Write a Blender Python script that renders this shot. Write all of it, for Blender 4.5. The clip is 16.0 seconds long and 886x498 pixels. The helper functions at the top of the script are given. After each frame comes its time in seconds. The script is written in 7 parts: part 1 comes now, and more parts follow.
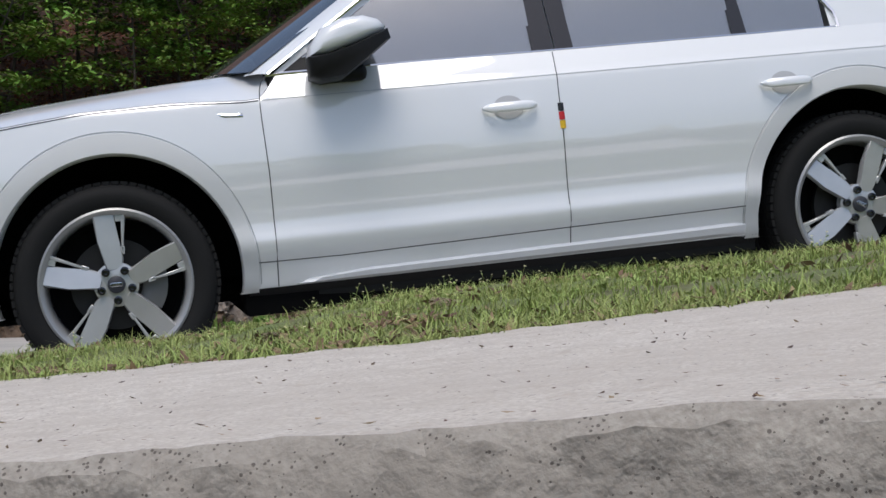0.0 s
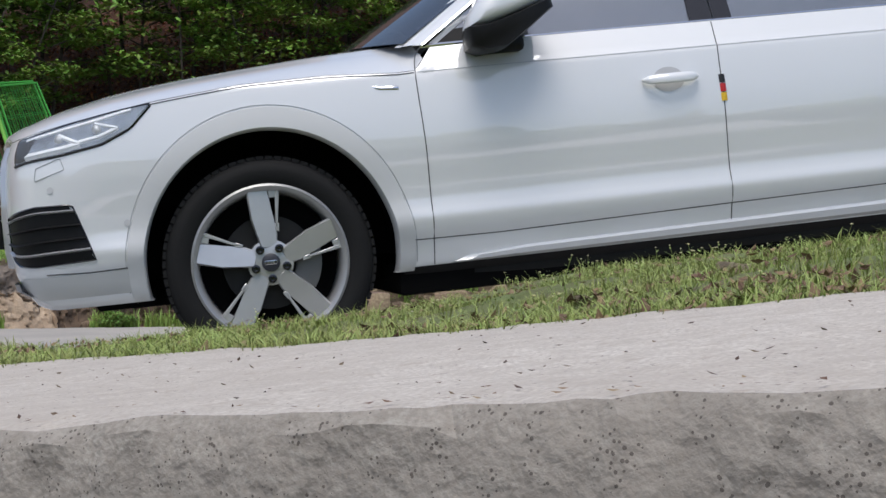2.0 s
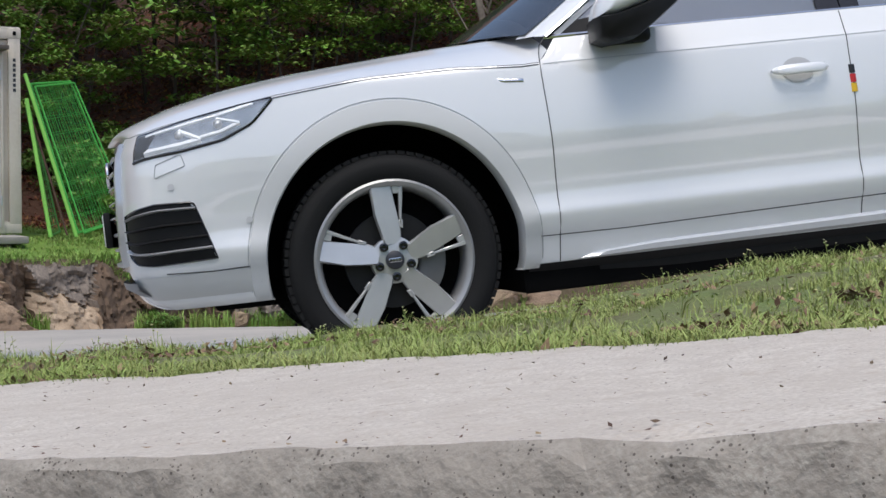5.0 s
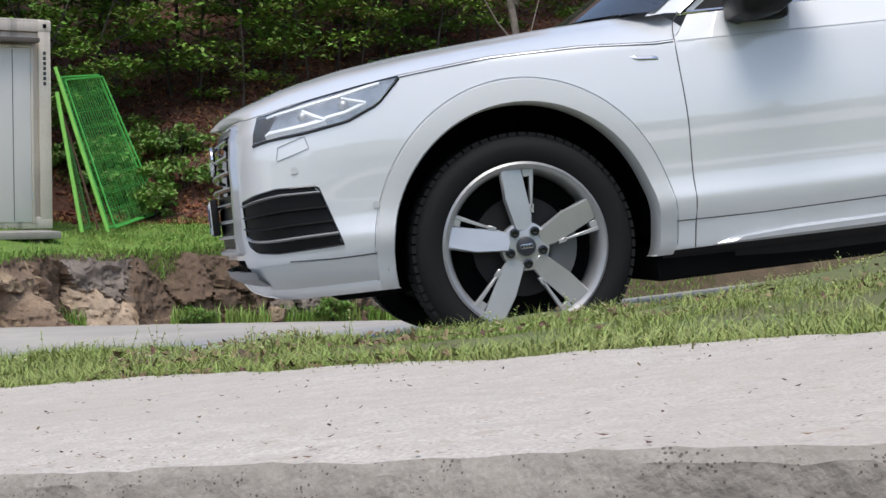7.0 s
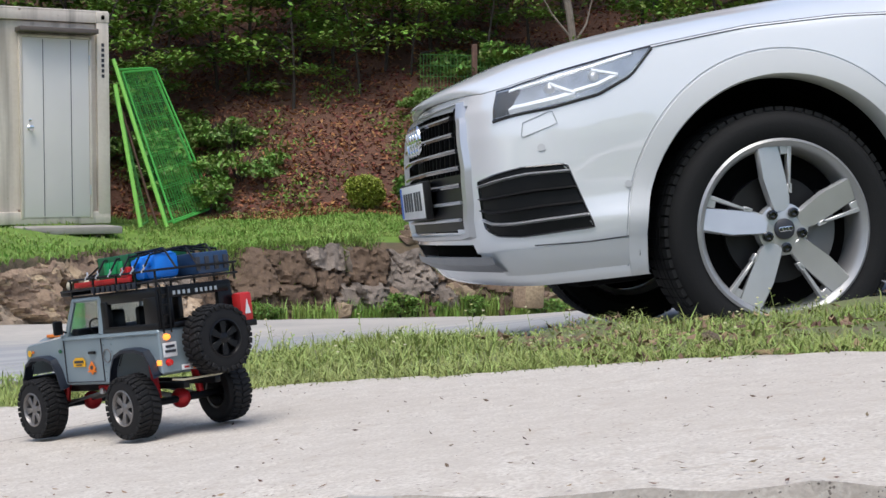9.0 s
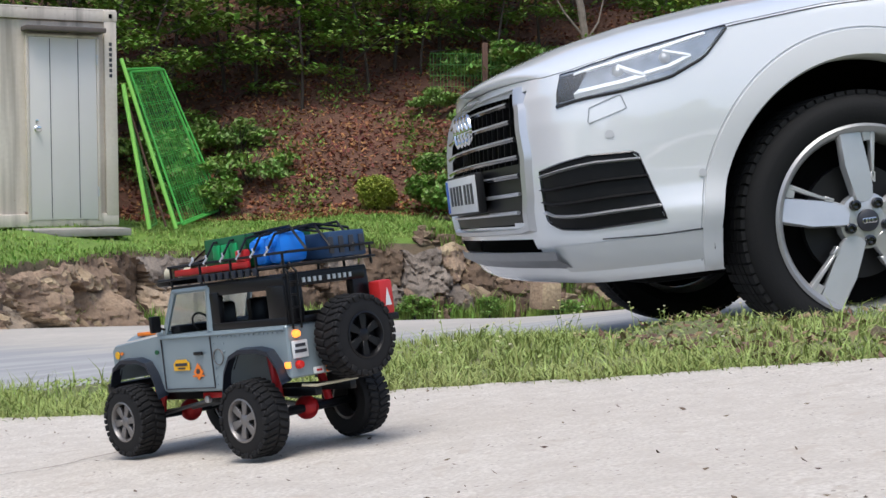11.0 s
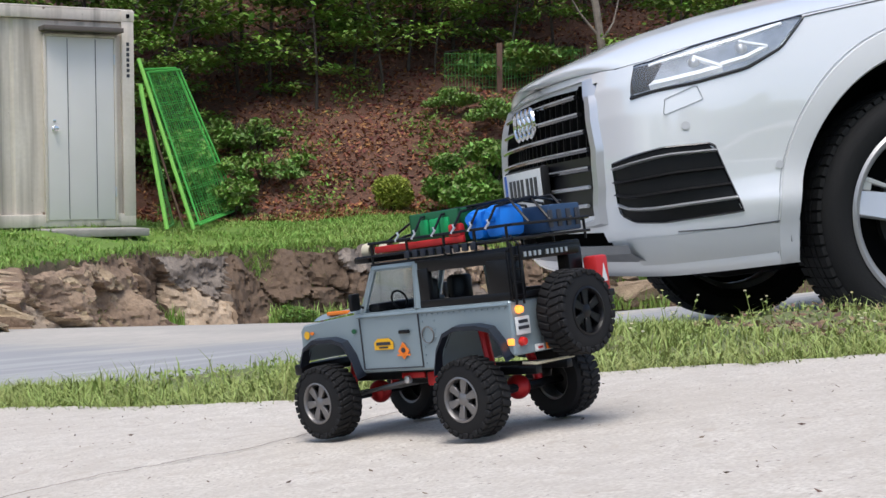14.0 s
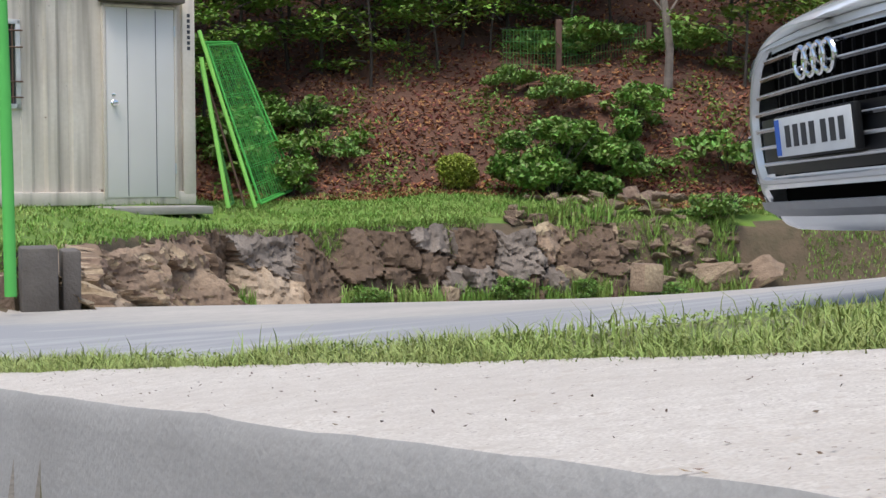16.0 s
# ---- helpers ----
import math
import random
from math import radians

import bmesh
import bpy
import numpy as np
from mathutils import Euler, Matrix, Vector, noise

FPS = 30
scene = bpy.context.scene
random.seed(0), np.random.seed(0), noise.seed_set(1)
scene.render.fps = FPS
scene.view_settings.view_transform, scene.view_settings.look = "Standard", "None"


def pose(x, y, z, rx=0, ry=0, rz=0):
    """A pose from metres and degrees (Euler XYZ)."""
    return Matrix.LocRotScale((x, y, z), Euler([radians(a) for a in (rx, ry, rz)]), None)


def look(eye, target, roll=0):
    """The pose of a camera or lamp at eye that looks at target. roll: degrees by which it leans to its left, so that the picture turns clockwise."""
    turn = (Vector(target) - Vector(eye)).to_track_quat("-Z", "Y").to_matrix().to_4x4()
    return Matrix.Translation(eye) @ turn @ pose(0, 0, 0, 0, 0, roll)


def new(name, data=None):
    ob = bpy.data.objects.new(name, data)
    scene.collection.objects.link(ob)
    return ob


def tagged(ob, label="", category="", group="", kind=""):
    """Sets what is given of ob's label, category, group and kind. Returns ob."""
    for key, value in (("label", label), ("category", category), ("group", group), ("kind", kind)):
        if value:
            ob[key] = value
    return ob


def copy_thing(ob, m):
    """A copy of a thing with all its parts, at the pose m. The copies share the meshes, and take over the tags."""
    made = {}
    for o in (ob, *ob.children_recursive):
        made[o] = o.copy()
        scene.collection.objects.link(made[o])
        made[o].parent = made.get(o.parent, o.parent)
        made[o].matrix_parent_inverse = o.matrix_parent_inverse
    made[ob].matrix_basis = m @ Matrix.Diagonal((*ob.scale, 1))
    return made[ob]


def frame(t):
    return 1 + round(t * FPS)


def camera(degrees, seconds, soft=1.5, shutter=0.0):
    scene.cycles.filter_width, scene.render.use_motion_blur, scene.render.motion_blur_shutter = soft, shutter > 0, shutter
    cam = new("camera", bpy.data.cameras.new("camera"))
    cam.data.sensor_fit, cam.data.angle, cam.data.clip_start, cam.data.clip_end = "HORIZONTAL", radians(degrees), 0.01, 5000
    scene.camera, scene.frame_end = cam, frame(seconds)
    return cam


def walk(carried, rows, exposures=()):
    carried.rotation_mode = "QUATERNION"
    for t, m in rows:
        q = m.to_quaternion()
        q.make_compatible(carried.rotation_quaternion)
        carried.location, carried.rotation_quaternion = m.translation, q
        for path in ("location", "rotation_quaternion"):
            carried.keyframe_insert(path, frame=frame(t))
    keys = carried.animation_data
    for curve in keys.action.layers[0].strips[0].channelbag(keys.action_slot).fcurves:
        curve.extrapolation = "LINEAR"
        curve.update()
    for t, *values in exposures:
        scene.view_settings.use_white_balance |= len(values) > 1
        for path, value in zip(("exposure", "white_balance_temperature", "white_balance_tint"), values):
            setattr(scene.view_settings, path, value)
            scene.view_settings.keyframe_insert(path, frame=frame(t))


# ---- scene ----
cam = camera(33.7, 16.0)
PATH = [
    (0, (0.146, -5.2, 0.728), (0.527, -3.239, 0.642), 0.7),
    (0.5, (0.048, -5.142, 0.706), (0.424, -3.179, 0.618), 0.6),
    (1, (-0.066, -5.054, 0.685), (0.303, -3.09, 0.592), 0.6),
    (1.5, (-0.157, -4.993, 0.664), (0.209, -3.029, 0.569), 0.5),
    (2, (-0.315, -4.948, 0.656), (0.043, -2.983, 0.561), 0.5),
    (2.5, (-0.405, -4.94, 0.663), (-0.054, -2.974, 0.57), 0.5),
    (3, (-0.452, -4.906, 0.654), (-0.105, -2.939, 0.561), 0.4),
    (3.5, (-0.498, -4.84, 0.646), (-0.154, -2.872, 0.551), 0.3),
    (4, (-0.528, -4.804, 0.656), (-0.186, -2.836, 0.561), 0.3),
    (6.5, (-0.95, -4.579, 0.598), (-0.61, -2.611, 0.5), 0.0),
    (7, (-1.045, -4.478, 0.592), (-0.706, -2.509, 0.492), 0.0),
    (7.5, (-1.257, -4.391, 0.564), (-0.918, -2.422, 0.463), -0.0),
    (8, (-1.414, -4.288, 0.552), (-1.077, -2.319, 0.452), 0.1),
    (8.5, (-1.533, -4.168, 0.517), (-1.197, -2.199, 0.416), -0.0),
    (9, (-1.714, -4.05, 0.528), (-1.381, -2.081, 0.427), 0.0),
    (11.5, (-1.84, -3.73, 0.487), (-1.507, -1.761, 0.391), -0.3),
    (12, (-1.863, -3.726, 0.496), (-1.531, -1.756, 0.401), -0.3),
    (12.5, (-1.926, -3.707, 0.485), (-1.595, -1.736, 0.391), -0.3),
    (13, (-1.979, -3.698, 0.482), (-1.648, -1.728, 0.388), -0.3),
    (13.5, (-1.996, -3.689, 0.48), (-1.665, -1.719, 0.386), -0.3),
    (14, (-2.017, -3.677, 0.465), (-1.686, -1.707, 0.371), -0.3),
    (14.5, (-2.092, -3.628, 0.442), (-1.761, -1.658, 0.346), -0.3),
    (15, (-2.313, -3.463, 0.434), (-1.983, -1.493, 0.335), -0.2),
    (15.5, (-2.499, -3.189, 0.372), (-2.171, -1.219, 0.267), -0.1),
    (16, (-2.672, -2.95, 0.329), (-2.347, -0.979, 0.221), -0.1),
]
walk(cam, [(t, look(eye, target, roll)) for t, eye, target, roll in PATH], [(0, 0.12, 6250, 10.5), (4.2, 0.22, 6250, 10.5), (9, 0.52, 6280, 10), (16, 0.58, 6250, 10)])

# ---- world and light ----
world = bpy.data.worlds.new("sky")
scene.world = world
world.use_nodes = True
wn = world.node_tree
sky = wn.nodes.new("ShaderNodeTexSky")
sky.sky_type, sky.sun_disc = "NISHITA", False
sky.sun_elevation, sky.sun_rotation = radians(68), radians(208)
sky.air_density, sky.dust_density = 1.0, 3.0
wn.nodes["Background"].inputs["Strength"].default_value = 0.13
wn.links.new(sky.outputs[0], wn.nodes["Background"].inputs["Color"])
sun_data = bpy.data.lights.new("sun", "SUN")
sun_data.energy, sun_data.angle, sun_data.color = 1.5, radians(35), (1.0, 0.97, 0.92)
sun = new("sun", sun_data)
sun.matrix_world = look((0, 0, 30), (5, 9.5, 0))

# ---- helpers ----
rnd = random.Random(7)


def mat(name, color, rough=0.6, metal=0.0, color2=None, scale=8.0, detail=6.0, amount=0.5, bump=0.0, bscale=60.0, coat=0.0, rand=0.0, fine=0.0, spots=None, streak=None, micro=0.0, pits=None, spec=0.5):
    """Procedural surface: two colours mixed by noise at two scales, fine relief, change from piece to piece."""
    m = bpy.data.materials.new(name)
    m.use_nodes = True
    nt = m.node_tree
    b = nt.nodes["Principled BSDF"]
    b.inputs["Roughness"].default_value, b.inputs["Metallic"].default_value = rough, metal
    b.inputs["Specular IOR Level"].default_value = spec
    b.inputs["Coat Weight"].default_value = coat
    b.inputs["Coat Roughness"].default_value = 0.04
    co = nt.nodes.new("ShaderNodeTexCoord").outputs["Object"]

    def nz(sc, det=6.0):
        n = nt.nodes.new("ShaderNodeTexNoise")
        n.inputs["Scale"].default_value, n.inputs["Detail"].default_value = sc, det
        nt.links.new(co, n.inputs["Vector"])
        return n.outputs["Fac"]

    def mix(fac, a, bb, blend="MIX"):
        x = nt.nodes.new("ShaderNodeMix")
        x.data_type, x.blend_type = "RGBA", blend
        for sock, v in ((x.inputs[0], fac), (x.inputs[6], a), (x.inputs[7], bb)):
            if hasattr(v, "is_output"):
                nt.links.new(v, sock)
            else:
                sock.default_value = v if isinstance(v, float) else (*v, 1)
        return x.outputs[2]

    def ramp(v, lo, hi):
        r = nt.nodes.new("ShaderNodeMapRange")
        r.inputs[1].default_value, r.inputs[2].default_value = lo, hi
        nt.links.new(v, r.inputs[0])
        return r.outputs[0]

    col = color
    c2 = color2 or tuple(c * 0.7 for c in color)
    if amount > 0:
        col = mix(ramp(nz(scale, detail), 0.5 - 0.25, 0.5 + 0.25 / max(amount, 0.1)), color, c2)
        if fine > 0:
            col = mix(ramp(nz(scale * 14, 4.0), 0.35, 0.75), col, mix(fine, col, c2))
    if spots:
        col = mix(ramp(nz(spots[1], 3.0), spots[2], spots[2] + 0.05), col, spots[0])
    if streak:
        mp = nt.nodes.new("ShaderNodeMapping")
        mp.inputs["Scale"].default_value = (6.0, 6.0, 0.35)
        nt.links.new(co, mp.inputs["Vector"])
        sn = nt.nodes.new("ShaderNodeTexNoise")
        sn.inputs["Scale"].default_value, sn.inputs["Detail"].default_value = 1.0, 6.0
        nt.links.new(mp.outputs[0], sn.inputs["Vector"])
        col = mix(ramp(sn.outputs["Fac"], 0.50, 0.75), col, streak)
    if micro > 0:
        col = mix(ramp(nz(260.0, 3.0), 0.38, 0.66), col, mix(micro, col, c2))
    if pits:
        vo = nt.nodes.new("ShaderNodeTexVoronoi")
        vo.inputs["Scale"].default_value = pits[1]
        nt.links.new(co, vo.inputs["Vector"])
        lim = nt.nodes.new("ShaderNodeMath")
        lim.operation, lim.inputs[1].default_value = "MULTIPLY", pits[2]
        nt.links.new(ramp(nz(55.0, 4.0), 0.46, 0.62), lim.inputs[0])
        lt = nt.nodes.new("ShaderNodeMath")
        lt.operation = "LESS_THAN"
        nt.links.new(vo.outputs["Distance"], lt.inputs[0]), nt.links.new(lim.outputs[0], lt.inputs[1])
        col = mix(lt.outputs[0], col, pits[0])
    if rand > 0:
        oi = nt.nodes.new("ShaderNodeObjectInfo").outputs["Random"]
        geo = nt.nodes.new("ShaderNodeNewGeometry").outputs["Random Per Island"]
        ad = nt.nodes.new("ShaderNodeMath")
        nt.links.new(oi, ad.inputs[0]), nt.links.new(geo, ad.inputs[1])
        fr = nt.nodes.new("ShaderNodeMath")
        fr.operation = "FRACT"
        nt.links.new(ad.outputs[0], fr.inputs[0])
        hs = nt.nodes.new("ShaderNodeHueSaturation")
        if hasattr(col, "is_output"):
            nt.links.new(col, hs.inputs["Color"])
        else:
            hs.inputs["Color"].default_value = (*col, 1)
        r = nt.nodes.new("ShaderNodeMapRange")
        r.inputs[3].default_value, r.inputs[4].default_value = 1 - rand, 1 + rand
        nt.links.new(fr.outputs[0], r.inputs[0]), nt.links.new(r.outputs[0], hs.inputs["Value"])
        r2 = nt.nodes.new("ShaderNodeMapRange")
        r2.inputs[3].default_value, r2.inputs[4].default_value = 0.5 - 0.06 * rand, 0.5 + 0.06 * rand
        nt.links.new(fr.outputs[0], r2.inputs[0]), nt.links.new(r2.outputs[0], hs.inputs["Hue"])
        col = hs.outputs[0]
    if hasattr(col, "is_output"):
        nt.links.new(col, b.inputs["Base Color"])
    else:
        b.inputs["Base Color"].default_value = (*col, 1)
    if bump > 0:
        bp = nt.nodes.new("ShaderNodeBump")
        bp.inputs["Strength"].default_value, bp.inputs["Distance"].default_value = bump, 0.4 / bscale
        nt.links.new(nz(bscale, 5.0), bp.inputs["Height"])
        nt.links.new(bp.outputs[0], b.inputs["Normal"])
    return m


def setin(m, **kw):
    b = m.node_tree.nodes["Principled BSDF"]
    for k, v in kw.items():
        b.inputs[k.replace("_", " ")].default_value = v
    return m


def finish(bm, name, material, smooth=40):
    bmesh.ops.recalc_face_normals(bm, faces=bm.faces)
    me = bpy.data.meshes.new(name)
    bm.to_mesh(me)
    bm.free()
    for mm in material if isinstance(material, (list, tuple)) else [material]:
        me.materials.append(mm)
    if smooth:
        me.shade_smooth()
        me.set_sharp_from_angle(angle=radians(smooth))
    return me


def part(name, bm, material, parent, label="", smooth=40):
    ob = new(name, finish(bm, name, material, smooth))
    ob.parent = parent
    return tagged(ob, label)


def thing(name, label, category, m=None, group="", kind="", data=None):
    ob = new(name, data)
    ob.matrix_world = m or Matrix()
    return tagged(ob, label, category, group, kind)


def from_lists(name, verts, faces, materials, smooth=0):
    me = bpy.data.meshes.new(name)
    me.from_pydata([tuple(v) for v in verts], [], faces)
    for mm in materials if isinstance(materials, (list, tuple)) else [materials]:
        me.materials.append(mm)
    if smooth:
        me.shade_smooth()
        me.set_sharp_from_angle(angle=radians(smooth))
    return me


def box(bm, lo, hi, bevel=0.0, m=None, seg=2):
    c, d = (Vector(lo) + Vector(hi)) / 2, Vector(hi) - Vector(lo)
    mm = (m or Matrix()) @ Matrix.Translation(c) @ Matrix.Diagonal((*d, 1))
    geo = bmesh.ops.create_cube(bm, size=1, matrix=mm)
    if bevel > 0:
        edges = {e for v in geo["verts"] for e in v.link_edges}
        bmesh.ops.bevel(bm, geom=list(edges), offset=bevel, segments=seg, affect="EDGES", profile=0.5)
    return bm


def tube(bm, pts, r, n=8, close=False, caps=True):
    """A round bar along points; r one radius or one a point."""
    pts = [Vector(p) for p in pts]
    rings, k = [], len(pts)
    side = None
    for i, p in enumerate(pts):
        a, b = (pts[(i - 1) % k], pts[(i + 1) % k]) if close else (pts[max(i - 1, 0)], pts[min(i + 1, k - 1)])
        d = (b - a).normalized()
        if side is None or abs(side.dot(d)) > 0.98:
            side = d.orthogonal().normalized()
        side = (side - d * side.dot(d)).normalized()
        up = d.cross(side)
        rr = r[i] if isinstance(r, (list, tuple)) else r
        rings.append([bm.verts.new(p + rr * (math.cos(t) * side + math.sin(t) * up)) for t in [2 * math.pi * j / n for j in range(n)]])
    for i in range(k if close else k - 1):
        q, s = rings[i], rings[(i + 1) % k]
        for j in range(n):
            bm.faces.new((q[j], q[(j + 1) % n], s[(j + 1) % n], s[j]))
    if caps and not close:
        bm.faces.new(rings[0][::-1]), bm.faces.new(rings[-1])
    return bm


def lathe(bm, prof, n=48, m=None):
    """Profile of (radius, y) turned round the y axis; closed profile."""
    m = m or Matrix()
    rings = []
    for r, y in prof:
        rings.append([bm.verts.new(m @ Vector((r * math.cos(t), y, r * math.sin(t)))) for t in [2 * math.pi * j / n for j in range(n)]] if r > 1e-6 else [bm.verts.new(m @ Vector((0, y, 0)))])
    for a, b in zip(rings, rings[1:]):
        for j in range(n):
            q = [a[j % len(a)], a[(j + 1) % len(a)], b[(j + 1) % len(b)], b[j % len(b)]]
            q = [v for i, v in enumerate(q) if v not in q[:i]]
            if len(q) > 2:
                bm.faces.new(q)
    return bm


def slab_of(bm, poly, thick, m=None, bevel=0.0):
    """A plate: polygon in x, z with thickness along y."""
    m = m or Matrix()
    a = [bm.verts.new(m @ Vector((x, 0, z))) for x, z in poly]
    b = [bm.verts.new(m @ Vector((x, thick, z))) for x, z in poly]
    n = len(poly)
    fs = [bm.faces.new(a), bm.faces.new(b[::-1])]
    for i in range(n):
        fs.append(bm.faces.new((a[i], b[i], b[(i + 1) % n], a[(i + 1) % n])))
    if bevel:
        es = {e for f in fs for e in f.edges}
        bmesh.ops.bevel(bm, geom=list(es), offset=bevel, segments=1, affect="EDGES")
    return bm


def grid(bm, rows, close=False):
    vs = [[bm.verts.new(p) for p in r] for r in rows]
    for a, b in zip(vs, vs[1:]):
        for j in range(len(a) - (0 if close else 1)):
            k = (j + 1) % len(a)
            bm.faces.new((a[j], a[k], b[k], b[j]))
    return vs


def lerp(tab, x):
    return float(np.interp(x, [t[0] for t in tab], [t[1] for t in tab]))


def ease(a, b, x):
    t = min(max((x - a) / (b - a), 0.0), 1.0)
    return t * t * (3 - 2 * t)


def fbm(x, y, z=0.0, o=4):
    return noise.fractal((x, y, z), 0.9, 2.1, o)


# ---- materials ----
M_CONC = mat("pale_concrete", (0.70, 0.655, 0.58), 0.9, color2=(0.45, 0.40, 0.34), spots=((0.47, 0.41, 0.34), 38.0, 0.63), scale=2.2, amount=0.6, bump=0.9, bscale=130, fine=0.8, micro=1.0, pits=((0.27, 0.235, 0.20), 110.0, 0.20))
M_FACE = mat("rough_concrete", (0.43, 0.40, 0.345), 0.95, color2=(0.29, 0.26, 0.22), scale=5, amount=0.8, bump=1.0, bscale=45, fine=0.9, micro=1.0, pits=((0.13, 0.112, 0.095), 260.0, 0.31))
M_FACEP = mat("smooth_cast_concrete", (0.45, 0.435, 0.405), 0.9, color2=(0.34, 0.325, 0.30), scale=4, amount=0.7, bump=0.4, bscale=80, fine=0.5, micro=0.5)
M_ROAD = mat("pale_road", (0.50, 0.46, 0.40), 0.9, color2=(0.33, 0.305, 0.275), scale=0.8, amount=0.9, bump=0.4, bscale=60, fine=0.5)
nt = M_ROAD.node_tree
pb = nt.nodes["Principled BSDF"]
far_col = pb.inputs["Base Color"].links[0].from_socket
tc = nt.nodes.new("ShaderNodeTexCoord").outputs["Object"]
mp = nt.nodes.new("ShaderNodeMapping")
mp.inputs["Rotation"].default_value, mp.inputs["Scale"].default_value = (0, 0, radians(20)), (0.4, 2.2, 1.0)
nt.links.new(tc, mp.inputs["Vector"])
drag = nt.nodes.new("ShaderNodeTexNoise")
drag.inputs["Scale"].default_value, drag.inputs["Detail"].default_value = 2.0, 8.0
nt.links.new(mp.outputs[0], drag.inputs["Vector"])
dot = nt.nodes.new("ShaderNodeVectorMath")
dot.operation, dot.inputs[1].default_value = "DOT_PRODUCT", (0.75, 1.0, 0.0)
nt.links.new(tc, dot.inputs[0])
wob = nt.nodes.new("ShaderNodeMath")
wob.operation, wob.inputs[1].default_value = "MULTIPLY_ADD", 2.4
nt.links.new(drag.outputs["Fac"], wob.inputs[0]), nt.links.new(dot.outputs["Value"], wob.inputs[2])
lane = nt.nodes.new("ShaderNodeMapRange")
lane.inputs[1].default_value, lane.inputs[2].default_value = 4.3, 5.1
nt.links.new(wob.outputs[0], lane.inputs[0])
rub = nt.nodes.new("ShaderNodeMapRange")
rub.inputs[1].default_value, rub.inputs[2].default_value = 0.48, 0.72
nt.links.new(drag.outputs["Fac"], rub.inputs[0])
worn = nt.nodes.new("ShaderNodeMix")
worn.data_type = "RGBA"
worn.inputs[6].default_value, worn.inputs[7].default_value = (0.29, 0.29, 0.29, 1), (0.40, 0.395, 0.385, 1)
nt.links.new(rub.outputs[0], worn.inputs[0])
join = nt.nodes.new("ShaderNodeMix")
join.data_type = "RGBA"
nt.links.new(lane.outputs[0], join.inputs[0]), nt.links.new(worn.outputs[2], join.inputs[6]), nt.links.new(far_col, join.inputs[7])
nt.links.new(join.outputs[2], pb.inputs["Base Color"])
M_EARTH = mat("bank_earth", (0.15, 0.105, 0.065), 0.95, color2=(0.07, 0.06, 0.03), scale=5, amount=0.9, bump=1.0, bscale=25)
M_WEED = mat("weed_leaves", (0.22, 0.30, 0.06), 0.6, color2=(0.32, 0.35, 0.12), scale=2.5, amount=0.8, rand=0.3)
M_STRAW = mat("dead_leaves", (0.26, 0.17, 0.10), 0.85, color2=(0.14, 0.08, 0.05), scale=3, amount=0.8, rand=0.5)
M_TURF = mat("lawn_turf", (0.14, 0.24, 0.025), 0.95, color2=(0.10, 0.16, 0.035), scale=5, amount=0.8, bump=0.8, bscale=30)
M_SOIL = mat("grassy_soil", (0.125, 0.175, 0.045), 0.95, color2=(0.13, 0.10, 0.06), scale=6, amount=0.8, bump=0.6, bscale=40)
M_YARD = mat("yard_soil", (0.30, 0.27, 0.23), 0.95, color2=(0.2, 0.18, 0.15), scale=3, amount=0.7, bump=0.5, bscale=40)
M_HILL = mat("leaf_litter_soil", (0.15, 0.066, 0.038), 0.95, color2=(0.085, 0.045, 0.028), scale=1.3, amount=0.9, bump=1.0, bscale=14, fine=0.6)
M_GRASS = mat("grass_blades", (0.23, 0.30, 0.065), 0.6, color2=(0.34, 0.36, 0.13), scale=1.5, amount=0.7, rand=0.3)
M_LAWN = mat("lawn_blades", (0.15, 0.28, 0.04), 0.65, color2=(0.33, 0.41, 0.11), scale=1.6, amount=0.9, rand=0.4)
M_LEAF = mat("tree_leaves", (0.185, 0.285, 0.038), 0.55, color2=(0.06, 0.115, 0.02), scale=0.9, amount=0.8, rand=0.5)
M_LEAFM = mat("shrub_leaves", (0.18, 0.30, 0.04), 0.55, color2=(0.09, 0.16, 0.03), scale=2.0, amount=0.8, rand=0.5)
M_LEAFD = mat("dark_leaves", (0.06, 0.12, 0.025), 0.6, color2=(0.12, 0.20, 0.04), scale=0.9, amount=0.8, rand=0.5)
M_BUSH = mat("round_bush_leaves", (0.22, 0.27, 0.022), 0.6, color2=(0.34, 0.35, 0.05), scale=6, amount=0.8, rand=0.4)
M_DRY = mat("fallen_leaves", (0.32, 0.115, 0.052), 0.8, color2=(0.15, 0.055, 0.03), scale=2, amount=0.7, rand=0.6)
M_BARK = mat("bark", (0.045, 0.036, 0.028), 0.95, color2=(0.08, 0.065, 0.05), scale=9, amount=0.8, bump=1.0, bscale=30)
M_BARKP = mat("pale_bark", (0.30, 0.25, 0.20), 0.9, color2=(0.12, 0.095, 0.075), scale=9, amount=0.8, bump=0.6, bscale=40)
M_ROCK = mat("brown_rock", (0.47, 0.35, 0.225), 0.9, color2=(0.17, 0.115, 0.075), scale=2.6, amount=0.9, bump=1.0, bscale=18, fine=0.7, rand=0.28)
M_GREYSTONE = mat("grey_stone", (0.17, 0.15, 0.13), 0.9, color2=(0.10, 0.085, 0.07), scale=7, amount=0.7, bump=0.8, bscale=40)
for mm in (M_GRASS, M_LAWN, M_LEAF, M_LEAFD):
    setin(mm, Subsurface_Weight=0.0, Specular_IOR_Level=0.3)
M_PAINT = setin(mat("white_car_paint", (0.81, 0.82, 0.815), 0.42, amount=0.0, coat=1.0, spec=0.35), Coat_Roughness=0.015, Coat_IOR=2.1)
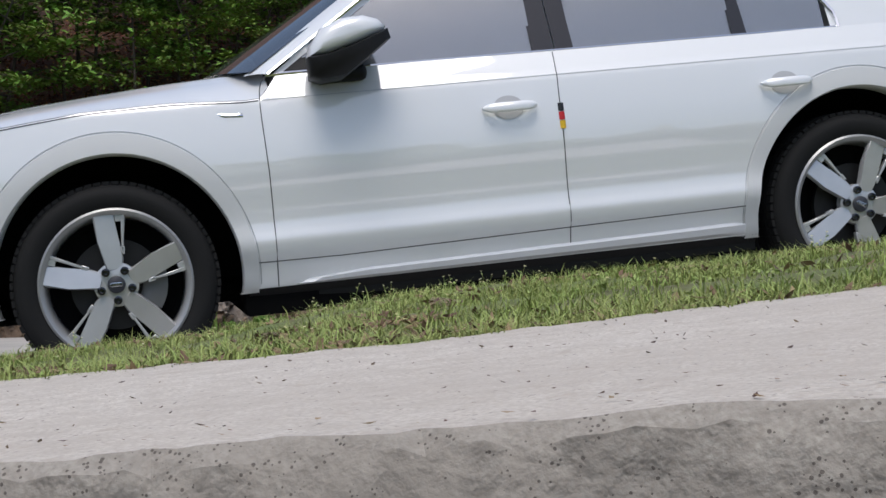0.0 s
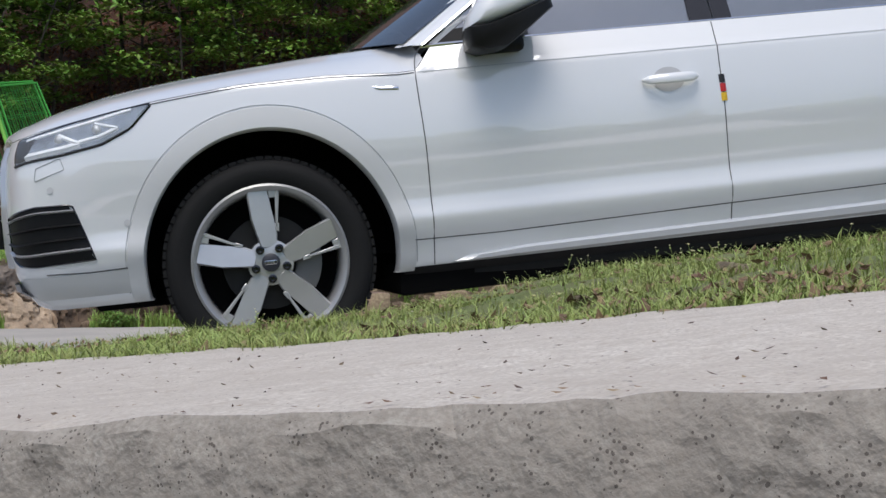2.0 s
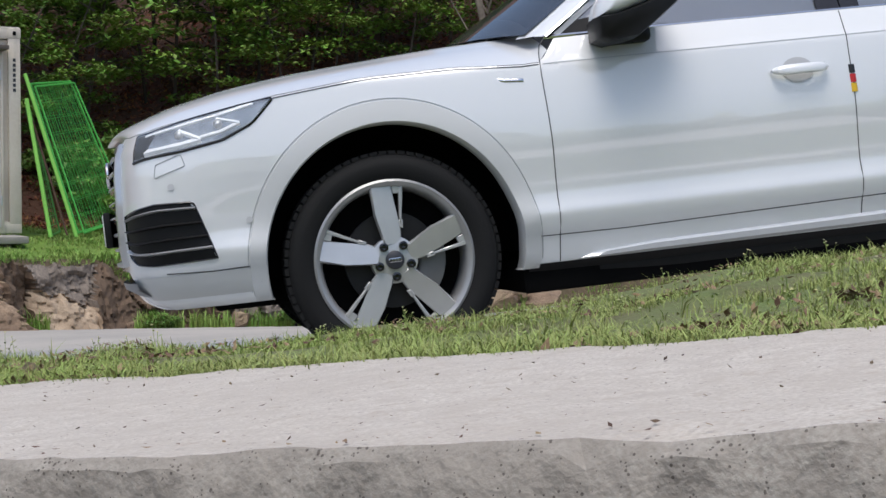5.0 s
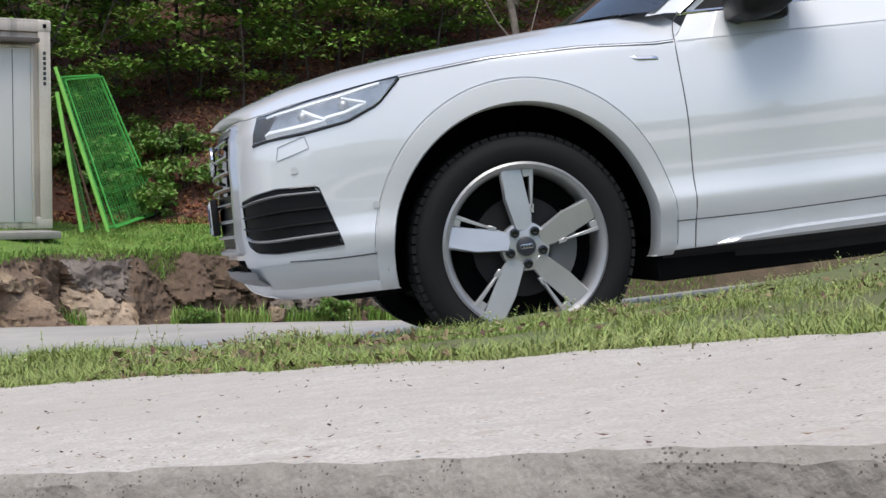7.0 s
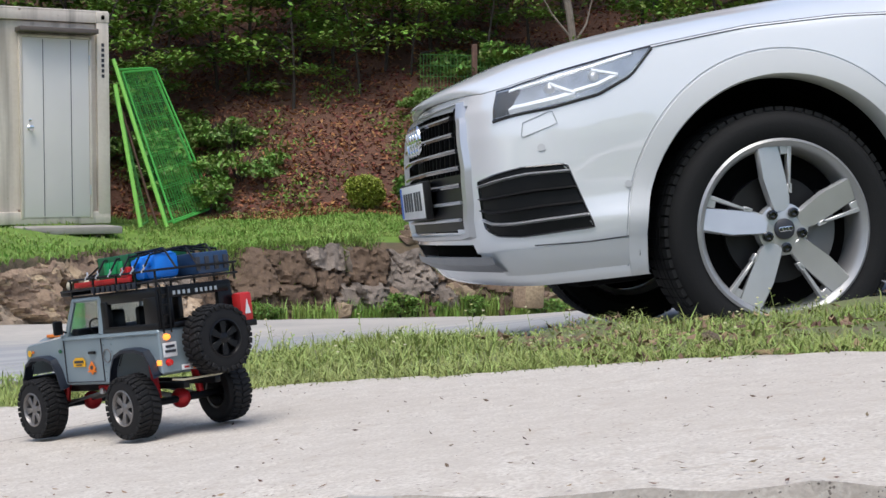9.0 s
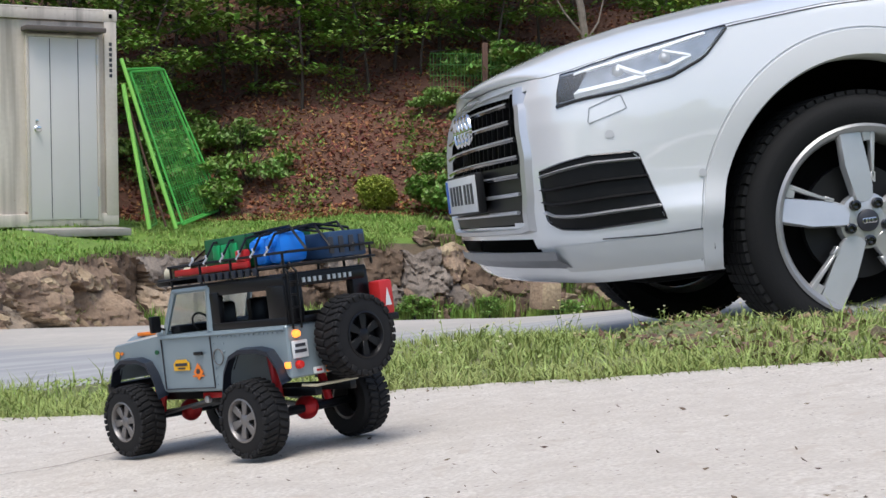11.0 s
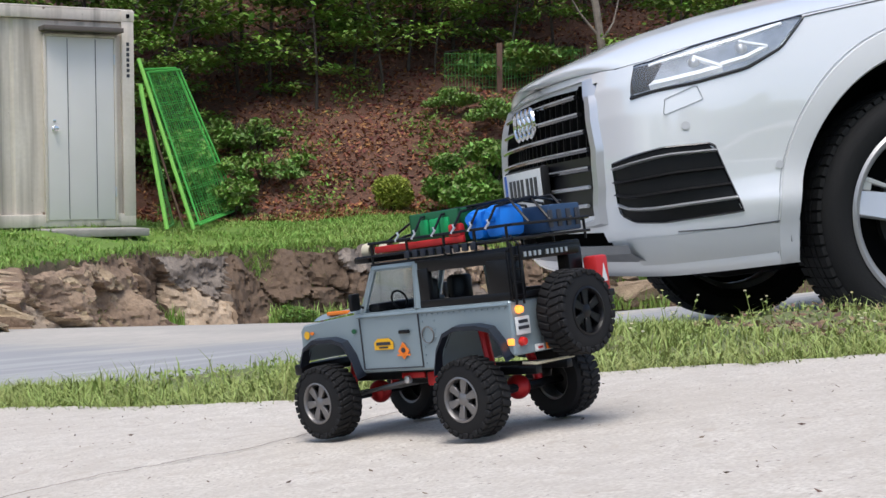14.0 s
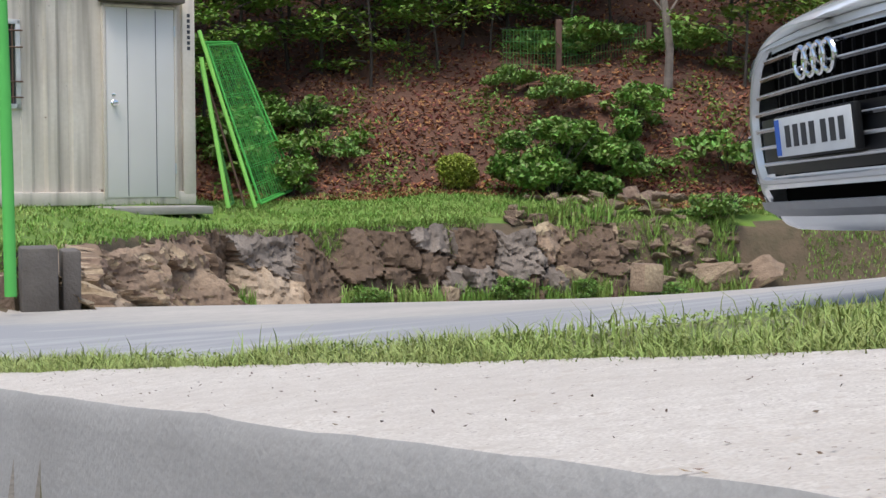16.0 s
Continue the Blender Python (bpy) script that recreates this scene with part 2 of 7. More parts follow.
M_BLACK = mat("black_plastic", (0.007, 0.007, 0.0075), 0.5, color2=(0.012, 0.012, 0.012), scale=30, amount=0.5, bump=0.15, bscale=300, spec=0.25)
M_TRIMB = mat("dark_trim_panel", (0.016, 0.016, 0.018), 0.4, scale=30, amount=0.4, spec=0.3)
M_GLOSSB = mat("gloss_black", (0.010, 0.010, 0.012), 0.12, amount=0.0, coat=0.5)
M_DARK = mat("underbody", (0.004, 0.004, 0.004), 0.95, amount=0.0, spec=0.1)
M_TYRE = mat("tyre_rubber", (0.012, 0.012, 0.012), 0.8, color2=(0.013, 0.013, 0.0125), scale=14, amount=0.6, bump=0.25, bscale=120, spec=0.25)
M_ALLOY = mat("silver_alloy", (0.62, 0.62, 0.615), 0.26, 0.5, color2=(0.50, 0.50, 0.495), scale=9, amount=0.5)
M_RIM = mat("rim_alloy", (0.40, 0.40, 0.395), 0.38, 0.5, color2=(0.33, 0.33, 0.325), scale=9, amount=0.5)
M_CHROME = mat("chrome", (0.78, 0.79, 0.80), 0.10, 1.0, amount=0.0)
M_SATIN = mat("satin_silver", (0.58, 0.59, 0.60), 0.3, 0.6, amount=0.0)
M_BLADE = mat("bright_silver", (0.75, 0.76, 0.77), 0.25, 0.25, amount=0.0)
M_SEAM = mat("seam_grey", (0.07, 0.07, 0.07), 0.7, amount=0.0)
M_IRON = mat("brake_iron", (0.025, 0.024, 0.023), 0.55, 0.4, scale=30, amount=0.6)
M_GLASS = setin(mat("tinted_glass", (0.05, 0.052, 0.055), 0.03, amount=0.0), Transmission_Weight=0.25, IOR=1.8)
# pale, half metallic base puts the sky's reflection into the side glass colour
M_SIDEGLASS = setin(mat("sky_sheen_glass", (0.62, 0.64, 0.66), 0.03, 0.7, amount=0.0), IOR=1.6)
M_LENS = setin(mat("lamp_lens", (0.92, 0.95, 0.97), 0.02, amount=0.0), Transmission_Weight=0.92, IOR=1.45)
M_LAMPIN = mat("lamp_inner", (0.50, 0.55, 0.62), 0.25, 0.35, color2=(0.10, 0.115, 0.14), scale=11, amount=1.0)
M_DRL = mat("lamp_light_guide", (0.85, 0.87, 0.9), 0.2, amount=0.0)
M_PLATE = mat("white_plate", (0.72, 0.73, 0.72), 0.35, scale=20, amount=0.2)
M_INK = mat("dark_ink", (0.03, 0.032, 0.04), 0.5, amount=0.0)
M_BLUE = mat("blue_strip", (0.03, 0.12, 0.5), 0.4, amount=0.0)

# ---- ground ----
EDGE = [(-3.6, 1.6), (-3.3, 0.5), (-3.01, -0.4), (-2.65, -1.45), (-2.49, -1.9), (-2.34, -2.3), (-2.05, -2.68), (-1.57, -3.07), (-1.02, -3.48), (-0.35, -4.03), (0.03, -4.36), (0.49, -4.56), (1.6, -4.9), (4, -5.5)]
BANK = [(-3.6, 1.7), (-3.4, 0.95), (-3.09, 0.2), (-2.57, -0.66), (-2.2, -1.36), (-1.85, -1.8), (-1.43, -2.03), (-1.0, -2.43), (-0.73, -2.76), (-0.1, -3.38), (0.4, -3.62), (1.0, -3.6), (4, -3.6)]
WALL = [(-14, 3.0), (-5.2, 6.6), (-4.0, 7.7), (-3.75, 9.0), (-3.35, 10.4), (-2.6, 11.6), (-1.8, 12.2), (0, 12.6), (2, 12.9), (6, 13.3), (30, 15)]


def slab_z(x, y):
    return 0.25 + 0.106 * x - 0.0723 * y


def road_z(x, y):
    a = 0.11 * (1 - ease(2.0, 8.5, y))
    return a * min(max(x, -9), 12) - 0.0437 * min(max(y, -6), 2) - 0.0966 * min(max(y - 2, 0), 10.8)


def edge_y(x):
    return lerp(EDGE, x) + 0.022 * fbm(3.1 * x, 4.0) + 0.008 * fbm(15 * x, 1.0)


def bank_y(x):
    return lerp(BANK, x) + 0.05 * fbm(2.3 * x, 9.0) + 0.02 * fbm(9 * x, 2.0)


def crest_y(x):
    return max(lerp(BANK, x) + 0.30, lerp([(-2.2, -0.95), (-1.0, -0.95), (0.0, -0.85), (2, -0.8)], x))


def bank_z(x, y):
    yb = lerp(BANK, x)
    return slab_z(x, yb) - 0.087 * (y - yb) + 0.02 * fbm(2.5 * x, 2.5 * y) * ease(yb, yb + 0.3, y) - 0.012 + (0.022 - 0.040 * ease(-1.7, -0.3, x) + 0.052 * ease(0.1, 0.9, x)) * ease(yb, yb + 0.45, y)


def lawn_z(x, y):
    yw = lerp(WALL, x)
    up = ease(yw - 0.25, yw + 0.25, y)
    z = -0.30 + (0.065 + 0.075 * ease(-2.2, 0.4, x)) * min(y - yw, 3.5) + 0.05 * fbm(0.8 * x, 0.8 * y)
    yh = hill_y(x)
    if y > yh:
        d = y - yh
        z += 0.43 * d * ease(0, 1.6, d) + 0.16 * fbm(0.55 * x, 0.55 * y) * ease(0, 2, d)
    return road_z(x, y) * (1 - up) + z * up


def hill_y(x):
    return lerp([(-30, 13.0), (-6, 16.2), (-2, 15.2), (0, 14.9), (1.5, 14.6), (4, 13.9), (30, 14.5)], x) + 0.25 * fbm(0.7 * x, 3.0)


def ground_z(x, y):
    ye, yb = lerp(EDGE, x), lerp(BANK, x)
    if x < -3.58:
        ye, yb = 1.6, 1.7
    if y < ye:
        low = min(slab_z(max(x, -4.5), ye) - 0.5, 0.05)
        return low - 0.02 * fbm(x, y)
    if y < yb + 0.02:
        return slab_z(x, y) - 0.10
    yw = lerp(WALL, x)
    if y > yw - 0.5:
        return lawn_z(x, y)
    yc = crest_y(x)
    v = bank_z(x, y)
    k = ease(yc, yc + 0.5, y)
    return v * (1 - k) + (road_z(x, y) - 0.003 * k) * k


def steps(*runs):
    out = []
    for a, b, d in runs:
        out += list(np.arange(a, b - 1e-6, d))
    return out + [runs[-1][1]]


gx = steps((-120, -30, 9), (-30, -8, 1.1), (-8, -4, 0.25), (-4, 2.2, 0.06), (2.2, 9, 0.3), (9, 30, 1.2), (30, 120, 9))
gy = steps((-120, -20, 10), (-20, -6, 0.9), (-6, 0.4, 0.06), (0.4, 6.4, 0.25), (6.4, 15.4, 0.14), (15.4, 26, 0.4), (26, 60, 2), (60, 140, 10))
verts = [(x, y, ground_z(x, y)) for y in gy for x in gx]
faces, kinds = [], []
for j in range(len(gy) - 1):
    for i in range(len(gx) - 1):
        a = j * len(gx) + i
        faces.append((a, a + 1, a + 1 + len(gx), a + len(gx)))
        x, y = (gx[i] + gx[i + 1]) / 2, (gy[j] + gy[j + 1]) / 2
        yw = lerp(WALL, x) + 0.1 * fbm(2 * x, 5.0)
        if y < lerp(EDGE, x):
            kinds.append(3)
        elif y < crest_y(x) + 0.38 + 0.12 * fbm(2 * x, 3 * y):
            kinds.append(1)
        elif y < yw - 0.28:
            kinds.append(0)
        elif y < yw + 0.28:
            kinds.append(4)
        elif y < hill_y(x) + 0.1:
            kinds.append(5)
        else:
            kinds.append(2)
me = from_lists("ground", verts, faces, [M_ROAD, M_SOIL, M_HILL, M_YARD, M_EARTH, M_TURF], 60)
me.polygons.foreach_set("material_index", kinds)
ground = thing("ground", "sloping ground with pale road, grassy verge and leaf-covered hillside", "ground", kind="structure", data=me)

# the raised concrete strip with its rough cast front face
bm = bmesh.new()
rows = []
sx = steps((-3.55, -2.7, 0.03), (-2.7, 1.2, 0.014), (1.2, 4.0, 0.07))
for x in sx:
    ye, yb = edge_y(x), bank_y(x)
    if yb < ye + 0.05:
        yb = ye + 0.05
    zt = slab_z(x, ye) + 0.004 * fbm(11 * x, 7.0)
    chip = 0.012 * max(0.0, fbm(22 * x, 3.0) + 0.1) + 0.010 * max(0, fbm(60 * x, 8.0))
    row = []
    for q in range(9, 0, -1):
        zz = zt - 0.012 - 0.5 * (q / 9.0) ** 1.3
        row.append((x, ye + 0.010 * fbm(9 * x, 20 * zz) + 0.006 * fbm(40 * x, 40 * zz), zz))
    row.append((x, ye + 0.004 + 0.4 * chip, zt - 0.008 - chip))
    row.append((x, ye + 0.014 + chip, zt - 0.002))
    for q in range(1, 17):
        y = ye + 0.03 + (yb - ye - 0.03) * q / 16
        row.append((x, y, slab_z(x, y) + 0.0035 * fbm(5 * x, 5 * y) + 0.0012 * fbm(30 * x, 30 * y)))
    row.append((x, yb + 0.01, slab_z(x, yb) - 0.14))
    rows.append(row)
vs = grid(bm, rows)
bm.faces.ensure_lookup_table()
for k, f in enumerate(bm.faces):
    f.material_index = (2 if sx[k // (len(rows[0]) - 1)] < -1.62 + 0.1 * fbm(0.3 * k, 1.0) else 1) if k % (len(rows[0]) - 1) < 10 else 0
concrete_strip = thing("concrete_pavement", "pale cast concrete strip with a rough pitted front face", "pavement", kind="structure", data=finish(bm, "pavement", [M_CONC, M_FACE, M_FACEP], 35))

# long crack across the concrete
CRACK = [(-2.23, -2.40), (-2.148, -2.330), (-2.10, -2.298), (-2.053, -2.284), (-1.98, -2.255), (-1.90, -2.19), (-1.84, -2.13), (-1.725, -2.03), (-1.66, -1.98)]
bm = bmesh.new()
rows = []
for k in range(81):
    q = k / 80 * (len(CRACK) - 1)
    i = min(int(q), len(CRACK) - 2)
    a, b = Vector(CRACK[i]), Vector(CRACK[i + 1])
    p = a.lerp(b, q - i)
    d = (b - a).normalized()
    n_ = Vector((-d.y, d.x)) * (0.0007 + 0.0008 * abs(fbm(9 * q, 1.0)))
    p += Vector((-d.y, d.x)) * 0.006 * fbm(3.3 * q, 7.0)
    rows.append([(p.x + s_ * n_.x, p.y + s_ * n_.y, slab_z(p.x, p.y) + 0.0035 * fbm(5 * p.x, 5 * p.y) + 0.0018) for s_ in (-1, 0, 1)])
grid(bm, rows)
part("crack", bm, mat("crack_dirt", (0.16, 0.13, 0.10), 0.95), concrete_strip, "thin dark crack across the concrete")


def scatter_blades(name, label, spots, material, hmin, hmax, wid, per=1, bend=0.6):
    vs, fs = [], []
    for x, y, z in spots:
        for _ in range(per):
            a = rnd.uniform(0, 6.283)
            h = rnd.uniform(hmin, hmax) * (0.6 + 0.8 * rnd.random() ** 2)
            w = wid * rnd.uniform(0.6, 1.4)
            dx, dy = math.cos(a), math.sin(a)
            lean = bend * h * rnd.uniform(0.1, 1.0)
            ox, oy = x + rnd.uniform(-0.02, 0.02), y + rnd.uniform(-0.02, 0.02)
            px, py = -dy * w, dx * w
            k = len(vs)
            vs += [(ox - px, oy - py, z - 0.01), (ox + px, oy + py, z - 0.01), (ox - px * 0.8 + dx * lean * 0.35, oy - py * 0.8 + dy * lean * 0.35, z + h * 0.6), (ox + px * 0.8 + dx * lean * 0.35, oy + py * 0.8 + dy * lean * 0.35, z + h * 0.6), (ox + dx * lean, oy + dy * lean, z + h * 0.95)]
            fs += [(k, k + 1, k + 3, k + 2), (k + 2, k + 3, k + 4)]
    return thing(name, label, "grass", kind="stuff", data=from_lists(name, vs, fs, material))


spots = []
while len(spots) < 24000:
    x = rnd.uniform(-3.5, 2.6)
    yb, yc = bank_y(x), crest_y(x) + 0.45
    y = yb - 0.03 + (yc - yb) * rnd.random()
    if fbm(2.4 * x, 2.4 * y, 2.0) > -0.16 + 0.25 * rnd.random() or y < yb + 0.08:
        if not (x > -0.3 and y > -0.25):
            spots.append((x, y, ground_z(x, max(y, lerp(BANK, x) + 0.03))))
while len(spots) < 33000:
    x = rnd.uniform(-3.4, 2.6)
    yb = bank_y(x)
    y = yb - 0.02 + 0.26 * rnd.random() ** 1.4
    spots.append((x, y, ground_z(x, max(y, lerp(BANK, x) + 0.03))))
verge_grass = scatter_blades("verge_grass", "short patchy green and yellowish grass on the verge", spots, M_GRASS, 0.010, 0.030, 0.0010, per=4, bend=2.0)
spots = []
while len(spots) < 420:
    x = rnd.uniform(-3.5, -1.2) if rnd.random() < 0.55 else rnd.uniform(-1.2, 2.0)
    y = bank_y(x) + (crest_y(x) - bank_y(x)) * rnd.random() ** 0.7
    if fbm(2.2 * x, 2.2 * y, 6.0) > 0.05:
        spots.append((x, y, ground_z(x, max(y, lerp(BANK, x) + 0.03))))
tall_grass = scatter_blades("tall_verge_grass", "taller tufts of green grass on the verge", spots, M_GRASS, 0.02, 0.05, 0.0013, per=4, bend=1.4)
spots = []
while len(spots) < 22000:
    x = rnd.uniform(-6.5, 5.5)
    yw = lerp(WALL, x)
    y = yw - 0.1 + rnd.random() * (hill_y(x) + 0.5 - yw)
    if fbm(0.9 * x, 0.9 * y, 1.0) > -0.35 + 0.2 * rnd.random():
        if not (-4.1 < x < -2.3 and 12.2 < y < 13.9 and rnd.random() < 0.85):
            spots.append((x, y, ground_z(x, y)))
lawn_grass = scatter_blades("lawn_grass", "bright green grass of the raised lawn", spots, M_LAWN, 0.02, 0.06, 0.005, per=3, bend=1.6)
spots = []
while len(spots) < 2600:
    x = rnd.uniform(-3.4, 2.5)
    y = lerp(WALL, x) - 0.25 - 0.25 * rnd.random()
    if fbm(0.9 * x, 0.5, 4.0) > -0.15:
        spots.append((x, y, ground_z(x, y)))
foot_grass = scatter_blades("wall_foot_grass", "dark green grass along the foot of the rocks", spots, M_LAWN, 0.07, 0.2, 0.006, per=2, bend=0.7)

spots = []
while len(spots) < 1700:
    x = rnd.uniform(-4.4, 3.4)
    y = lerp(WALL, x) + rnd.uniform(-0.12, 0.35)
    if fbm(1.1 * x, 1.5, 9.0) > -0.25 + 0.3 * rnd.random():
        spots.append((x, y, ground_z(x, y) + 0.01))
crest_grass = scatter_blades("bank_crest_grass", "loose green grass hanging over the top of the rocks", spots, M_LAWN, 0.04, 0.11, 0.005, per=3, bend=1.8)
spots = []
while len(spots) < 700:
    x = rnd.uniform(0.7, 3.4)
    y = lerp(WALL, x) + rnd.uniform(-0.5, 0.4)
    if fbm(1.6 * x, 1.6 * y, 3.0) > 0.0:
        spots.append((x, y, ground_z(x, y) + 0.08))
heap_grass = scatter_blades("rubble_weeds", "green weeds growing between the rubble stones", spots, M_LAWN, 0.10, 0.24, 0.006, per=3, bend=1.0)


def scatter_leaves(name, label, category, spots, material, size, flat=0.5):
    vs, fs = [], []
    for x, y, z in spots:
        m = Euler((rnd.gauss(0, flat), rnd.gauss(0, flat), rnd.uniform(0, 6.28))).to_matrix()
        s = size * rnd.uniform(0.5, 1.4)
        k = len(vs)
        for p in ((-1, 0, 0.1), (0, -0.45, 0), (1, 0, 0.15), (0, 0.45, 0)):
            q = m @ Vector(p) * s
            vs.append((x + q.x, y + q.y, z + q.z + 0.3 * s))
        fs.append((k, k + 1, k + 2, k + 3))
    return thing(name, label, category, kind="stuff", data=from_lists(name, vs, fs, material))


spots = []
while len(spots) < 75000:
    x, u = rnd.uniform(-9, 11), rnd.random()
    y = hill_y(x) + 9.0 * u * u
    if fbm(0.6 * x, 0.6 * y, 8.0) > -0.6:
        spots.append((x, y, ground_z(x, y)))
leaf_litter = scatter_leaves("leaf_litter", "reddish-brown fallen leaves covering the hillside", "fallen leaves", spots, M_DRY, 0.04)
spots = []
for _ in range(900):
    x = rnd.uniform(-3.0, 1.2)
    y = edge_y(x) + 0.06 + (bank_y(x) - edge_y(x)) * rnd.random()
    spots.append((x, y, slab_z(x, y) + 0.001))
grit = scatter_leaves("grit", "scattered dry crumbs and leaf bits on the concrete", "debris", spots, mat("dry_crumbs", (0.13, 0.085, 0.055), 0.9, rand=0.5), 0.0028, 0.3)

spots = []
for _ in range(260):
    x = rnd.uniform(-2.4, 1.2)
    y = edge_y(x) + 0.025 + 0.09 * rnd.random() ** 2
    spots.append((x, y, slab_z(x, y) + 0.001))
edge_bits = scatter_leaves("edge_debris", "dry brown leaf scraps along the broken concrete edge", "debris", spots, M_STRAW, 0.0032, 0.15)
spots = []
while len(spots) < 24000:
    x = rnd.uniform(-3.5, 2.6)
    yb, yc = bank_y(x), crest_y(x) + 0.4
    y = yb + (yc - yb) * rnd.random()
    if fbm(2.6 * x, 2.6 * y, 12.0) > -0.2 + 0.2 * rnd.random():
        spots.append((x, y, ground_z(x, max(y, lerp(BANK, x) + 0.03)) + 0.012 * rnd.random()))
verge_weeds = scatter_leaves("verge_weeds", "low clover and small weeds covering the verge", "weeds", spots, M_WEED, 0.0045, 0.6)
spots = []
while len(spots) < 2000:
    x = rnd.uniform(-1.2, 2.4)
    yb, yc = bank_y(x), crest_y(x) + 0.2
    y = yb - 0.01 + (yc - yb) * rnd.random() ** 1.3
    if fbm(1.5 * x, 1.5 * y, 22.0) > 0.05:
        spots.append((x, y, ground_z(x, max(y, lerp(BANK, x) + 0.03)) + 0.01))
verge_litter = scatter_leaves("verge_litter", "brown dead leaves and straw lying on the verge", "fallen leaves", spots, M_STRAW, 0.010, 0.5)

spots = []
while len(spots) < 420:
    x = rnd.uniform(-0.1, 0.55)
    yb = bank_y(x)
    y = yb + 0.02 + 0.7 * rnd.random()
    if fbm(2.5 * x, 2.5 * y, 31.0) > -0.15:
        spots.append((x, y, ground_z(x, max(y, lerp(BANK, x) + 0.03)) + 0.014))
dry_patch = scatter_leaves("dry_leaf_patch", "patch of dry brown leaves in the verge grass", "fallen leaves", spots, M_STRAW, 0.007, 0.5)
spots = []
while len(spots) < 7500:
    x, u = rnd.uniform(-6, 8), rnd.random()
    y = hill_y(x) - 0.1 + 5.0 * u ** 1.5
    if fbm(1.1 * x, 1.1 * y, 17.0) > 0.22:
        for _ in range(5):
            spots.append((x + rnd.gauss(0, 0.07), y + rnd.gauss(0, 0.07), ground_z(x, y) + rnd.uniform(0.03, 0.22)))
sprigs = scatter_leaves("hillside_sprigs", "small green seedlings sprouting through the leaf litter", "seedlings", spots, M_LEAF, 0.032, 0.6)

# thin flowering weeds standing up from the verge
vs_, fs_, mi_ = [], [], []
for _ in range(80):
    x = rnd.uniform(-1.6, 1.4)
    yb = bank_y(x)
    y = yb + 0.15 + (crest_y(x) - yb) * rnd.random() ** 0.6
    z, h, a = ground_z(x, y), rnd.uniform(0.02, 0.04) + 0.045 * rnd.random() ** 3, rnd.uniform(0, 6.28)
    for br in range(rnd.randint(1, 3)):
        a2 = a + 1.9 * br
        tip = Vector((x + 0.35 * h * math.cos(a2), y + 0.35 * h * math.sin(a2), z + h * (1 - 0.15 * br)))
        k = len(vs_)
        vs_ += [(x - 0.0008, y, z - 0.01), (x + 0.0008, y, z - 0.01), (tip.x + 0.0004, tip.y, tip.z), (tip.x - 0.0004, tip.y, tip.z)]
        fs_.append((k, k + 1, k + 2, k + 3)), mi_.append(0)
        for lf_ in range(4):
            t = 0.2 + 0.2 * lf_
            p = Vector((x, y, z)).lerp(tip, t)
            b2 = rnd.uniform(0, 6.28)
            d2, e2 = Vector((math.cos(b2), math.sin(b2), 0.5)) * 0.011, Vector((-math.sin(b2), math.cos(b2), 0)) * 0.003
            k = len(vs_)
            vs_ += [tuple(p), tuple(p + 0.5 * d2 + e2), tuple(p + d2), tuple(p + 0.5 * d2 - e2)]
            fs_.append((k, k + 1, k + 2, k + 3)), mi_.append(0)
        for pt in range(3):
            b2 = 1.05 * pt
            d2, e2 = Vector((math.cos(b2), math.sin(b2), 0.3)) * 0.0035, Vector((-math.sin(b2), math.cos(b2), 0)) * 0.0028
            k = len(vs_)
            vs_ += [tuple(tip - d2), tuple(tip + e2), tuple(tip + d2), tuple(tip - e2)]
            fs_.append((k, k + 1, k + 2, k + 3)), mi_.append(1)
me = from_lists("flowering_weeds", vs_, fs_, [M_WEED, mat("weed_flowers", (0.55, 0.50, 0.16), 0.7, color2=(0.5, 0.48, 0.36), scale=9, amount=0.9)])
me.polygons.foreach_set("material_index", mi_)
thing("flowering_weeds", "thin weeds with tiny yellow and white flowers in the verge", "weeds", kind="stuff", data=me)

# wooded rise across the valley, behind the camera
vs_, fs_ = [], []
for k in range(121):
    x = -90 + 1.5 * k
    h = 7.5 + 2.6 * fbm(0.12 * x, 3.0) + 1.5 * fbm(0.7 * x, 9.0)
    d = 2.0 * fbm(0.4 * x, 5.0)
    vs_ += [(x, -34 + d, -3), (x, -35 + d + 0.8 * fbm(0.9 * x, 2.0), 0.5 * h), (x, -38 + d, h), (x, -60, h * 0.6)]
for k in range(120):
    for j in range(3):
        a = 4 * k + j
        fs_.append((a, a + 1, a + 5, a + 4))
far_woods = thing("far_woods", "dark green wooded rise across the valley", "woods", kind="stuff", data=from_lists("far_woods", vs_, fs_, M_LEAFD, 30))

# ---- the white car ----
CAR = Matrix.Translation((0, 0.02, 0.37)) @ Matrix.Rotation(radians(-6.3), 4, "Y") @ Matrix.Rotation(radians(-2.5), 4, "X") @ Matrix.Translation((0, -0.02, -0.37))
MID = 0.946
car = thing("car", "white mid-size sport utility car parked beside the grass verge", "car", CAR)

PLAN_C = [(-0.93, 0.946), (-0.926, 0.76), (-0.913, 0.60), (-0.893, 0.42), (-0.868, 0.27), (-0.83, 0.155), (-0.775, 0.09), (-0.70, 0.055), (-0.62, 0.034), (-0.5, 0.02), (-0.35, 0.012), (-0.1, 0.008), (0.2, 0.006), (0.57, 0.006), (1.0, 0.0), (1.7, 0.0), (2.4, 0.0), (2.85, 0.0), (3.2, 0.012), (3.45, 0.06), (3.6, 0.17), (3.69, 0.4), (3.73, 0.946)]


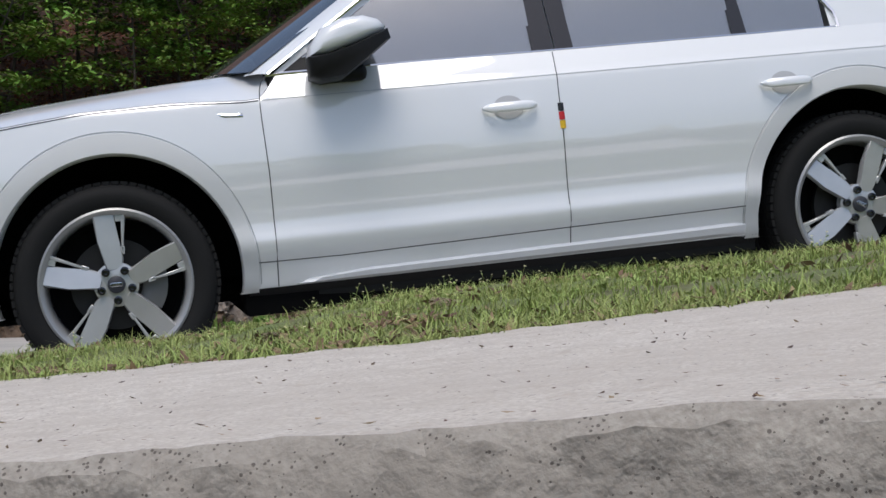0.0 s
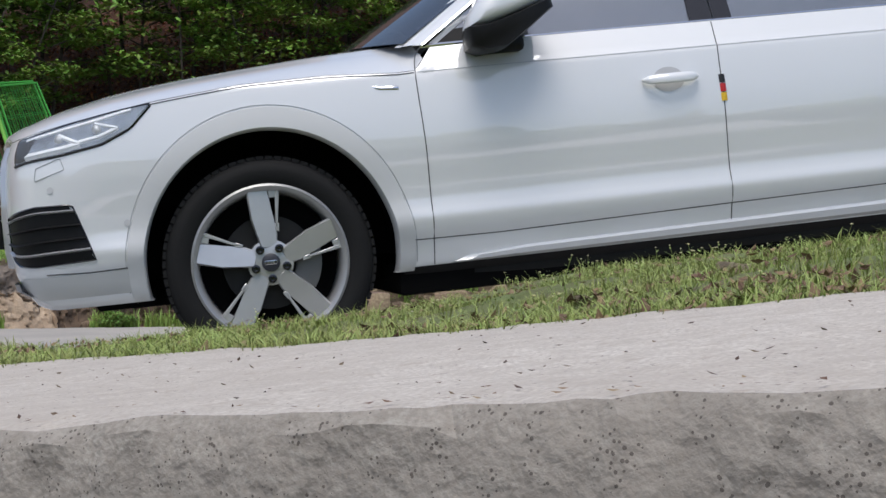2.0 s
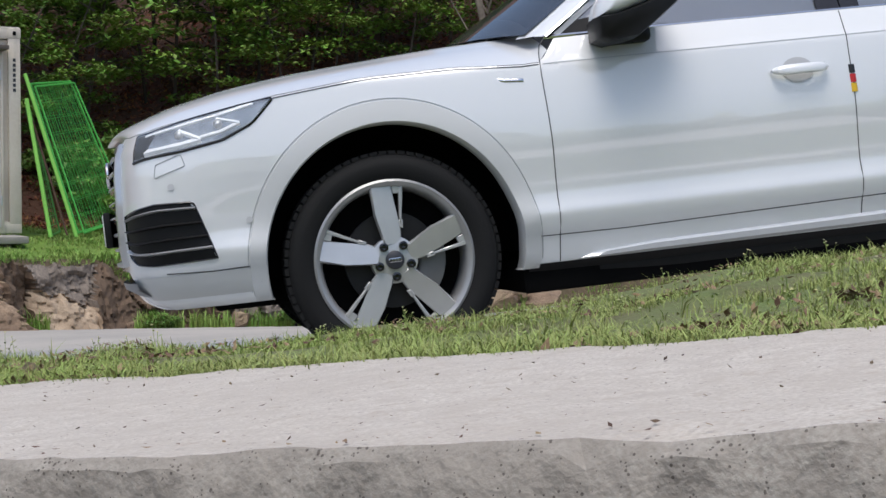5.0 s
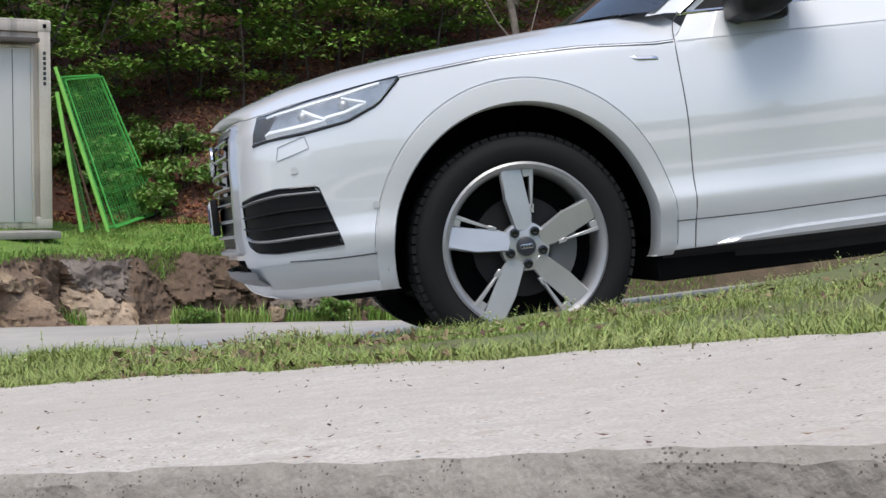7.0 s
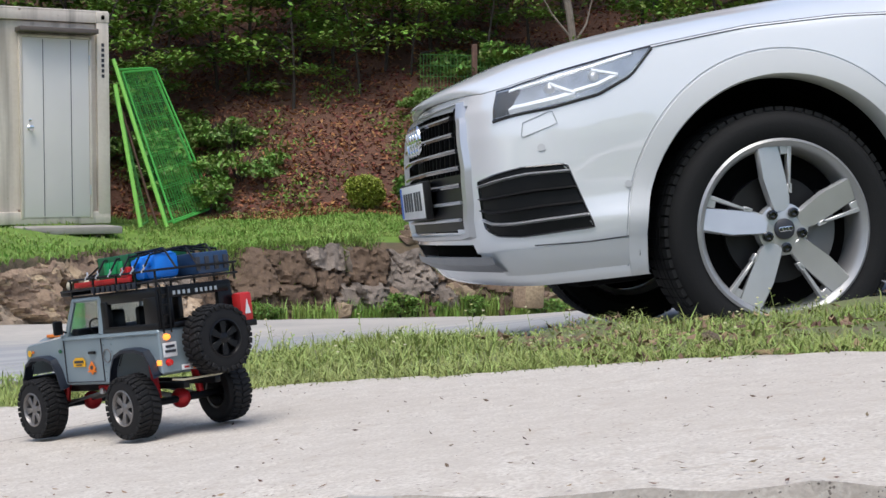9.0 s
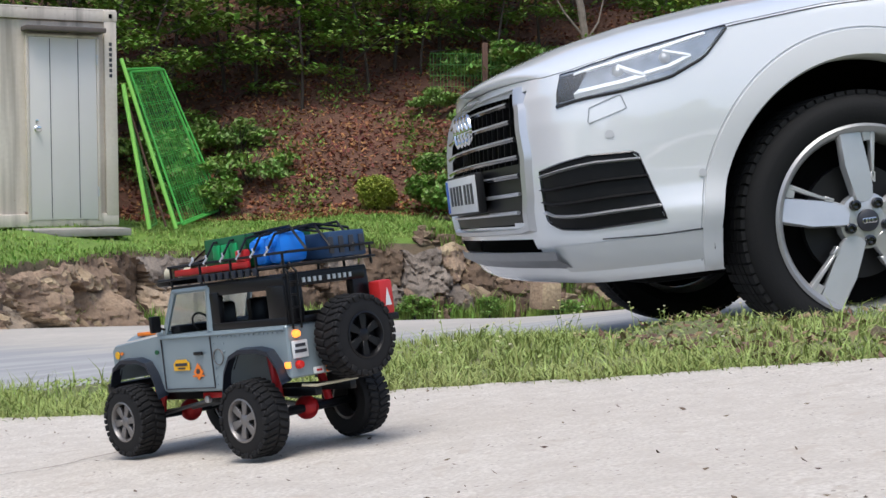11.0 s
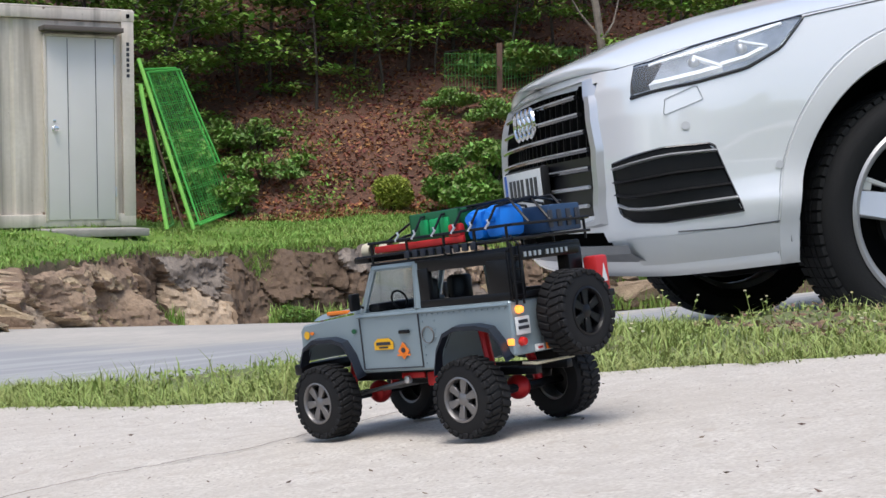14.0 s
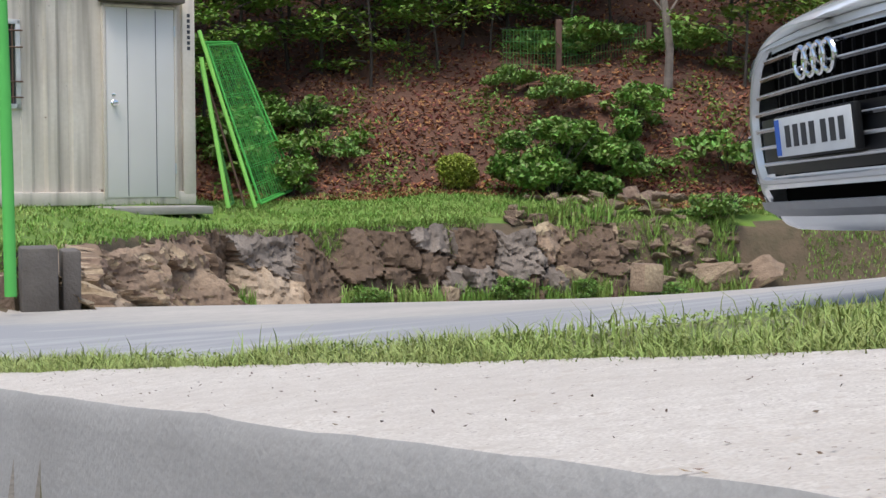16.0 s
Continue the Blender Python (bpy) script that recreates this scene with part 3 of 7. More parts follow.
def catmull(pts, n=14):
    out, p = [], [Vector((*q, 0)) for q in pts]
    p = [p[0] + (p[0] - p[1]) * 0.3] + p + [p[-1] + (p[-1] - p[-2]) * 0.3]
    for a, b, c, d in zip(p, p[1:], p[2:], p[3:]):
        for k in range(n):
            t = k / n
            out.append(0.5 * (2 * b + (c - a) * t + (2 * a - 5 * b + 4 * c - d) * t * t + (3 * b - a - 3 * c + d) * t**3))
    return out + [p[-2]]


PLAN = catmull(PLAN_C)
ARC = [0.0]
for a, b in zip(PLAN, PLAN[1:]):
    ARC.append(ARC[-1] + (b - a).length)
PX, PY = [p.x for p in PLAN], [p.y for p in PLAN]
SIDE_PROF = [(0.27, 0.10), (0.30, 0.06), (0.345, 0.045), (0.385, 0.034), (0.42, 0.012), (0.46, 0.003), (0.475, 0.004), (0.50, 0.012), (0.53, 0.017), (0.58, 0.016), (0.65, 0.010), (0.71, 0.007), (0.76, 0.008), (0.81, 0.012), (0.86, 0.019), (0.91, 0.0275), (0.95, 0.0355), (0.968, 0.040), (0.985, 0.052), (1.02, 0.070), (1.065, 0.095), (1.2, 0.15)]
NOSE_PROF = [(0.27, 0.14), (0.30, 0.08), (0.36, 0.035), (0.42, 0.012), (0.50, 0.0), (0.62, 0.0), (0.74, 0.008), (0.82, 0.022), (0.88, 0.048), (0.93, 0.09), (1.1, 0.3)]


def SX(x):
    return float(np.interp(x, PX[2:], ARC[2:]))


def SY(y):
    k = 14 * 6
    return float(np.interp(-y, [-v for v in PY[:k]], ARC[:k]))


def skin(s, z, out=0.0):
    """A point of the body's side or nose at the way s round its plan and height z."""
    x, y = float(np.interp(s, ARC, PX)), float(np.interp(s, ARC, PY))
    x2, y2 = float(np.interp(s + 0.01, ARC, PX)), float(np.interp(s + 0.01, ARC, PY))
    x1, y1 = float(np.interp(s - 0.01, ARC, PX)), float(np.interp(s - 0.01, ARC, PY))
    d = Vector((x2 - x1, y2 - y1, 0)).normalized()
    n = Vector((d.y, -d.x, 0))
    w = 1 - ease(-0.82, -0.45, x)
    ins = lerp(SIDE_PROF, z) * (1 - w) + lerp(NOSE_PROF, z) * w
    if x > 3.2:
        ins += 0.05 * ease(3.2, 3.7, x) * max(0, (z - 0.6))
    return Vector((x, y, z)) + n * (out - ins)


TOP_X = [(-0.93, 0.893), (-0.90, 0.885), (-0.86, 0.872), (-0.80, 0.876), (-0.70, 0.893), (-0.60, 0.908), (-0.345, 0.948), (-0.05, 0.979), (0.25, 0.985), (0.50, 0.972), (0.57, 0.975), (0.64, 1.066), (3.0, 1.066), (3.4, 1.05), (3.73, 1.02)]


def top_z(s):
    return lerp(TOP_X, float(np.interp(s, ARC, PX)))


def both(bm):
    """Adds the right half to a left one."""
    geo = bmesh.ops.duplicate(bm, geom=list(bm.verts) + list(bm.edges) + list(bm.faces))["geom"]
    vs = [g for g in geo if isinstance(g, bmesh.types.BMVert)]
    for v in vs:
        v.co.y = 2 * MID - v.co.y
    bmesh.ops.reverse_faces(bm, faces=[g for g in geo if isinstance(g, bmesh.types.BMFace)])
    bmesh.ops.remove_doubles(bm, verts=bm.verts, dist=0.0008)
    return bm


MATE = {}


def pair(name, bm, material, parent, label="", smooth=40):
    """A part and its mirror image on the other side."""
    ob = part(name, bm, material, parent, label, smooth)
    me = ob.data.copy()
    me.transform(Matrix.Translation((0, 2 * MID, 0)) @ Matrix.Diagonal((1, -1, 1, 1)))
    me.flip_normals()
    o2 = new(name, me)
    o2.parent = MATE.get(parent, parent)
    tagged(o2, label)
    MATE[ob] = o2
    return ob


def in_arch(x, z, k=1.0):
    return any(((x - c) / (0.462 * k)) ** 2 + ((z - 0.37) / (0.505 * k)) ** 2 < 1 and z < 0.9 for c in (0.012, 2.832))


ss = list(np.linspace(0, ARC[-1], 250))
bm = bmesh.new()
NR = 60
rows = []
for s in ss:
    zt = top_z(s)
    rows.append([skin(s, 0.285 + (zt - 0.285) * r / NR) for r in range(NR + 1)])
vs = grid(bm, rows)
cut = [f for f in bm.faces if in_arch(f.calc_center_median().x, f.calc_center_median().z, 1.03) and f.calc_center_median().y < 0.5]
# openings of the grille, the side intakes and the low intake
for f in bm.faces:
    c = f.calc_center_median()
    if c.x < -0.78 and ((c.y > 0.33 and 0.47 < c.z < 0.85) or (c.y > 0.35 and 0.385 < c.z < 0.425)):
        cut.append(f)
bmesh.ops.delete(bm, geom=list(set(cut)), context="FACES")
both(bm)
body = part("body", bm, M_PAINT, car, "white glossy painted body shell", 50)

# bonnet
HOOD_C = [(-0.93, 0.893), (-0.9, 0.915), (-0.86, 0.934), (-0.78, 0.962), (-0.68, 0.995), (-0.5, 1.032), (-0.25, 1.066), (0.0, 1.09), (0.3, 1.118), (0.5, 1.135), (0.62, 1.145)]
bm = bmesh.new()
rows = []
for x in list(np.linspace(-0.9299, -0.82, 14)) + list(np.linspace(-0.80, 0.60, 40)):
    s = SX(x)
    e = skin(s, top_z(s))
    e.z = top_z(s)
    zc = lerp(HOOD_C, x)
    row = []
    for k in range(21):
        v = k / 20
        y = e.y + (MID - e.y) * v
        f = 1 - (1 - v) ** 3.0
        rdg = 0.006 * math.exp(-(((v - 0.42 + 0.1 * x) / 0.05) ** 2)) * ease(-0.85, -0.4, x)
        row.append((x + (e.x - x) * (1 - v) ** 3, y, e.z + 0.002 + (zc - e.z) * f + rdg))
    rows.append(row)
grid(bm, rows)
both(bm)
bonnet = part("bonnet", bm, M_PAINT, car, "white bonnet with soft creases", 50)


def strip(bm, pts, width, out, n=24):
    """A flat band on the skin along (s, z) points."""
    pts = [Vector((*p, 0)) for p in pts]
    ln = [0]
    for a, b in zip(pts, pts[1:]):
        ln.append(ln[-1] + (b - a).length)
    q = []
    for k in range(n + 1):
        d = ln[-1] * k / n
        q.append(Vector((float(np.interp(d, ln, [p.x for p in pts])), float(np.interp(d, ln, [p.y for p in pts])), 0)))
    r1, r2, r3 = [], [], []
    for k, p in enumerate(q):
        t = (q[min(k + 1, n)] - q[max(k - 1, 0)]).normalized()
        m = Vector((-t.y, t.x, 0)) * width / 2
        r1.append(skin(p.x + m.x, p.y + m.y, out * 0.15))
        r2.append(skin(p.x, p.y, out))
        r3.append(skin(p.x - m.x, p.y - m.y, out * 0.15))
    grid(bm, [r1, r2, r3])
    return bm


def patch(bm, upper, lower, out, n=24, rows_n=8, edge=0.0, rim=0.012):
    """A panel on the skin between two lines of (s, z), its rim turned back to the body."""
    def at(line, t):
        ln = [0]
        for a, b in zip(line, line[1:]):
            ln.append(ln[-1] + math.dist(a, b))
        d = t * ln[-1]
        return np.interp(d, ln, [p[0] for p in line]), np.interp(d, ln, [p[1] for p in line])
    rws = []
    for r in range(rows_n + 1):
        row = []
        for k in range(n + 1):
            u, lo = at(upper, k / n), at(lower, k / n)
            v = r / rows_n
            border = r in (0, rows_n) or k in (0, n)
            row.append(skin(u[0] + (lo[0] - u[0]) * v, u[1] + (lo[1] - u[1]) * v, edge if border else out))
        rws.append(row)
    grid(bm, rws)
    return bm


def dash(name, pts, mtl, width=0.006, out=0.0025, label="", parent=None, n=24):
    bm = bmesh.new()
    strip(bm, pts, width, out, n)
    return pair(name, bm, mtl, parent or car, label)


# shut lines and creases
X = SX
M_SOFT = mat("soft_seam", (0.40, 0.41, 0.42), 0.6, amount=0.0)
M_CREASE_SHADE = mat("crease_shade", (0.50, 0.52, 0.54), 0.5, amount=0.0)
dash("door_seam", [(X(0.565), 0.30), (X(0.569), 0.45), (X(0.571), 0.70), (X(0.565), 0.88), (X(0.564), 0.96), (X(0.572), 1.03), (X(0.60), 1.06)], M_SEAM, 0.0038)
dash("door_seam", [(X(1.655), 0.30), (X(1.658), 0.6), (X(1.662), 0.9), (X(1.672), 1.06)], M_SEAM, 0.0038)
dash("bonnet_seam", [(X(x), top_z(X(x)) - 0.006) for x in np.linspace(-0.79, 0.56, 24)], M_SEAM, 0.0038)
# grey strip paints the shade line of the shoulder crease onto the white body
dash("shoulder_crease", [(X(x), 0.970) for x in np.linspace(0.575, 3.1, 40)], M_CREASE_SHADE, 0.003, 0.001, n=60)
dash("sill_seam", [(X(0.49), 0.392), (X(0.8), 0.388), (X(1.6), 0.40), (X(2.35), 0.41)], M_SEAM, 0.0038)
dash("bumper_lip_seam", [(X(-0.46), 0.405), (X(-0.6), 0.402), (X(-0.75), 0.408)], M_SEAM, 0.0038)

# arch flares and liners
for cx, nm in ((0.012, "front"), (2.832, "rear")):
    bm = bmesh.new()
    rows = []
    for k in range(61):
        a = radians(-14 + 208 * k / 60)
        c, s_ = math.cos(a), math.sin(a)
        row = []
        for rr, out, dz in ((0.0, -0.09, 0), (0.0, -0.006, 0), (0.07, 0.0055, 0), (0.3, 0.0062, 0), (0.62, 0.0058, 0), (0.94, 0.0048, 0), (1.0, -0.004, 0)):
            rx, rz = 0.432 + (0.492 - 0.432) * rr, 0.450 + (0.530 - 0.450) * rr
            row.append(skin(X(cx + rx * c), max(0.372 + rz * s_, 0.285), out))
        rows.append(row)
    grid(bm, rows)
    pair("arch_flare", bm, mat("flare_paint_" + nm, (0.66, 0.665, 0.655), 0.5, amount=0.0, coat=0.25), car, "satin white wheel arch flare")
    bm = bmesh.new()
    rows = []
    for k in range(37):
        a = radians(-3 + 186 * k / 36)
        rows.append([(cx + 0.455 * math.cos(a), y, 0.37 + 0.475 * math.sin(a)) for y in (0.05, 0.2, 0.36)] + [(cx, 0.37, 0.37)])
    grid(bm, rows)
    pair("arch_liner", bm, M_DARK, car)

for cx in (0.012, 2.832):
    dash("flare_seam", [(X(cx + 0.495 * math.cos(a)), max(0.372 + 0.533 * math.sin(a), 0.30)) for a in np.linspace(radians(-6), radians(186), 40)], M_SOFT, 0.003, 0.003, n=60)

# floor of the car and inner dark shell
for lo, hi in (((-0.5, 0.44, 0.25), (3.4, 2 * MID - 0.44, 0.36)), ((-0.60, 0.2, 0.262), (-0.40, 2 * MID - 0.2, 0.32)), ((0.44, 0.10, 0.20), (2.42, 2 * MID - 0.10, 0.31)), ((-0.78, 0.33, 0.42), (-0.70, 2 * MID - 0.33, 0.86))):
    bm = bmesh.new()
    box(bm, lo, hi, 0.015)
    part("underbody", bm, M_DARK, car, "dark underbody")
bm = bmesh.new()
box(bm, (0.60, 0.22, 0.92), (2.9, 2 * MID - 0.22, 1.02), 0.03)
box(bm, (1.35, 0.30, 0.8), (1.52, 0.75, 1.42), 0.05), box(bm, (1.35, 1.15, 0.8), (1.52, 1.6, 1.42), 0.05)
box(bm, (2.3, 0.30, 0.8), (2.5, 1.6, 1.38), 0.06)
part("interior", bm, mat("dark_trim", (0.045, 0.045, 0.048), 0.8), car, "dark seats and dashboard")

# greenhouse
def glass_y(z):
    return 0.108 + (z - 1.065) * 0.40


A0, A1 = 0.60, 1.27


def a_line(z):
    return A0 + (z - 1.065) / (1.53 - 1.065) * (A1 - A0)


for name, x0, x1 in (("side_window", 0.66, 1.605), ("side_window", 1.755, 2.40), ("side_window", 2.45, 2.78)):
    bm = bmesh.new()
    rows = []
    for k in range(17):
        z = 1.072 + 0.42 * k / 16
        xa = max(x0, a_line(z) + 0.06) if x0 < 1 else x0
        xb = x1 if x1 < 2.7 else min(x1, 2.80 - 0.55 * max(0, z - 1.17))
        rows.append([(xa + (xb - xa) * j / 20, glass_y(z) + 0.006 - 0.012 * math.sin(math.pi * k / 16), z) for j in range(21)])
    grid(bm, rows)
    bmesh.ops.solidify(bm, geom=bm.faces[:], thickness=0.004)
    pair(name, bm, M_SIDEGLASS, car, "side window with the sky's pale grey reflection in its colour")
for x0, x1 in ((1.60, 1.685), (1.69, 1.76), (2.395, 2.455)):
    bm = bmesh.new()
    rows = [[(x0 - 0.04 * (z - 1.065), glass_y(z) - 0.002, z), (x1 - 0.04 * (z - 1.065), glass_y(z) - 0.002, z), (x1, glass_y(z) + 0.03, z)] for z in np.linspace(1.07, 1.5, 8)]
    grid(bm, rows)
    pair("pillar_cover", bm, M_GLOSSB, car, "gloss black door pillar covers")
bm = bmesh.new()
rows = []
for k in range(21):
    z = 1.066 + 0.464 * k / 20
    x = a_line(z)
    rows.append([(x - 0.075, glass_y(z) + 0.095, z + 0.01), (x - 0.03, glass_y(z) + 0.02, z + 0.006), (x + 0.01, glass_y(z) - 0.006, z), (x + 0.06, glass_y(z) + 0.004, z), (x + 0.07, glass_y(z) + 0.03, z)])
grid(bm, rows)
rows = []
for x in np.linspace(1.2, 3.1, 20):
    zz = 1.53 + 0.02 * math.sin((x - 1.2) / 1.9 * math.pi)
    rows.append([(x, glass_y(1.49) - 0.004, 1.485), (x, glass_y(1.53) + 0.0, 1.53), (x, glass_y(1.53) + 0.08, zz + 0.05), (x, MID - 0.3, zz + 0.10), (x, MID, zz + 0.115)])
grid(bm, rows)
rows = []
for z in np.linspace(1.066, 1.53, 10):
    k = (z - 1.066) / 0.464
    xa = 2.80 - 0.55 * max(0, z - 1.17)
    rows.append([(xa, glass_y(z) - 0.003, z), (3.2 - 0.15 * k, glass_y(z) + 0.01, z), (3.6 - 0.35 * k, glass_y(z) + 0.12, z), (3.68 - 0.4 * k, MID, z)])
grid(bm, rows)
both(bm)
part("roof", bm, M_PAINT, car, "white roof with its pillars", 50)
bm = bmesh.new()
rows = []
for k in range(15):
    t = k / 14
    z0 = 1.085 + 0.44 * t
    xe = a_line(1.066 + 0.464 * t) - 0.05
    row = []
    for j in range(17):
        v = j / 16
        y = (glass_y(1.066 + 0.464 * t) + 0.06) + (2 * MID - 2 * (glass_y(1.066 + 0.464 * t) + 0.06)) * v
        bow = 1 - (2 * v - 1) ** 2
        row.append((xe - 0.17 * bow * (1 - 0.4 * t), y, z0 + 0.055 * bow))
    rows.append(row)
grid(bm, rows)
part("windscreen", bm, M_GLASS, car, "dark tinted windscreen")
bm = bmesh.new()
tube(bm, [(x, glass_y(1.064) - 0.006, 1.062) for x in np.linspace(0.60, 2.83, 30)], 0.0085, 6)
tube(bm, [(a_line(z) + 0.012, glass_y(z) - 0.012, z) for z in np.linspace(1.062, 1.52, 14)], 0.0085, 6)
tube(bm, [(2.83 - 0.6 * max(0, z - 1.12), glass_y(z) - 0.008, z) for z in np.linspace(1.062, 1.5, 14)], 0.0085, 6)
pair("window_trim", bm, M_CHROME, car, "bright chrome window trim")
bm = bmesh.new()
grid(bm, [[(a_line(z) + 0.055, glass_y(z) + 0.002, z), (a_line(z) + 0.15 * (1 - (z - 1.07) / 0.25) + 0.056, glass_y(z) + 0.001, z)] for z in np.linspace(1.072, 1.30, 8)])
pair("mirror_base", bm, M_BLACK, car)

# door mirrors
bm = bmesh.new()
prof = [(0.735, 1.088), (0.747, 1.13), (0.79, 1.19), (0.87, 1.222), (0.95, 1.228), (1.005, 1.21), (1.03, 1.185), (1.02, 1.165), (0.9, 1.122), (0.8, 1.094)]
rows = []
for y, k in ((0.10, 0.5), (0.075, 0.86), (0.02, 0.97), (-0.06, 1.0), (-0.11, 0.9), (-0.135, 0.62), (-0.14, 0.3)):
    cx, cz = 0.88, 1.160
    rows.append([(cx + (x - cx) * k, y + 0.03 * (x - cx), cz + (z - cz) * k) for x, z in prof])
vs = grid(bm, rows, close=True)
bm.faces.new(vs[-1])
pair("mirror_shell", bm, M_PAINT, car, "white door mirror cap", 60)
bm = bmesh.new()
prof = [(0.733, 1.090), (0.80, 1.097), (0.9, 1.124), (1.03, 1.172), (1.038, 1.135), (0.95, 1.07), (0.86, 1.01), (0.78, 1.0), (0.735, 1.02)]
rows = []
for y, k in ((0.11, 0.7), (0.06, 0.9), (-0.06, 1.0), (-0.125, 0.97), (-0.142, 0.85)):
    rows.append([(0.86 + (x - 0.86) * k, y, 1.05 + (z - 1.05) * k) for x, z in prof])
vs = grid(bm, rows, close=True)
bm.faces.new(vs[-1])
box(bm, (0.80, 0.02, 1.01), (0.96, 0.16, 1.07), 0.02)
pair("mirror_foot", bm, M_BLACK, car, "black lower half of the door mirror", 60)

# door handles
for x0 in (1.365, 2.45):
    bm = bmesh.new()
    rows = []
    for k in range(19):
        t = k / 18
        x = x0 + 0.205 * t
        w = 0.018 * (1 - abs(2 * t - 1) ** 6 * 0.7)
        o = 0.012 + 0.030 * math.sin(math.pi * t) ** 0.5
        rows.append([skin(X(x), 0.862 + w * math.cos(a), o + 0.010 * math.sin(a)) for a in [i * 0.785 for i in range(8)]])
    grid(bm, rows, close=True)
    handle = pair("door_handle", bm, M_PAINT, car, "white pull handle")
    # flat grey oval on the skin: the shade of the hand recess, as colour
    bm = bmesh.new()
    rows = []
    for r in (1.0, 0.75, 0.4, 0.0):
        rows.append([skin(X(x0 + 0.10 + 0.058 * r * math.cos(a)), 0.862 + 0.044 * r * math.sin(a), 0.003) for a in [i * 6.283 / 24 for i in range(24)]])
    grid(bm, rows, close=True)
    pair("handle_recess", bm, mat("recess_shade", (0.5, 0.5, 0.5), 0.4, amount=0.0), handle)

# side trim: bright blade on the sill, dark sill foot, fender badge, sensor, washer cover, door edge guard
bm = bmesh.new()
patch(bm, [(X(0.68), 0.318), (X(0.9), 0.335), (X(2.36), 0.352)], [(X(0.62), 0.298), (X(0.9), 0.298), (X(2.36), 0.302)], 0.020, 30, 4)
pair("sill_blade", bm, M_BLADE, car, "bright metal sill blade")
bm = bmesh.new()
patch(bm, [(X(0.46), 0.298), (X(2.40), 0.298)], [(X(0.46), 0.24), (X(2.40), 0.24)], 0.004, 20, 4)
pair("sill_foot", bm, M_BLACK, car)
bm = bmesh.new()
patch(bm, [(X(0.405), 0.934), (X(0.50), 0.928)], [(X(0.425), 0.918), (X(0.50), 0.913)], 0.004, 8, 3)
pair("wing_badge", bm, M_CHROME, car, "small chrome wing badge")
for x, z in ((-0.461, 0.555), (-0.70, 0.688)):
    bm = bmesh.new()
    rows = [[skin(X(x + 0.011 * r * math.cos(a)), z + 0.011 * r * math.sin(a), 0.003) for a in [i * 6.283 / 16 for i in range(16)]] for r in (1, 0.5, 0.02)]
    grid(bm, rows, close=True)
    pair("parking_sensor", bm, mat("sensor_grey", (0.58, 0.58, 0.58), 0.4, amount=0.0), car)
wz = [(X(-0.745), 0.765), (X(-0.66), 0.792), (X(-0.648), 0.752), (X(-0.752), 0.722)]
dash("washer_cover_seam", wz + wz[:1], M_SOFT, 0.003)
for k, c in enumerate(((0.015, 0.015, 0.015), (0.55, 0.02, 0.02), (0.8, 0.5, 0.02))):
    dash("edge_guard", [(X(1.662), 0.862 - 0.033 * k), (X(1.662), 0.832 - 0.033 * k)], mat("guard_" + ("black", "red", "gold")[k], c, 0.4, amount=0.0), 0.022, 0.006, "small three-coloured door edge guard", n=6)

# headlights
HU = [(SY(0.145), 0.868), (X(-0.78), 0.872), (X(-0.62), 0.902), (X(-0.45), 0.930), (X(-0.345), 0.944)]
HL = [(SY(0.145), 0.782), (X(-0.77), 0.792), (X(-0.66), 0.800), (X(-0.52), 0.822), (X(-0.42), 0.866), (X(-0.345), 0.940)]


def mid_line(a, b, k):
    out = []
    for t in np.linspace(0, 1, 9):
        def at(line):
            ln = [0]
            for p, q in zip(line, line[1:]):
                ln.append(ln[-1] + math.dist(p, q))
            return np.interp(t * ln[-1], ln, [p[0] for p in line]), np.interp(t * ln[-1], ln, [p[1] for p in line])
        u, lo = at(a), at(b)
        out.append((u[0] + (lo[0] - u[0]) * k, u[1] + (lo[1] - u[1]) * k))
    return out


bm = bmesh.new()
patch(bm, HU, HL, 0.002, 28, 10)
headlight = pair("headlight", bm, M_LAMPIN, car, "clear headlight with bright light guides")
bm = bmesh.new()
strip(bm, mid_line(HU, HL, 0.16)[1:8], 0.012, 0.006)
strip(bm, mid_line(HU, HL, 0.80)[1:5], 0.022, 0.007)
strip(bm, [mid_line(HU, HL, 0.80)[4], mid_line(HU, HL, 0.30)[3]], 0.018, 0.007)
strip(bm, mid_line(HU, HL, 0.74)[4:7], 0.018, 0.007)
strip(bm, [mid_line(HU, HL, 0.74)[6], mid_line(HU, HL, 0.25)[5]], 0.014, 0.007)
pair("light_guide", bm, M_DRL, headlight)
for k in (3, 5):
    bm = bmesh.new()
    q = mid_line(HU, HL, 0.48)[k]
    c = skin(q[0], q[1], -0.01)
    bmesh.ops.create_uvsphere(bm, u_segments=16, v_segments=10, radius=0.020, matrix=Matrix.Translation(c))
    pair("projector", bm, M_SATIN, headlight)
bm = bmesh.new()
strip(bm, HL, 0.012, 0.006), strip(bm, HU, 0.008, 0.005)
pair("headlight_rim", bm, M_GLOSSB, headlight)
bm = bmesh.new()
hu, hl = mid_line(HU, HL, 0.05), mid_line(HU, HL, 0.95)
patch(bm, hu[0:3], hl[0:2], 0.005, 8, 6)
pair("headlight_bezel", bm, M_TRIMB, headlight)
bm = bmesh.new()
patch(bm, HU, HL, 0.014, 28, 10, edge=0.003)
ob = pair("headlight_lens", bm, M_LENS, headlight)
ob.visible_shadow = MATE[ob].visible_shadow = False

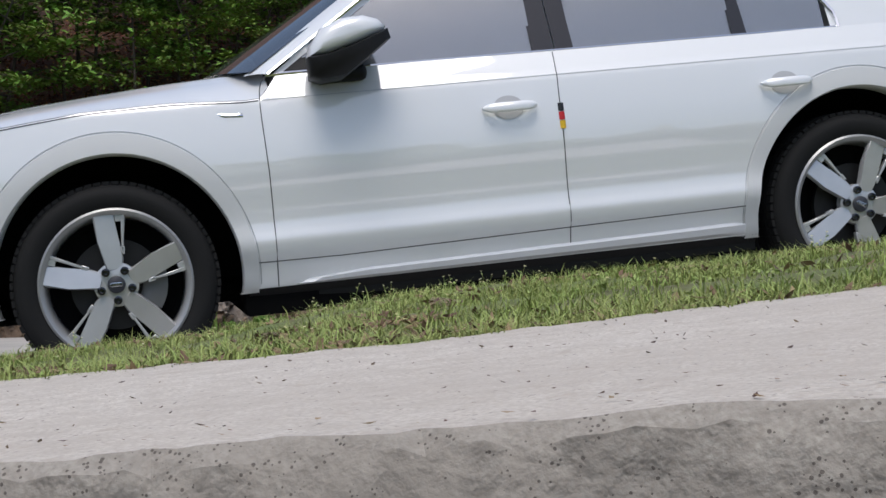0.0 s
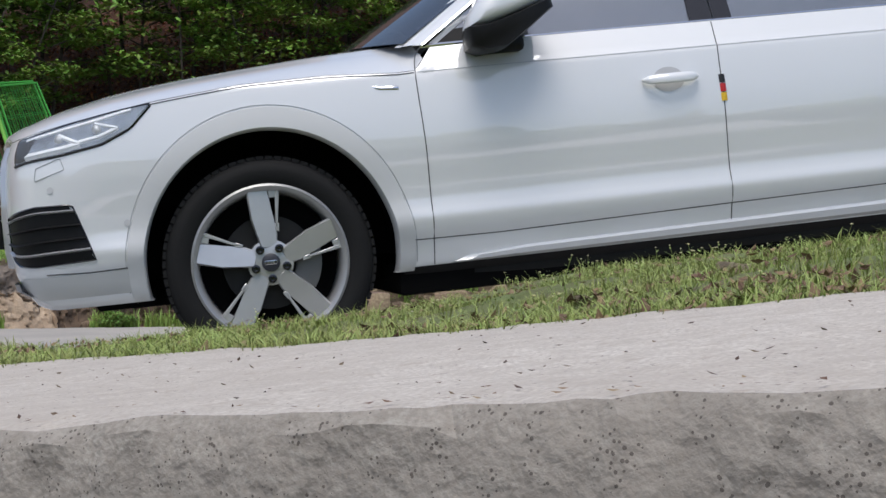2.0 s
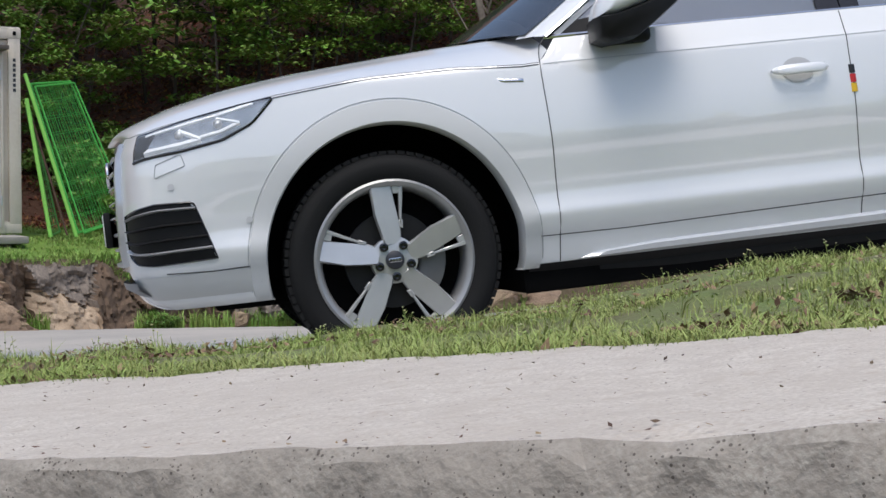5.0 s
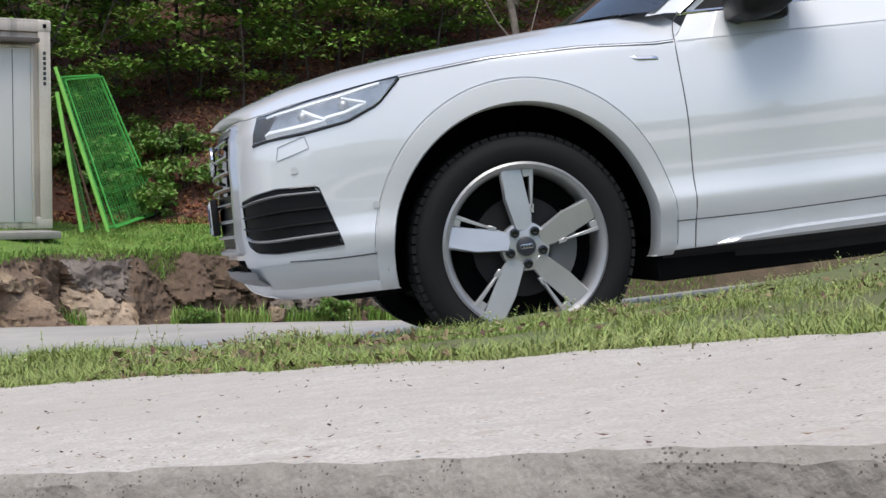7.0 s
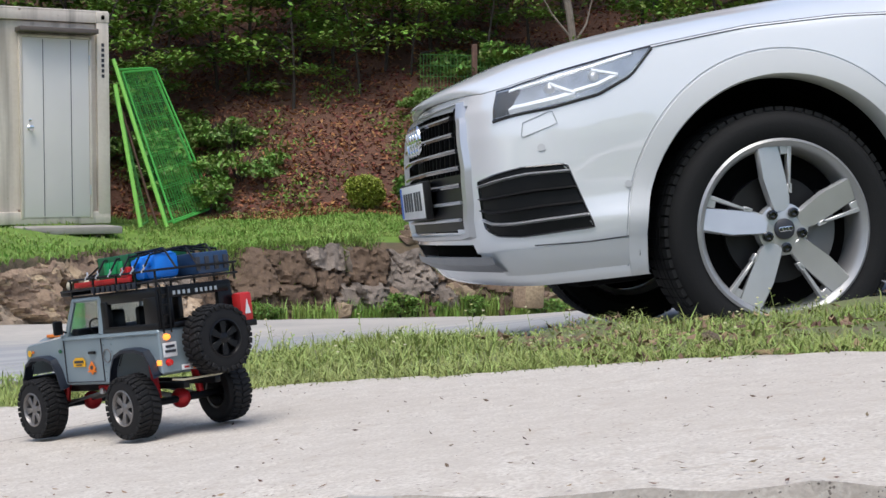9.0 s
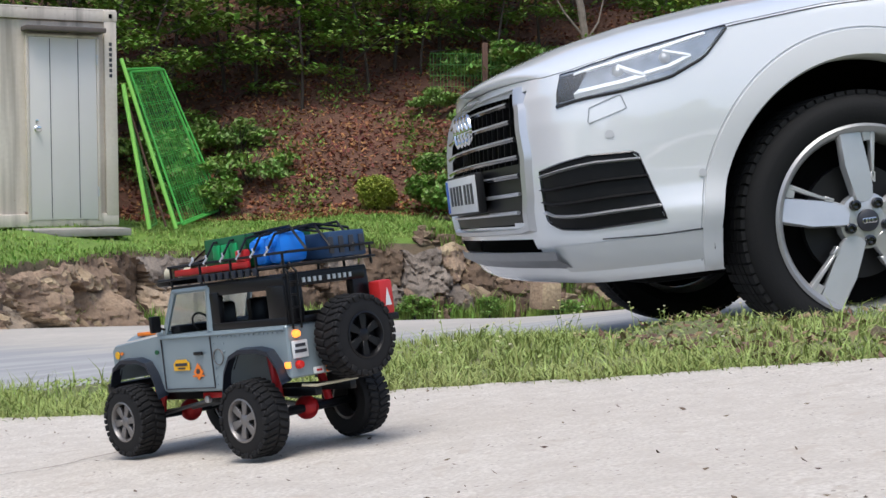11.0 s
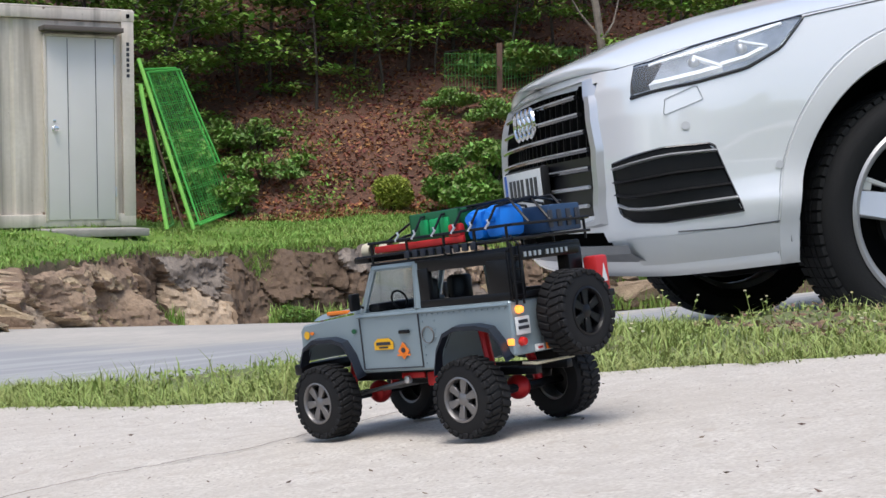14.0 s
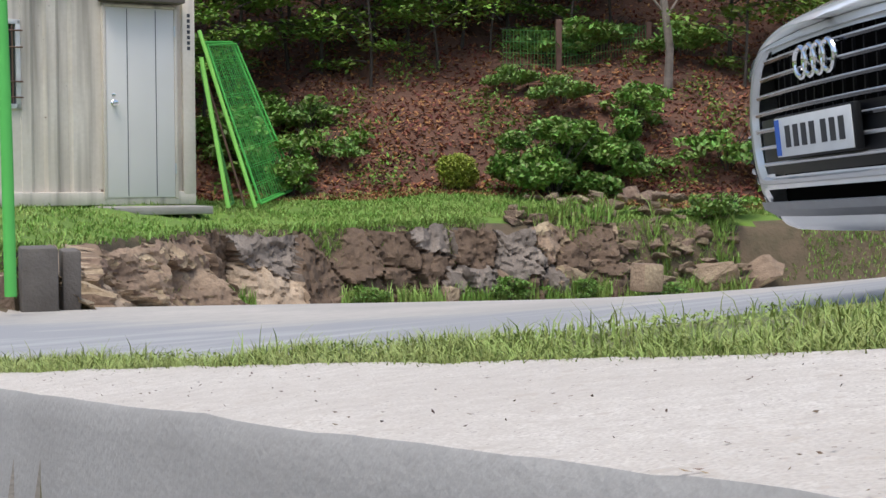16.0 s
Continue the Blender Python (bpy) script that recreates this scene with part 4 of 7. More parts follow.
# side intakes of the bumper
FU = [(SY(0.235), 0.612), (SY(0.15), 0.625), (X(-0.76), 0.636), (X(-0.635), 0.632)]
FL = [(SY(0.225), 0.468), (SY(0.175), 0.446), (X(-0.78), 0.438), (X(-0.575), 0.444)]
bm = bmesh.new()
patch(bm, FU, FL, 0.002, 24, 8)
intake = pair("bumper_intake", bm, M_BLACK, car, "black side intake with bright bars")
for k, mm, w in ((0.10, M_SATIN, 0.009), (0.36, M_BLACK, 0.010), (0.60, M_BLACK, 0.010), (0.80, M_SATIN, 0.010)):
    bm = bmesh.new()
    strip(bm, mid_line(FU, FL, k), w, 0.014)
    pair("intake_bar", bm, mm, intake)
dash("intake_rim", FU + [FL[-1]] + FL[::-1] + FU[:1], M_GLOSSB, 0.007, 0.006, parent=intake, n=60)

# grille: dark net, bars, bright frame, badge rings
bm = bmesh.new()
rows = [[(-0.85 + 0.06 * ((y - MID) / 0.65) ** 2, y, z) for y in np.linspace(0.30, 2 * MID - 0.30, 12)] for z in (0.45, 0.88)]
grid(bm, rows)
rows = [[(-0.85 + 0.06 * ((y - MID) / 0.65) ** 2, y, z) for y in np.linspace(0.30, 2 * MID - 0.30, 12)] for z in (0.37, 0.44)]
grid(bm, rows)
grille = part("grille", bm, M_DARK, car, "dark radiator grille with a silver frame")


def nose_x(y, z):
    s = SY(MID - abs(y - MID))
    return skin(s, z).x


for k in range(7):
    z = 0.505 + 0.053 * k
    bm = bmesh.new()
    half = 0.53 + 0.05 * ease(0.47, 0.62, z) - 0.11 * ease(0.66, 0.86, z)
    tube(bm, [(nose_x(y, z) - 0.004, y, z) for y in np.linspace(MID - half, MID + half, 20)], 0.006 if k < 2 else 0.0085, 6)
    gb = part("grille_bar", bm, M_SATIN if k < 2 else M_GLOSSB, grille)
    if k > 1:
        bm = bmesh.new()
        tube(bm, [(nose_x(y, z) - 0.013, y, z + 0.004) for y in np.linspace(MID - half, MID + half, 20)], 0.0026, 5)
        part("bar_edge", bm, M_SATIN, gb)
bm = bmesh.new()
for y in np.linspace(MID - 0.46, MID + 0.46, 15):
    tube(bm, [(nose_x(y, 0.5) + 0.03, y, 0.48), (nose_x(y, 0.86) + 0.02, y, 0.85)], 0.006, 4)
part("grille_stay", bm, M_BLACK, grille)
bm = bmesh.new()
rows = [[(nose_x(y, z) + 0.004, y, z) for y in np.linspace(MID - 0.56, MID + 0.56, 24)] for z in (0.47, 0.53, 0.59, 0.645)]
grid(bm, rows)
part("plate_panel", bm, M_TRIMB, grille, "dark panel behind the plate")
bm = bmesh.new()
OUTL = [(-0.50, 0.862), (-0.555, 0.80), (-0.598, 0.66), (-0.592, 0.56), (-0.565, 0.468), (-0.50, 0.462)]
ring = [(y, z) for y, z in OUTL] + [(-y, z) for y, z in OUTL[::-1]]
pts = []
for (ya, za), (yb_, zb_) in zip(ring, ring[1:] + ring[:1]):
    for t in np.linspace(0, 1, 8, endpoint=False):
        pts.append((ya + (yb_ - ya) * t, za + (zb_ - za) * t))
cy, cz = 0.0, 0.66
rows = []
for sc, o in ((1.0, 0.004), (1.035, -0.016), (1.09, -0.016), (1.12, 0.004)):
    rows.append([(nose_x(MID + min(max(y * sc, -0.8), 0.8), cz + (z - cz) * sc) + o, MID + y * sc, cz + (z - cz) * (sc if z < 0.8 else 1 + (sc - 1) * 0.3)) for y, z in pts])
grid(bm, rows, close=True)
part("grille_frame", bm, M_SATIN, grille, "brushed silver grille frame")
bm = bmesh.new()
for k in range(4):
    y = MID + (k - 1.5) * 0.062
    tube(bm, [(nose_x(MID, 0.79) - 0.018, y + 0.042 * math.cos(a), 0.785 + 0.042 * math.sin(a)) for a in [i * 6.283 / 24 for i in range(24)]], 0.0092, 8, close=True)
part("badge_ring", bm, M_CHROME, grille, "row of interlinked chrome rings")
bm = bmesh.new()
box(bm, (nose_x(MID, 0.58) - 0.030, MID - 0.270, 0.515), (nose_x(MID, 0.58) - 0.004, MID + 0.270, 0.644), 0.006)
part("plate_holder", bm, M_BLACK, grille)
bm = bmesh.new()
xp = nose_x(MID, 0.58) - 0.034
box(bm, (xp, MID - 0.262, 0.522), (xp + 0.004, MID + 0.262, 0.637), 0.0015)
plate = part("plate", bm, M_PLATE, car, "white registration plate with dark bars")
for k in range(7):
    y = MID - 0.20 + 0.058 * k + (0.02 if k > 2 else 0.0)
    bm = bmesh.new()
    box(bm, (xp - 0.002, y - 0.017, 0.548), (xp, y + 0.017, 0.612))
    part("plate_bar", bm, M_INK, plate)
bm = bmesh.new()
box(bm, (xp - 0.0022, MID + 0.228, 0.526), (xp, MID + 0.258, 0.633))
part("plate_strip", bm, M_BLUE, plate)

# low intake and bright skid plate under the nose
bm = bmesh.new()
rows = []
for y in np.linspace(0.22, 2 * MID - 0.22, 30):
    xn = nose_x(y, 0.40)
    rows.append([(xn - 0.012, y, 0.385), (xn - 0.006, y, 0.36), (xn + 0.05, y, 0.325), (xn + 0.20, y, 0.29), (xn + 0.42, y, 0.265)])
grid(bm, rows)
part("skid_plate", bm, mat("dull_aluminium", (0.27, 0.275, 0.28), 0.42, 0.5, scale=12, amount=0.4), car, "dull silver skid plate below the bumper")
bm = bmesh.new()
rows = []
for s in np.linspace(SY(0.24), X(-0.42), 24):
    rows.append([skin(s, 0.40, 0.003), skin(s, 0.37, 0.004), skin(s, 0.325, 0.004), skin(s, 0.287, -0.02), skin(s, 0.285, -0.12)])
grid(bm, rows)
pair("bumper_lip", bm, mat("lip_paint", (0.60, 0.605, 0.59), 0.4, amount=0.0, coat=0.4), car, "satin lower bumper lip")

# wheels
def wheel_at(cx, left, rot=0.0):
    w = bpy.data.objects.new("wheel", None)
    scene.collection.objects.link(w)
    w.parent = car
    w.matrix_local = Matrix.Translation((cx, 0.03 if left else 2 * MID - 0.03, 0.37)) @ (Matrix() if left else Matrix.Rotation(math.pi, 4, "Z")) @ Matrix.Rotation(rot, 4, "Y") @ Matrix.Scale(0.975, 4)
    return w


def build_wheel(w):
    bm = bmesh.new()
    lathe(bm, [(0.268, 0.03), (0.275, 0.012), (0.29, 0.004), (0.32, -0.004), (0.342, 0.004), (0.357, 0.022), (0.366, 0.045), (0.369, 0.075), (0.370, 0.125), (0.369, 0.175), (0.366, 0.205), (0.350, 0.235), (0.30, 0.245), (0.268, 0.22), (0.268, 0.03)], 72)
    tyre = part("tyre", bm, M_TYRE, w, "black road tyre with a grooved tread")
    bm = bmesh.new()
    for k in range(72):
        a = 2 * math.pi * k / 72
        m = Matrix.Rotation(a, 4, "Y")
        for y0, y1 in ((0.025, 0.066), (0.182, 0.222)):
            box(bm, (0.360, y0, -0.0125), (0.3725, y1, 0.0125), m=m)
        for y0, y1 in ((0.072, 0.098), (0.104, 0.144), (0.150, 0.176)):
            box(bm, (0.366, y0, -0.0145), (0.3735, y1, 0.0145), m=m)
    part("tread", bm, M_TYRE, tyre)
    bm = bmesh.new()
    lathe(bm, [(0.270, 0.018), (0.276, 0.008), (0.268, 0.002), (0.256, 0.008), (0.246, 0.030), (0.240, 0.20), (0.262, 0.22), (0.262, 0.03), (0.270, 0.018)], 72)
    part("rim", bm, M_RIM, w, "silver alloy rim")
    for k in range(5):
        m = Matrix.Rotation(-2 * math.pi * k / 5, 4, "Y")
        bm = bmesh.new()
        # broad blade
        prof = [(-0.028, 0.05), (0.030, 0.05), (0.036, 0.10), (0.026, 0.16), (0.018, 0.256), (-0.058, 0.256), (-0.050, 0.16), (-0.036, 0.10)]
        slab_of(bm, prof, 0.028, m @ Matrix.Translation((0, 0.010, 0)) @ Matrix.Rotation(0.16, 4, "Z") @ Matrix.Rotation(-0.03, 4, "X"), 0.005)
        # narrow blade with a slot beside the broad one
        slab_of(bm, [(0.030, 0.12), (0.037, 0.12), (0.055, 0.25), (0.041, 0.254)], 0.026, m @ Matrix.Translation((0, 0.016, 0)), 0.002)
        slab_of(bm, [(0.028, 0.11), (0.040, 0.105), (0.043, 0.135), (0.027, 0.135)], 0.026, m @ Matrix.Translation((0, 0.016, 0)), 0.002)
        slab_of(bm, [(0.018, 0.225), (0.052, 0.225), (0.056, 0.256), (0.016, 0.256)], 0.024, m @ Matrix.Translation((0, 0.018, 0)), 0.002)
        part("spoke", bm, M_ALLOY, w)
        a = Matrix.Rotation(-2 * math.pi * (k + 0.5) / 5, 4, "Y")
        bm = bmesh.new()
        lathe(bm, [(0.0, 0.004), (0.007, 0.003), (0.009, -0.003), (0.0145, -0.002), (0.016, 0.004), (0.016, 0.02)], 16, a @ Matrix.Translation((0, 0.002, 0.057)))
        part("wheel_bolt", bm, M_GLOSSB, w)
    bm = bmesh.new()
    lathe(bm, [(0.0, 0.012), (0.05, 0.012), (0.080, 0.018), (0.082, 0.05), (0.0, 0.05)], 32)
    part("hub", bm, M_ALLOY, w)
    bm = bmesh.new()
    lathe(bm, [(0.0, -0.002), (0.026, 0.0), (0.0315, 0.004), (0.033, 0.02)], 28)
    cap = part("hub_cap", bm, M_INK, w, "dark centre cap with chrome rings")
    bm = bmesh.new()
    for k in range(4):
        tube(bm, [((k - 1.5) * 0.0095 + 0.0068 * math.cos(a), -0.003, 0.0068 * math.sin(a)) for a in [i * 6.283 / 14 for i in range(14)]], 0.0012, 4, close=True)
    part("cap_ring", bm, M_CHROME, cap)
    bm = bmesh.new()
    lathe(bm, [(0.06, 0.075), (0.165, 0.075), (0.165, 0.10), (0.06, 0.10)], 48)
    part("brake_disc", bm, M_IRON, w)
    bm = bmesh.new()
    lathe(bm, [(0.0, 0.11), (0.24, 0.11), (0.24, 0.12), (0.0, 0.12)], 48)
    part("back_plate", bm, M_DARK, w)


FRONT_ROT = radians(0)
w1 = wheel_at(0.0, True, FRONT_ROT)
build_wheel(w1)
for cx, left, rot in ((2.82, True, 0.5), (0.0, False, 0.2), (2.82, False, 0.9)):
    w2 = wheel_at(cx, left, rot)
    made = {}
    for o in w1.children_recursive:
        c = o.copy()
        scene.collection.objects.link(c)
        c.parent = made.get(o.parent, w2)
        made[o] = c
bm = bmesh.new()
rows = []
for k in range(9):
    a = radians(-35 + 70 * k / 8)
    rows.append([(r * math.cos(a), y, r * math.sin(a)) for r, y in ((0.09, 0.055), (0.10, 0.048), (0.15, 0.048), (0.178, 0.055), (0.178, 0.12), (0.09, 0.12))])
grid(bm, rows, close=True)
for v in bm.verts:
    v.co = v.co + Vector((0, 0.03, 0.37))
part("brake_caliper", bm, mat("caliper_grey", (0.2, 0.2, 0.195), 0.5, 0.5), car, "grey brake caliper behind the spokes")

# ---- things in the background ----
M_STEEL = mat("grey_painted_steel", (0.72, 0.655, 0.565), 0.6, color2=(0.54, 0.465, 0.38), scale=1.6, amount=0.6, bump=0.15, bscale=60, fine=0.4, streak=(0.27, 0.235, 0.19), spots=((0.16, 0.09, 0.05), 7.0, 0.72))
M_DOOR = mat("pale_grey_door", (0.72, 0.69, 0.645), 0.5, color2=(0.63, 0.595, 0.55), scale=1.5, amount=0.4)
M_GREENPAINT = mat("bright_green_paint", (0.12, 0.54, 0.10), 0.5, color2=(0.09, 0.44, 0.07), scale=5, amount=0.5)
M_LIME = mat("lime_green_paint", (0.30, 0.68, 0.12), 0.5, amount=0.2)
M_WIRE = mat("green_wire", (0.09, 0.28, 0.06), 0.6, amount=0.4)
M_RUST = mat("rusty_steel", (0.10, 0.055, 0.04), 0.85, color2=(0.16, 0.09, 0.06), scale=9, amount=0.7)

cont = thing("container", "weathered pale grey steel site container with a closed door", "container", pose(-2.73, 14.14, -0.06, 0, 0, 20))
L, D, HH = 6.0, 2.4, 2.54
bm = bmesh.new()
x = -L + 0.12
front = []
while x < -1.28:
    front += [(x, 0.05), (x + 0.10, 0.05), (x + 0.14, 0.085), (x + 0.24, 0.085), (x + 0.28, 0.05)]
    x += 0.28
front = [(px_, py_) for px_, py_ in front if not (-2.95 < px_ < -2.0)]
grid(bm, [[(px_, py_, z) for px_, py_ in front if px_ < -2.5] for z in (0.14, 1.3, HH - 0.14)])
grid(bm, [[(px_, py_, z) for px_, py_ in front if px_ > -2.5] for z in (0.14, 1.3, HH - 0.14)])
for z0, z1 in ((0.14, 1.06), (2.02, HH - 0.14)):
    grid(bm, [[(-3.02, 0.06, z), (-1.95, 0.06, z)] for z in (z0, z1)])
part("corrugated_wall", bm, M_STEEL, cont, "ribbed steel front wall", 30)
bm = bmesh.new()
box(bm, (-1.30, 0.05, 0.10), (-1.07, 0.10, HH - 0.14)), box(bm, (-0.235, 0.05, 0.10), (-0.13, 0.10, HH - 0.14)), box(bm, (-1.07, 0.05, 2.22), (-0.235, 0.10, HH - 0.14))
part("door_surround", bm, M_STEEL, cont)
bm = bmesh.new()
box(bm, (-L, 0.10, 0.14), (-0.02, D, HH - 0.05), 0.01)
part("container_shell", bm, M_STEEL, cont)
for nm, lo, hi in (("top_rail", (-L, 0.0, HH - 0.13), (0, 0.12, HH)), ("bottom_rail", (-L, 0.0, 0.0), (0, 0.12, 0.15)), ("corner_post", (-0.15, -0.004, 0.12), (0.0, 0.14, HH - 0.11)), ("corner_post", (-L, -0.004, 0.12), (-L + 0.15, 0.14, HH - 0.11)), ("roof_sheet", (-L, 0.0, HH - 0.01), (0, D, HH + 0.02))):
    bm = bmesh.new()
    box(bm, lo, hi, 0.012)
    part(nm, bm, M_STEEL, cont)
bm = bmesh.new()
box(bm, (-0.155, -0.012, HH - 0.12), (0.006, 0.15, HH + 0.006), 0.01)
cc = part("corner_casting", bm, M_STEEL, cont)
bm = bmesh.new()
box(bm, (-0.095, -0.015, HH - 0.085), (-0.055, -0.011, HH - 0.035), 0.008)
part("casting_hole", bm, M_DARK, cc)
bm = bmesh.new()
box(bm, (-1.04, -0.012, 0.085), (-0.255, 0.055, 2.205), 0.004)
door = part("door", bm, M_DOOR, cont, "closed pale grey steel door with two seams")
for xx in (-0.80, -0.47):
    bm = bmesh.new()
    box(bm, (xx - 0.004, -0.0145, 0.10), (xx + 0.004, -0.011, 2.19))
    part("door_groove", bm, M_INK, door)
for lo, hi in (((-1.075, -0.02, 0.07), (-1.043, 0.07, 2.24)), ((-0.252, -0.02, 0.07), (-0.22, 0.07, 2.24)), ((-1.075, -0.02, 2.208), (-0.22, 0.07, 2.24))):
    bm = bmesh.new()
    box(bm, lo, hi, 0.004)
    part("door_frame", bm, M_STEEL, door)
for z in (0.35, 1.9):
    bm = bmesh.new()
    tube(bm, [(-0.25, -0.024, z), (-0.25, -0.024, z + 0.12)], 0.011, 8)
    part("hinge", bm, M_SATIN, door)
bm = bmesh.new()
lathe(bm, [(0, -0.085), (0.03, -0.08), (0.036, -0.06), (0.025, -0.04), (0.014, -0.02), (0.034, -0.004), (0.034, 0.004)], 16, Matrix.Translation((-0.96, -0.016, 1.14)))
part("door_knob", bm, M_CHROME, door, "round chrome knob")
bm = bmesh.new()
lathe(bm, [(0, -0.01), (0.02, -0.008), (0.02, 0.004)], 12, Matrix.Translation((-0.96, -0.014, 1.23)))
part("door_lock", bm, M_CHROME, door)
bm = bmesh.new()
box(bm, (-1.11, -0.20, 2.265), (-0.18, 0.06, 2.32), 0.008)
part("rain_hood", bm, mat("brown_sheet", (0.13, 0.105, 0.09), 0.7), cont, "brown sheet rain hood over the door")
for k in range(7):
    bm = bmesh.new()
    box(bm, (-0.095, -0.0075, 1.76 + 0.062 * k), (-0.06, -0.0035, 1.80 + 0.062 * k))
    part("stencil_bar", bm, M_INK, cont)
bm = bmesh.new()
for lo, hi in (((-3.0, 0.02, 1.06), (-2.95, 0.08, 2.02)), ((-2.02, 0.02, 1.06), (-1.97, 0.08, 2.02)), ((-3.0, 0.02, 1.06), (-1.97, 0.08, 1.11)), ((-3.0, 0.02, 1.97), (-1.97, 0.08, 2.02))):
    box(bm, lo, hi, 0.004)
win = part("window", bm, mat("white_frame", (0.62, 0.62, 0.6), 0.5), cont, "white framed window with a bar grille")
bm = bmesh.new()
box(bm, (-2.96, 0.055, 1.10), (-2.01, 0.065, 1.98))
part("pane", bm, M_GLASS, win)
for z in (1.18, 1.35, 1.72, 1.90):
    bm = bmesh.new()
    tube(bm, [(-3.0, 0.0, z), (-1.95, 0.0, z)], 0.009, 6)
    part("window_bar", bm, M_RUST, win)
for xx in np.linspace(-2.9, -2.06, 8):
    bm = bmesh.new()
    tube(bm, [(xx, 0.004, 1.12), (xx, 0.004, 1.96)], 0.008, 6)
    part("window_bar", bm, M_RUST, win)

step = thing("step_slab", "grey concrete slab step on two blocks before the door", "step", pose(-2.73, 14.14, -0.06, 0, 0, 20))
bm = bmesh.new()
box(bm, (-1.30, -0.98, -0.085), (-0.16, -0.36, 0.0), 0.012)
part("step_plate", bm, mat("worn_slab", (0.36, 0.335, 0.30), 0.9, color2=(0.24, 0.22, 0.19), scale=5, amount=0.7, bump=0.5, bscale=40), step)
for xx in (-1.2, -0.5):
    bm = bmesh.new()
    box(bm, (xx, -0.88, -0.48), (xx + 0.16, -0.42, -0.084), 0.01)
    part("block", bm, M_GREYSTONE, step)


def leaning_panel(tf, bf, tr, br, mtl, nv, nh, wire, label, frame=True):
    tf, bf, tr, br = map(Vector, (tf, bf, tr, br))
    ob = thing("leaning_fence", label, "fence panel", Matrix.Translation(bf), group="leaning fence panels")
    o = bf
    at = lambda u, v: (bf + (br - bf) * u) * (1 - v) + (tf + (tr - tf) * u) * v - o  # noqa: E731
    if frame:
        for a, b in (((0, 0), (0, 1)), ((0, 1), (1, 1)), ((1, 1), (1, 0)), ((1, 0), (0, 0))):
            bm = bmesh.new()
            tube(bm, [at(*a), at(*b)], 0.014, 6)
            part("panel_bar", bm, mtl, ob)
    bm = bmesh.new()
    for k in range(1, nv):
        tube(bm, [at(k / nv, 0), at(k / nv, 1)], wire, 4, caps=False)
    for k in range(1, nh):
        tube(bm, [at(0, k / nh), at(1, k / nh)], wire, 4, caps=False)
    tagged(part("wire_mesh", bm, mtl, ob), "green welded wire mesh", kind="stuff")
    return ob


for k in range(2):
    d = 0.05 * k
    leaning_panel((-2.64 + d, 14.42 + d, 1.82 - 0.03 * k), (-2.06 + 1.5 * d, 14.30, -0.06), (-2.27 + d, 16.0, 1.96 - 0.02 * k), (-1.52 + 1.2 * d, 15.9, 0.10), M_GREENPAINT, (20, 15)[k], 9, 0.0030, "bright green wire fence panel leaning beside the container")
leaning_panel((-2.665, 14.15, 1.5), (-2.36, 14.05, -0.08), (-2.66, 14.5, 1.5), (-2.30, 14.45, -0.05), M_WIRE, 3, 14, 0.006, "narrow dark green mesh panel leaning on the container")
for (a, b, mtl, r) in (((-2.68, 14.16, 1.93), (-2.06, 14.02, -0.10), M_LIME, 0.024), ((-2.66, 14.12, 1.62), (-2.37, 13.98, -0.10), M_LIME, 0.026), ((-2.60, 14.2, 1.35), (-2.18, 14.1, -0.08), M_RUST, 0.014)):
    bm = bmesh.new()
    tube(bm, [Vector(a) - Vector(b), (0, 0, 0)], r, 8)
    ob = thing("fence_post", "painted steel post leaning against the container" if mtl is M_LIME else "thin rusty bar leaning against the container", "post", Matrix.Translation(b), group="leaning posts", data=finish(bm, "fence_post", mtl))

bm = bmesh.new()
tube(bm, [(0, 0, -0.1), (-0.01, 0, 0.9), (-0.045, 0, 2.6)], 0.04, 12)
thing("green_post", "tall bright green painted steel post in the grass", "post", Matrix.Translation((-3.92, 7.0, -0.40)), data=finish(bm, "green_post", M_GREENPAINT))
for x, w, h, yy in ((-3.80, 0.25, 0.42, 7.55), (-3.60, 0.13, 0.39, 7.72)):
    bm = bmesh.new()
    box(bm, (-w / 2, -0.1, -0.1), (w / 2, 0.14, h), 0.02)
    thing("stone_block", "upright dark grey stone block at the road's edge", "stone", pose(x, yy, -0.62, 2, 0, 12), group="upright blocks", data=finish(bm, "stone_block", M_GREYSTONE))
bm = bmesh.new()
box(bm, (-0.14, -0.12, 0), (0.14, 0.12, 0.30), 0.03)
thing("stone_block", "small pale concrete block at the road's edge", "stone", pose(1.95, 11.9, -0.96, 0, 3, 25), data=finish(bm, "stone_block", M_ROCK))


def rock_mesh(seed, flat=0.75):
    """A broken stone: the hull of scattered points, roughened."""
    r = random.Random(seed)
    bm = bmesh.new()
    for _ in range(17):
        p = Vector((r.uniform(-1, 1), r.uniform(-1, 1), r.uniform(-1, 1)))
        p = p / max(abs(p.x), abs(p.y), abs(p.z)) * r.uniform(0.62, 0.85)
        bm.verts.new(p)
    bmesh.ops.convex_hull(bm, input=bm.verts[:])
    bmesh.ops.delete(bm, geom=[v for v in bm.verts if not v.link_faces], context="VERTS")
    bmesh.ops.subdivide_edges(bm, edges=bm.edges[:], cuts=3, use_grid_fill=True)
    for v in bm.verts:
        p = v.co.copy()
        p += p.normalized() * (0.07 * fbm(2.5 * p.x + seed, 2.5 * p.y, 2.5 * p.z) + 0.05 * fbm(8 * p.x + seed, 8 * p.y, 8 * p.z))
        v.co = Vector((p.x, p.y, p.z * flat))
    return finish(bm, "rock", M_ROCK, 24)


ROCKS = [rock_mesh(k) for k in range(8)]
rr = random.Random(21)


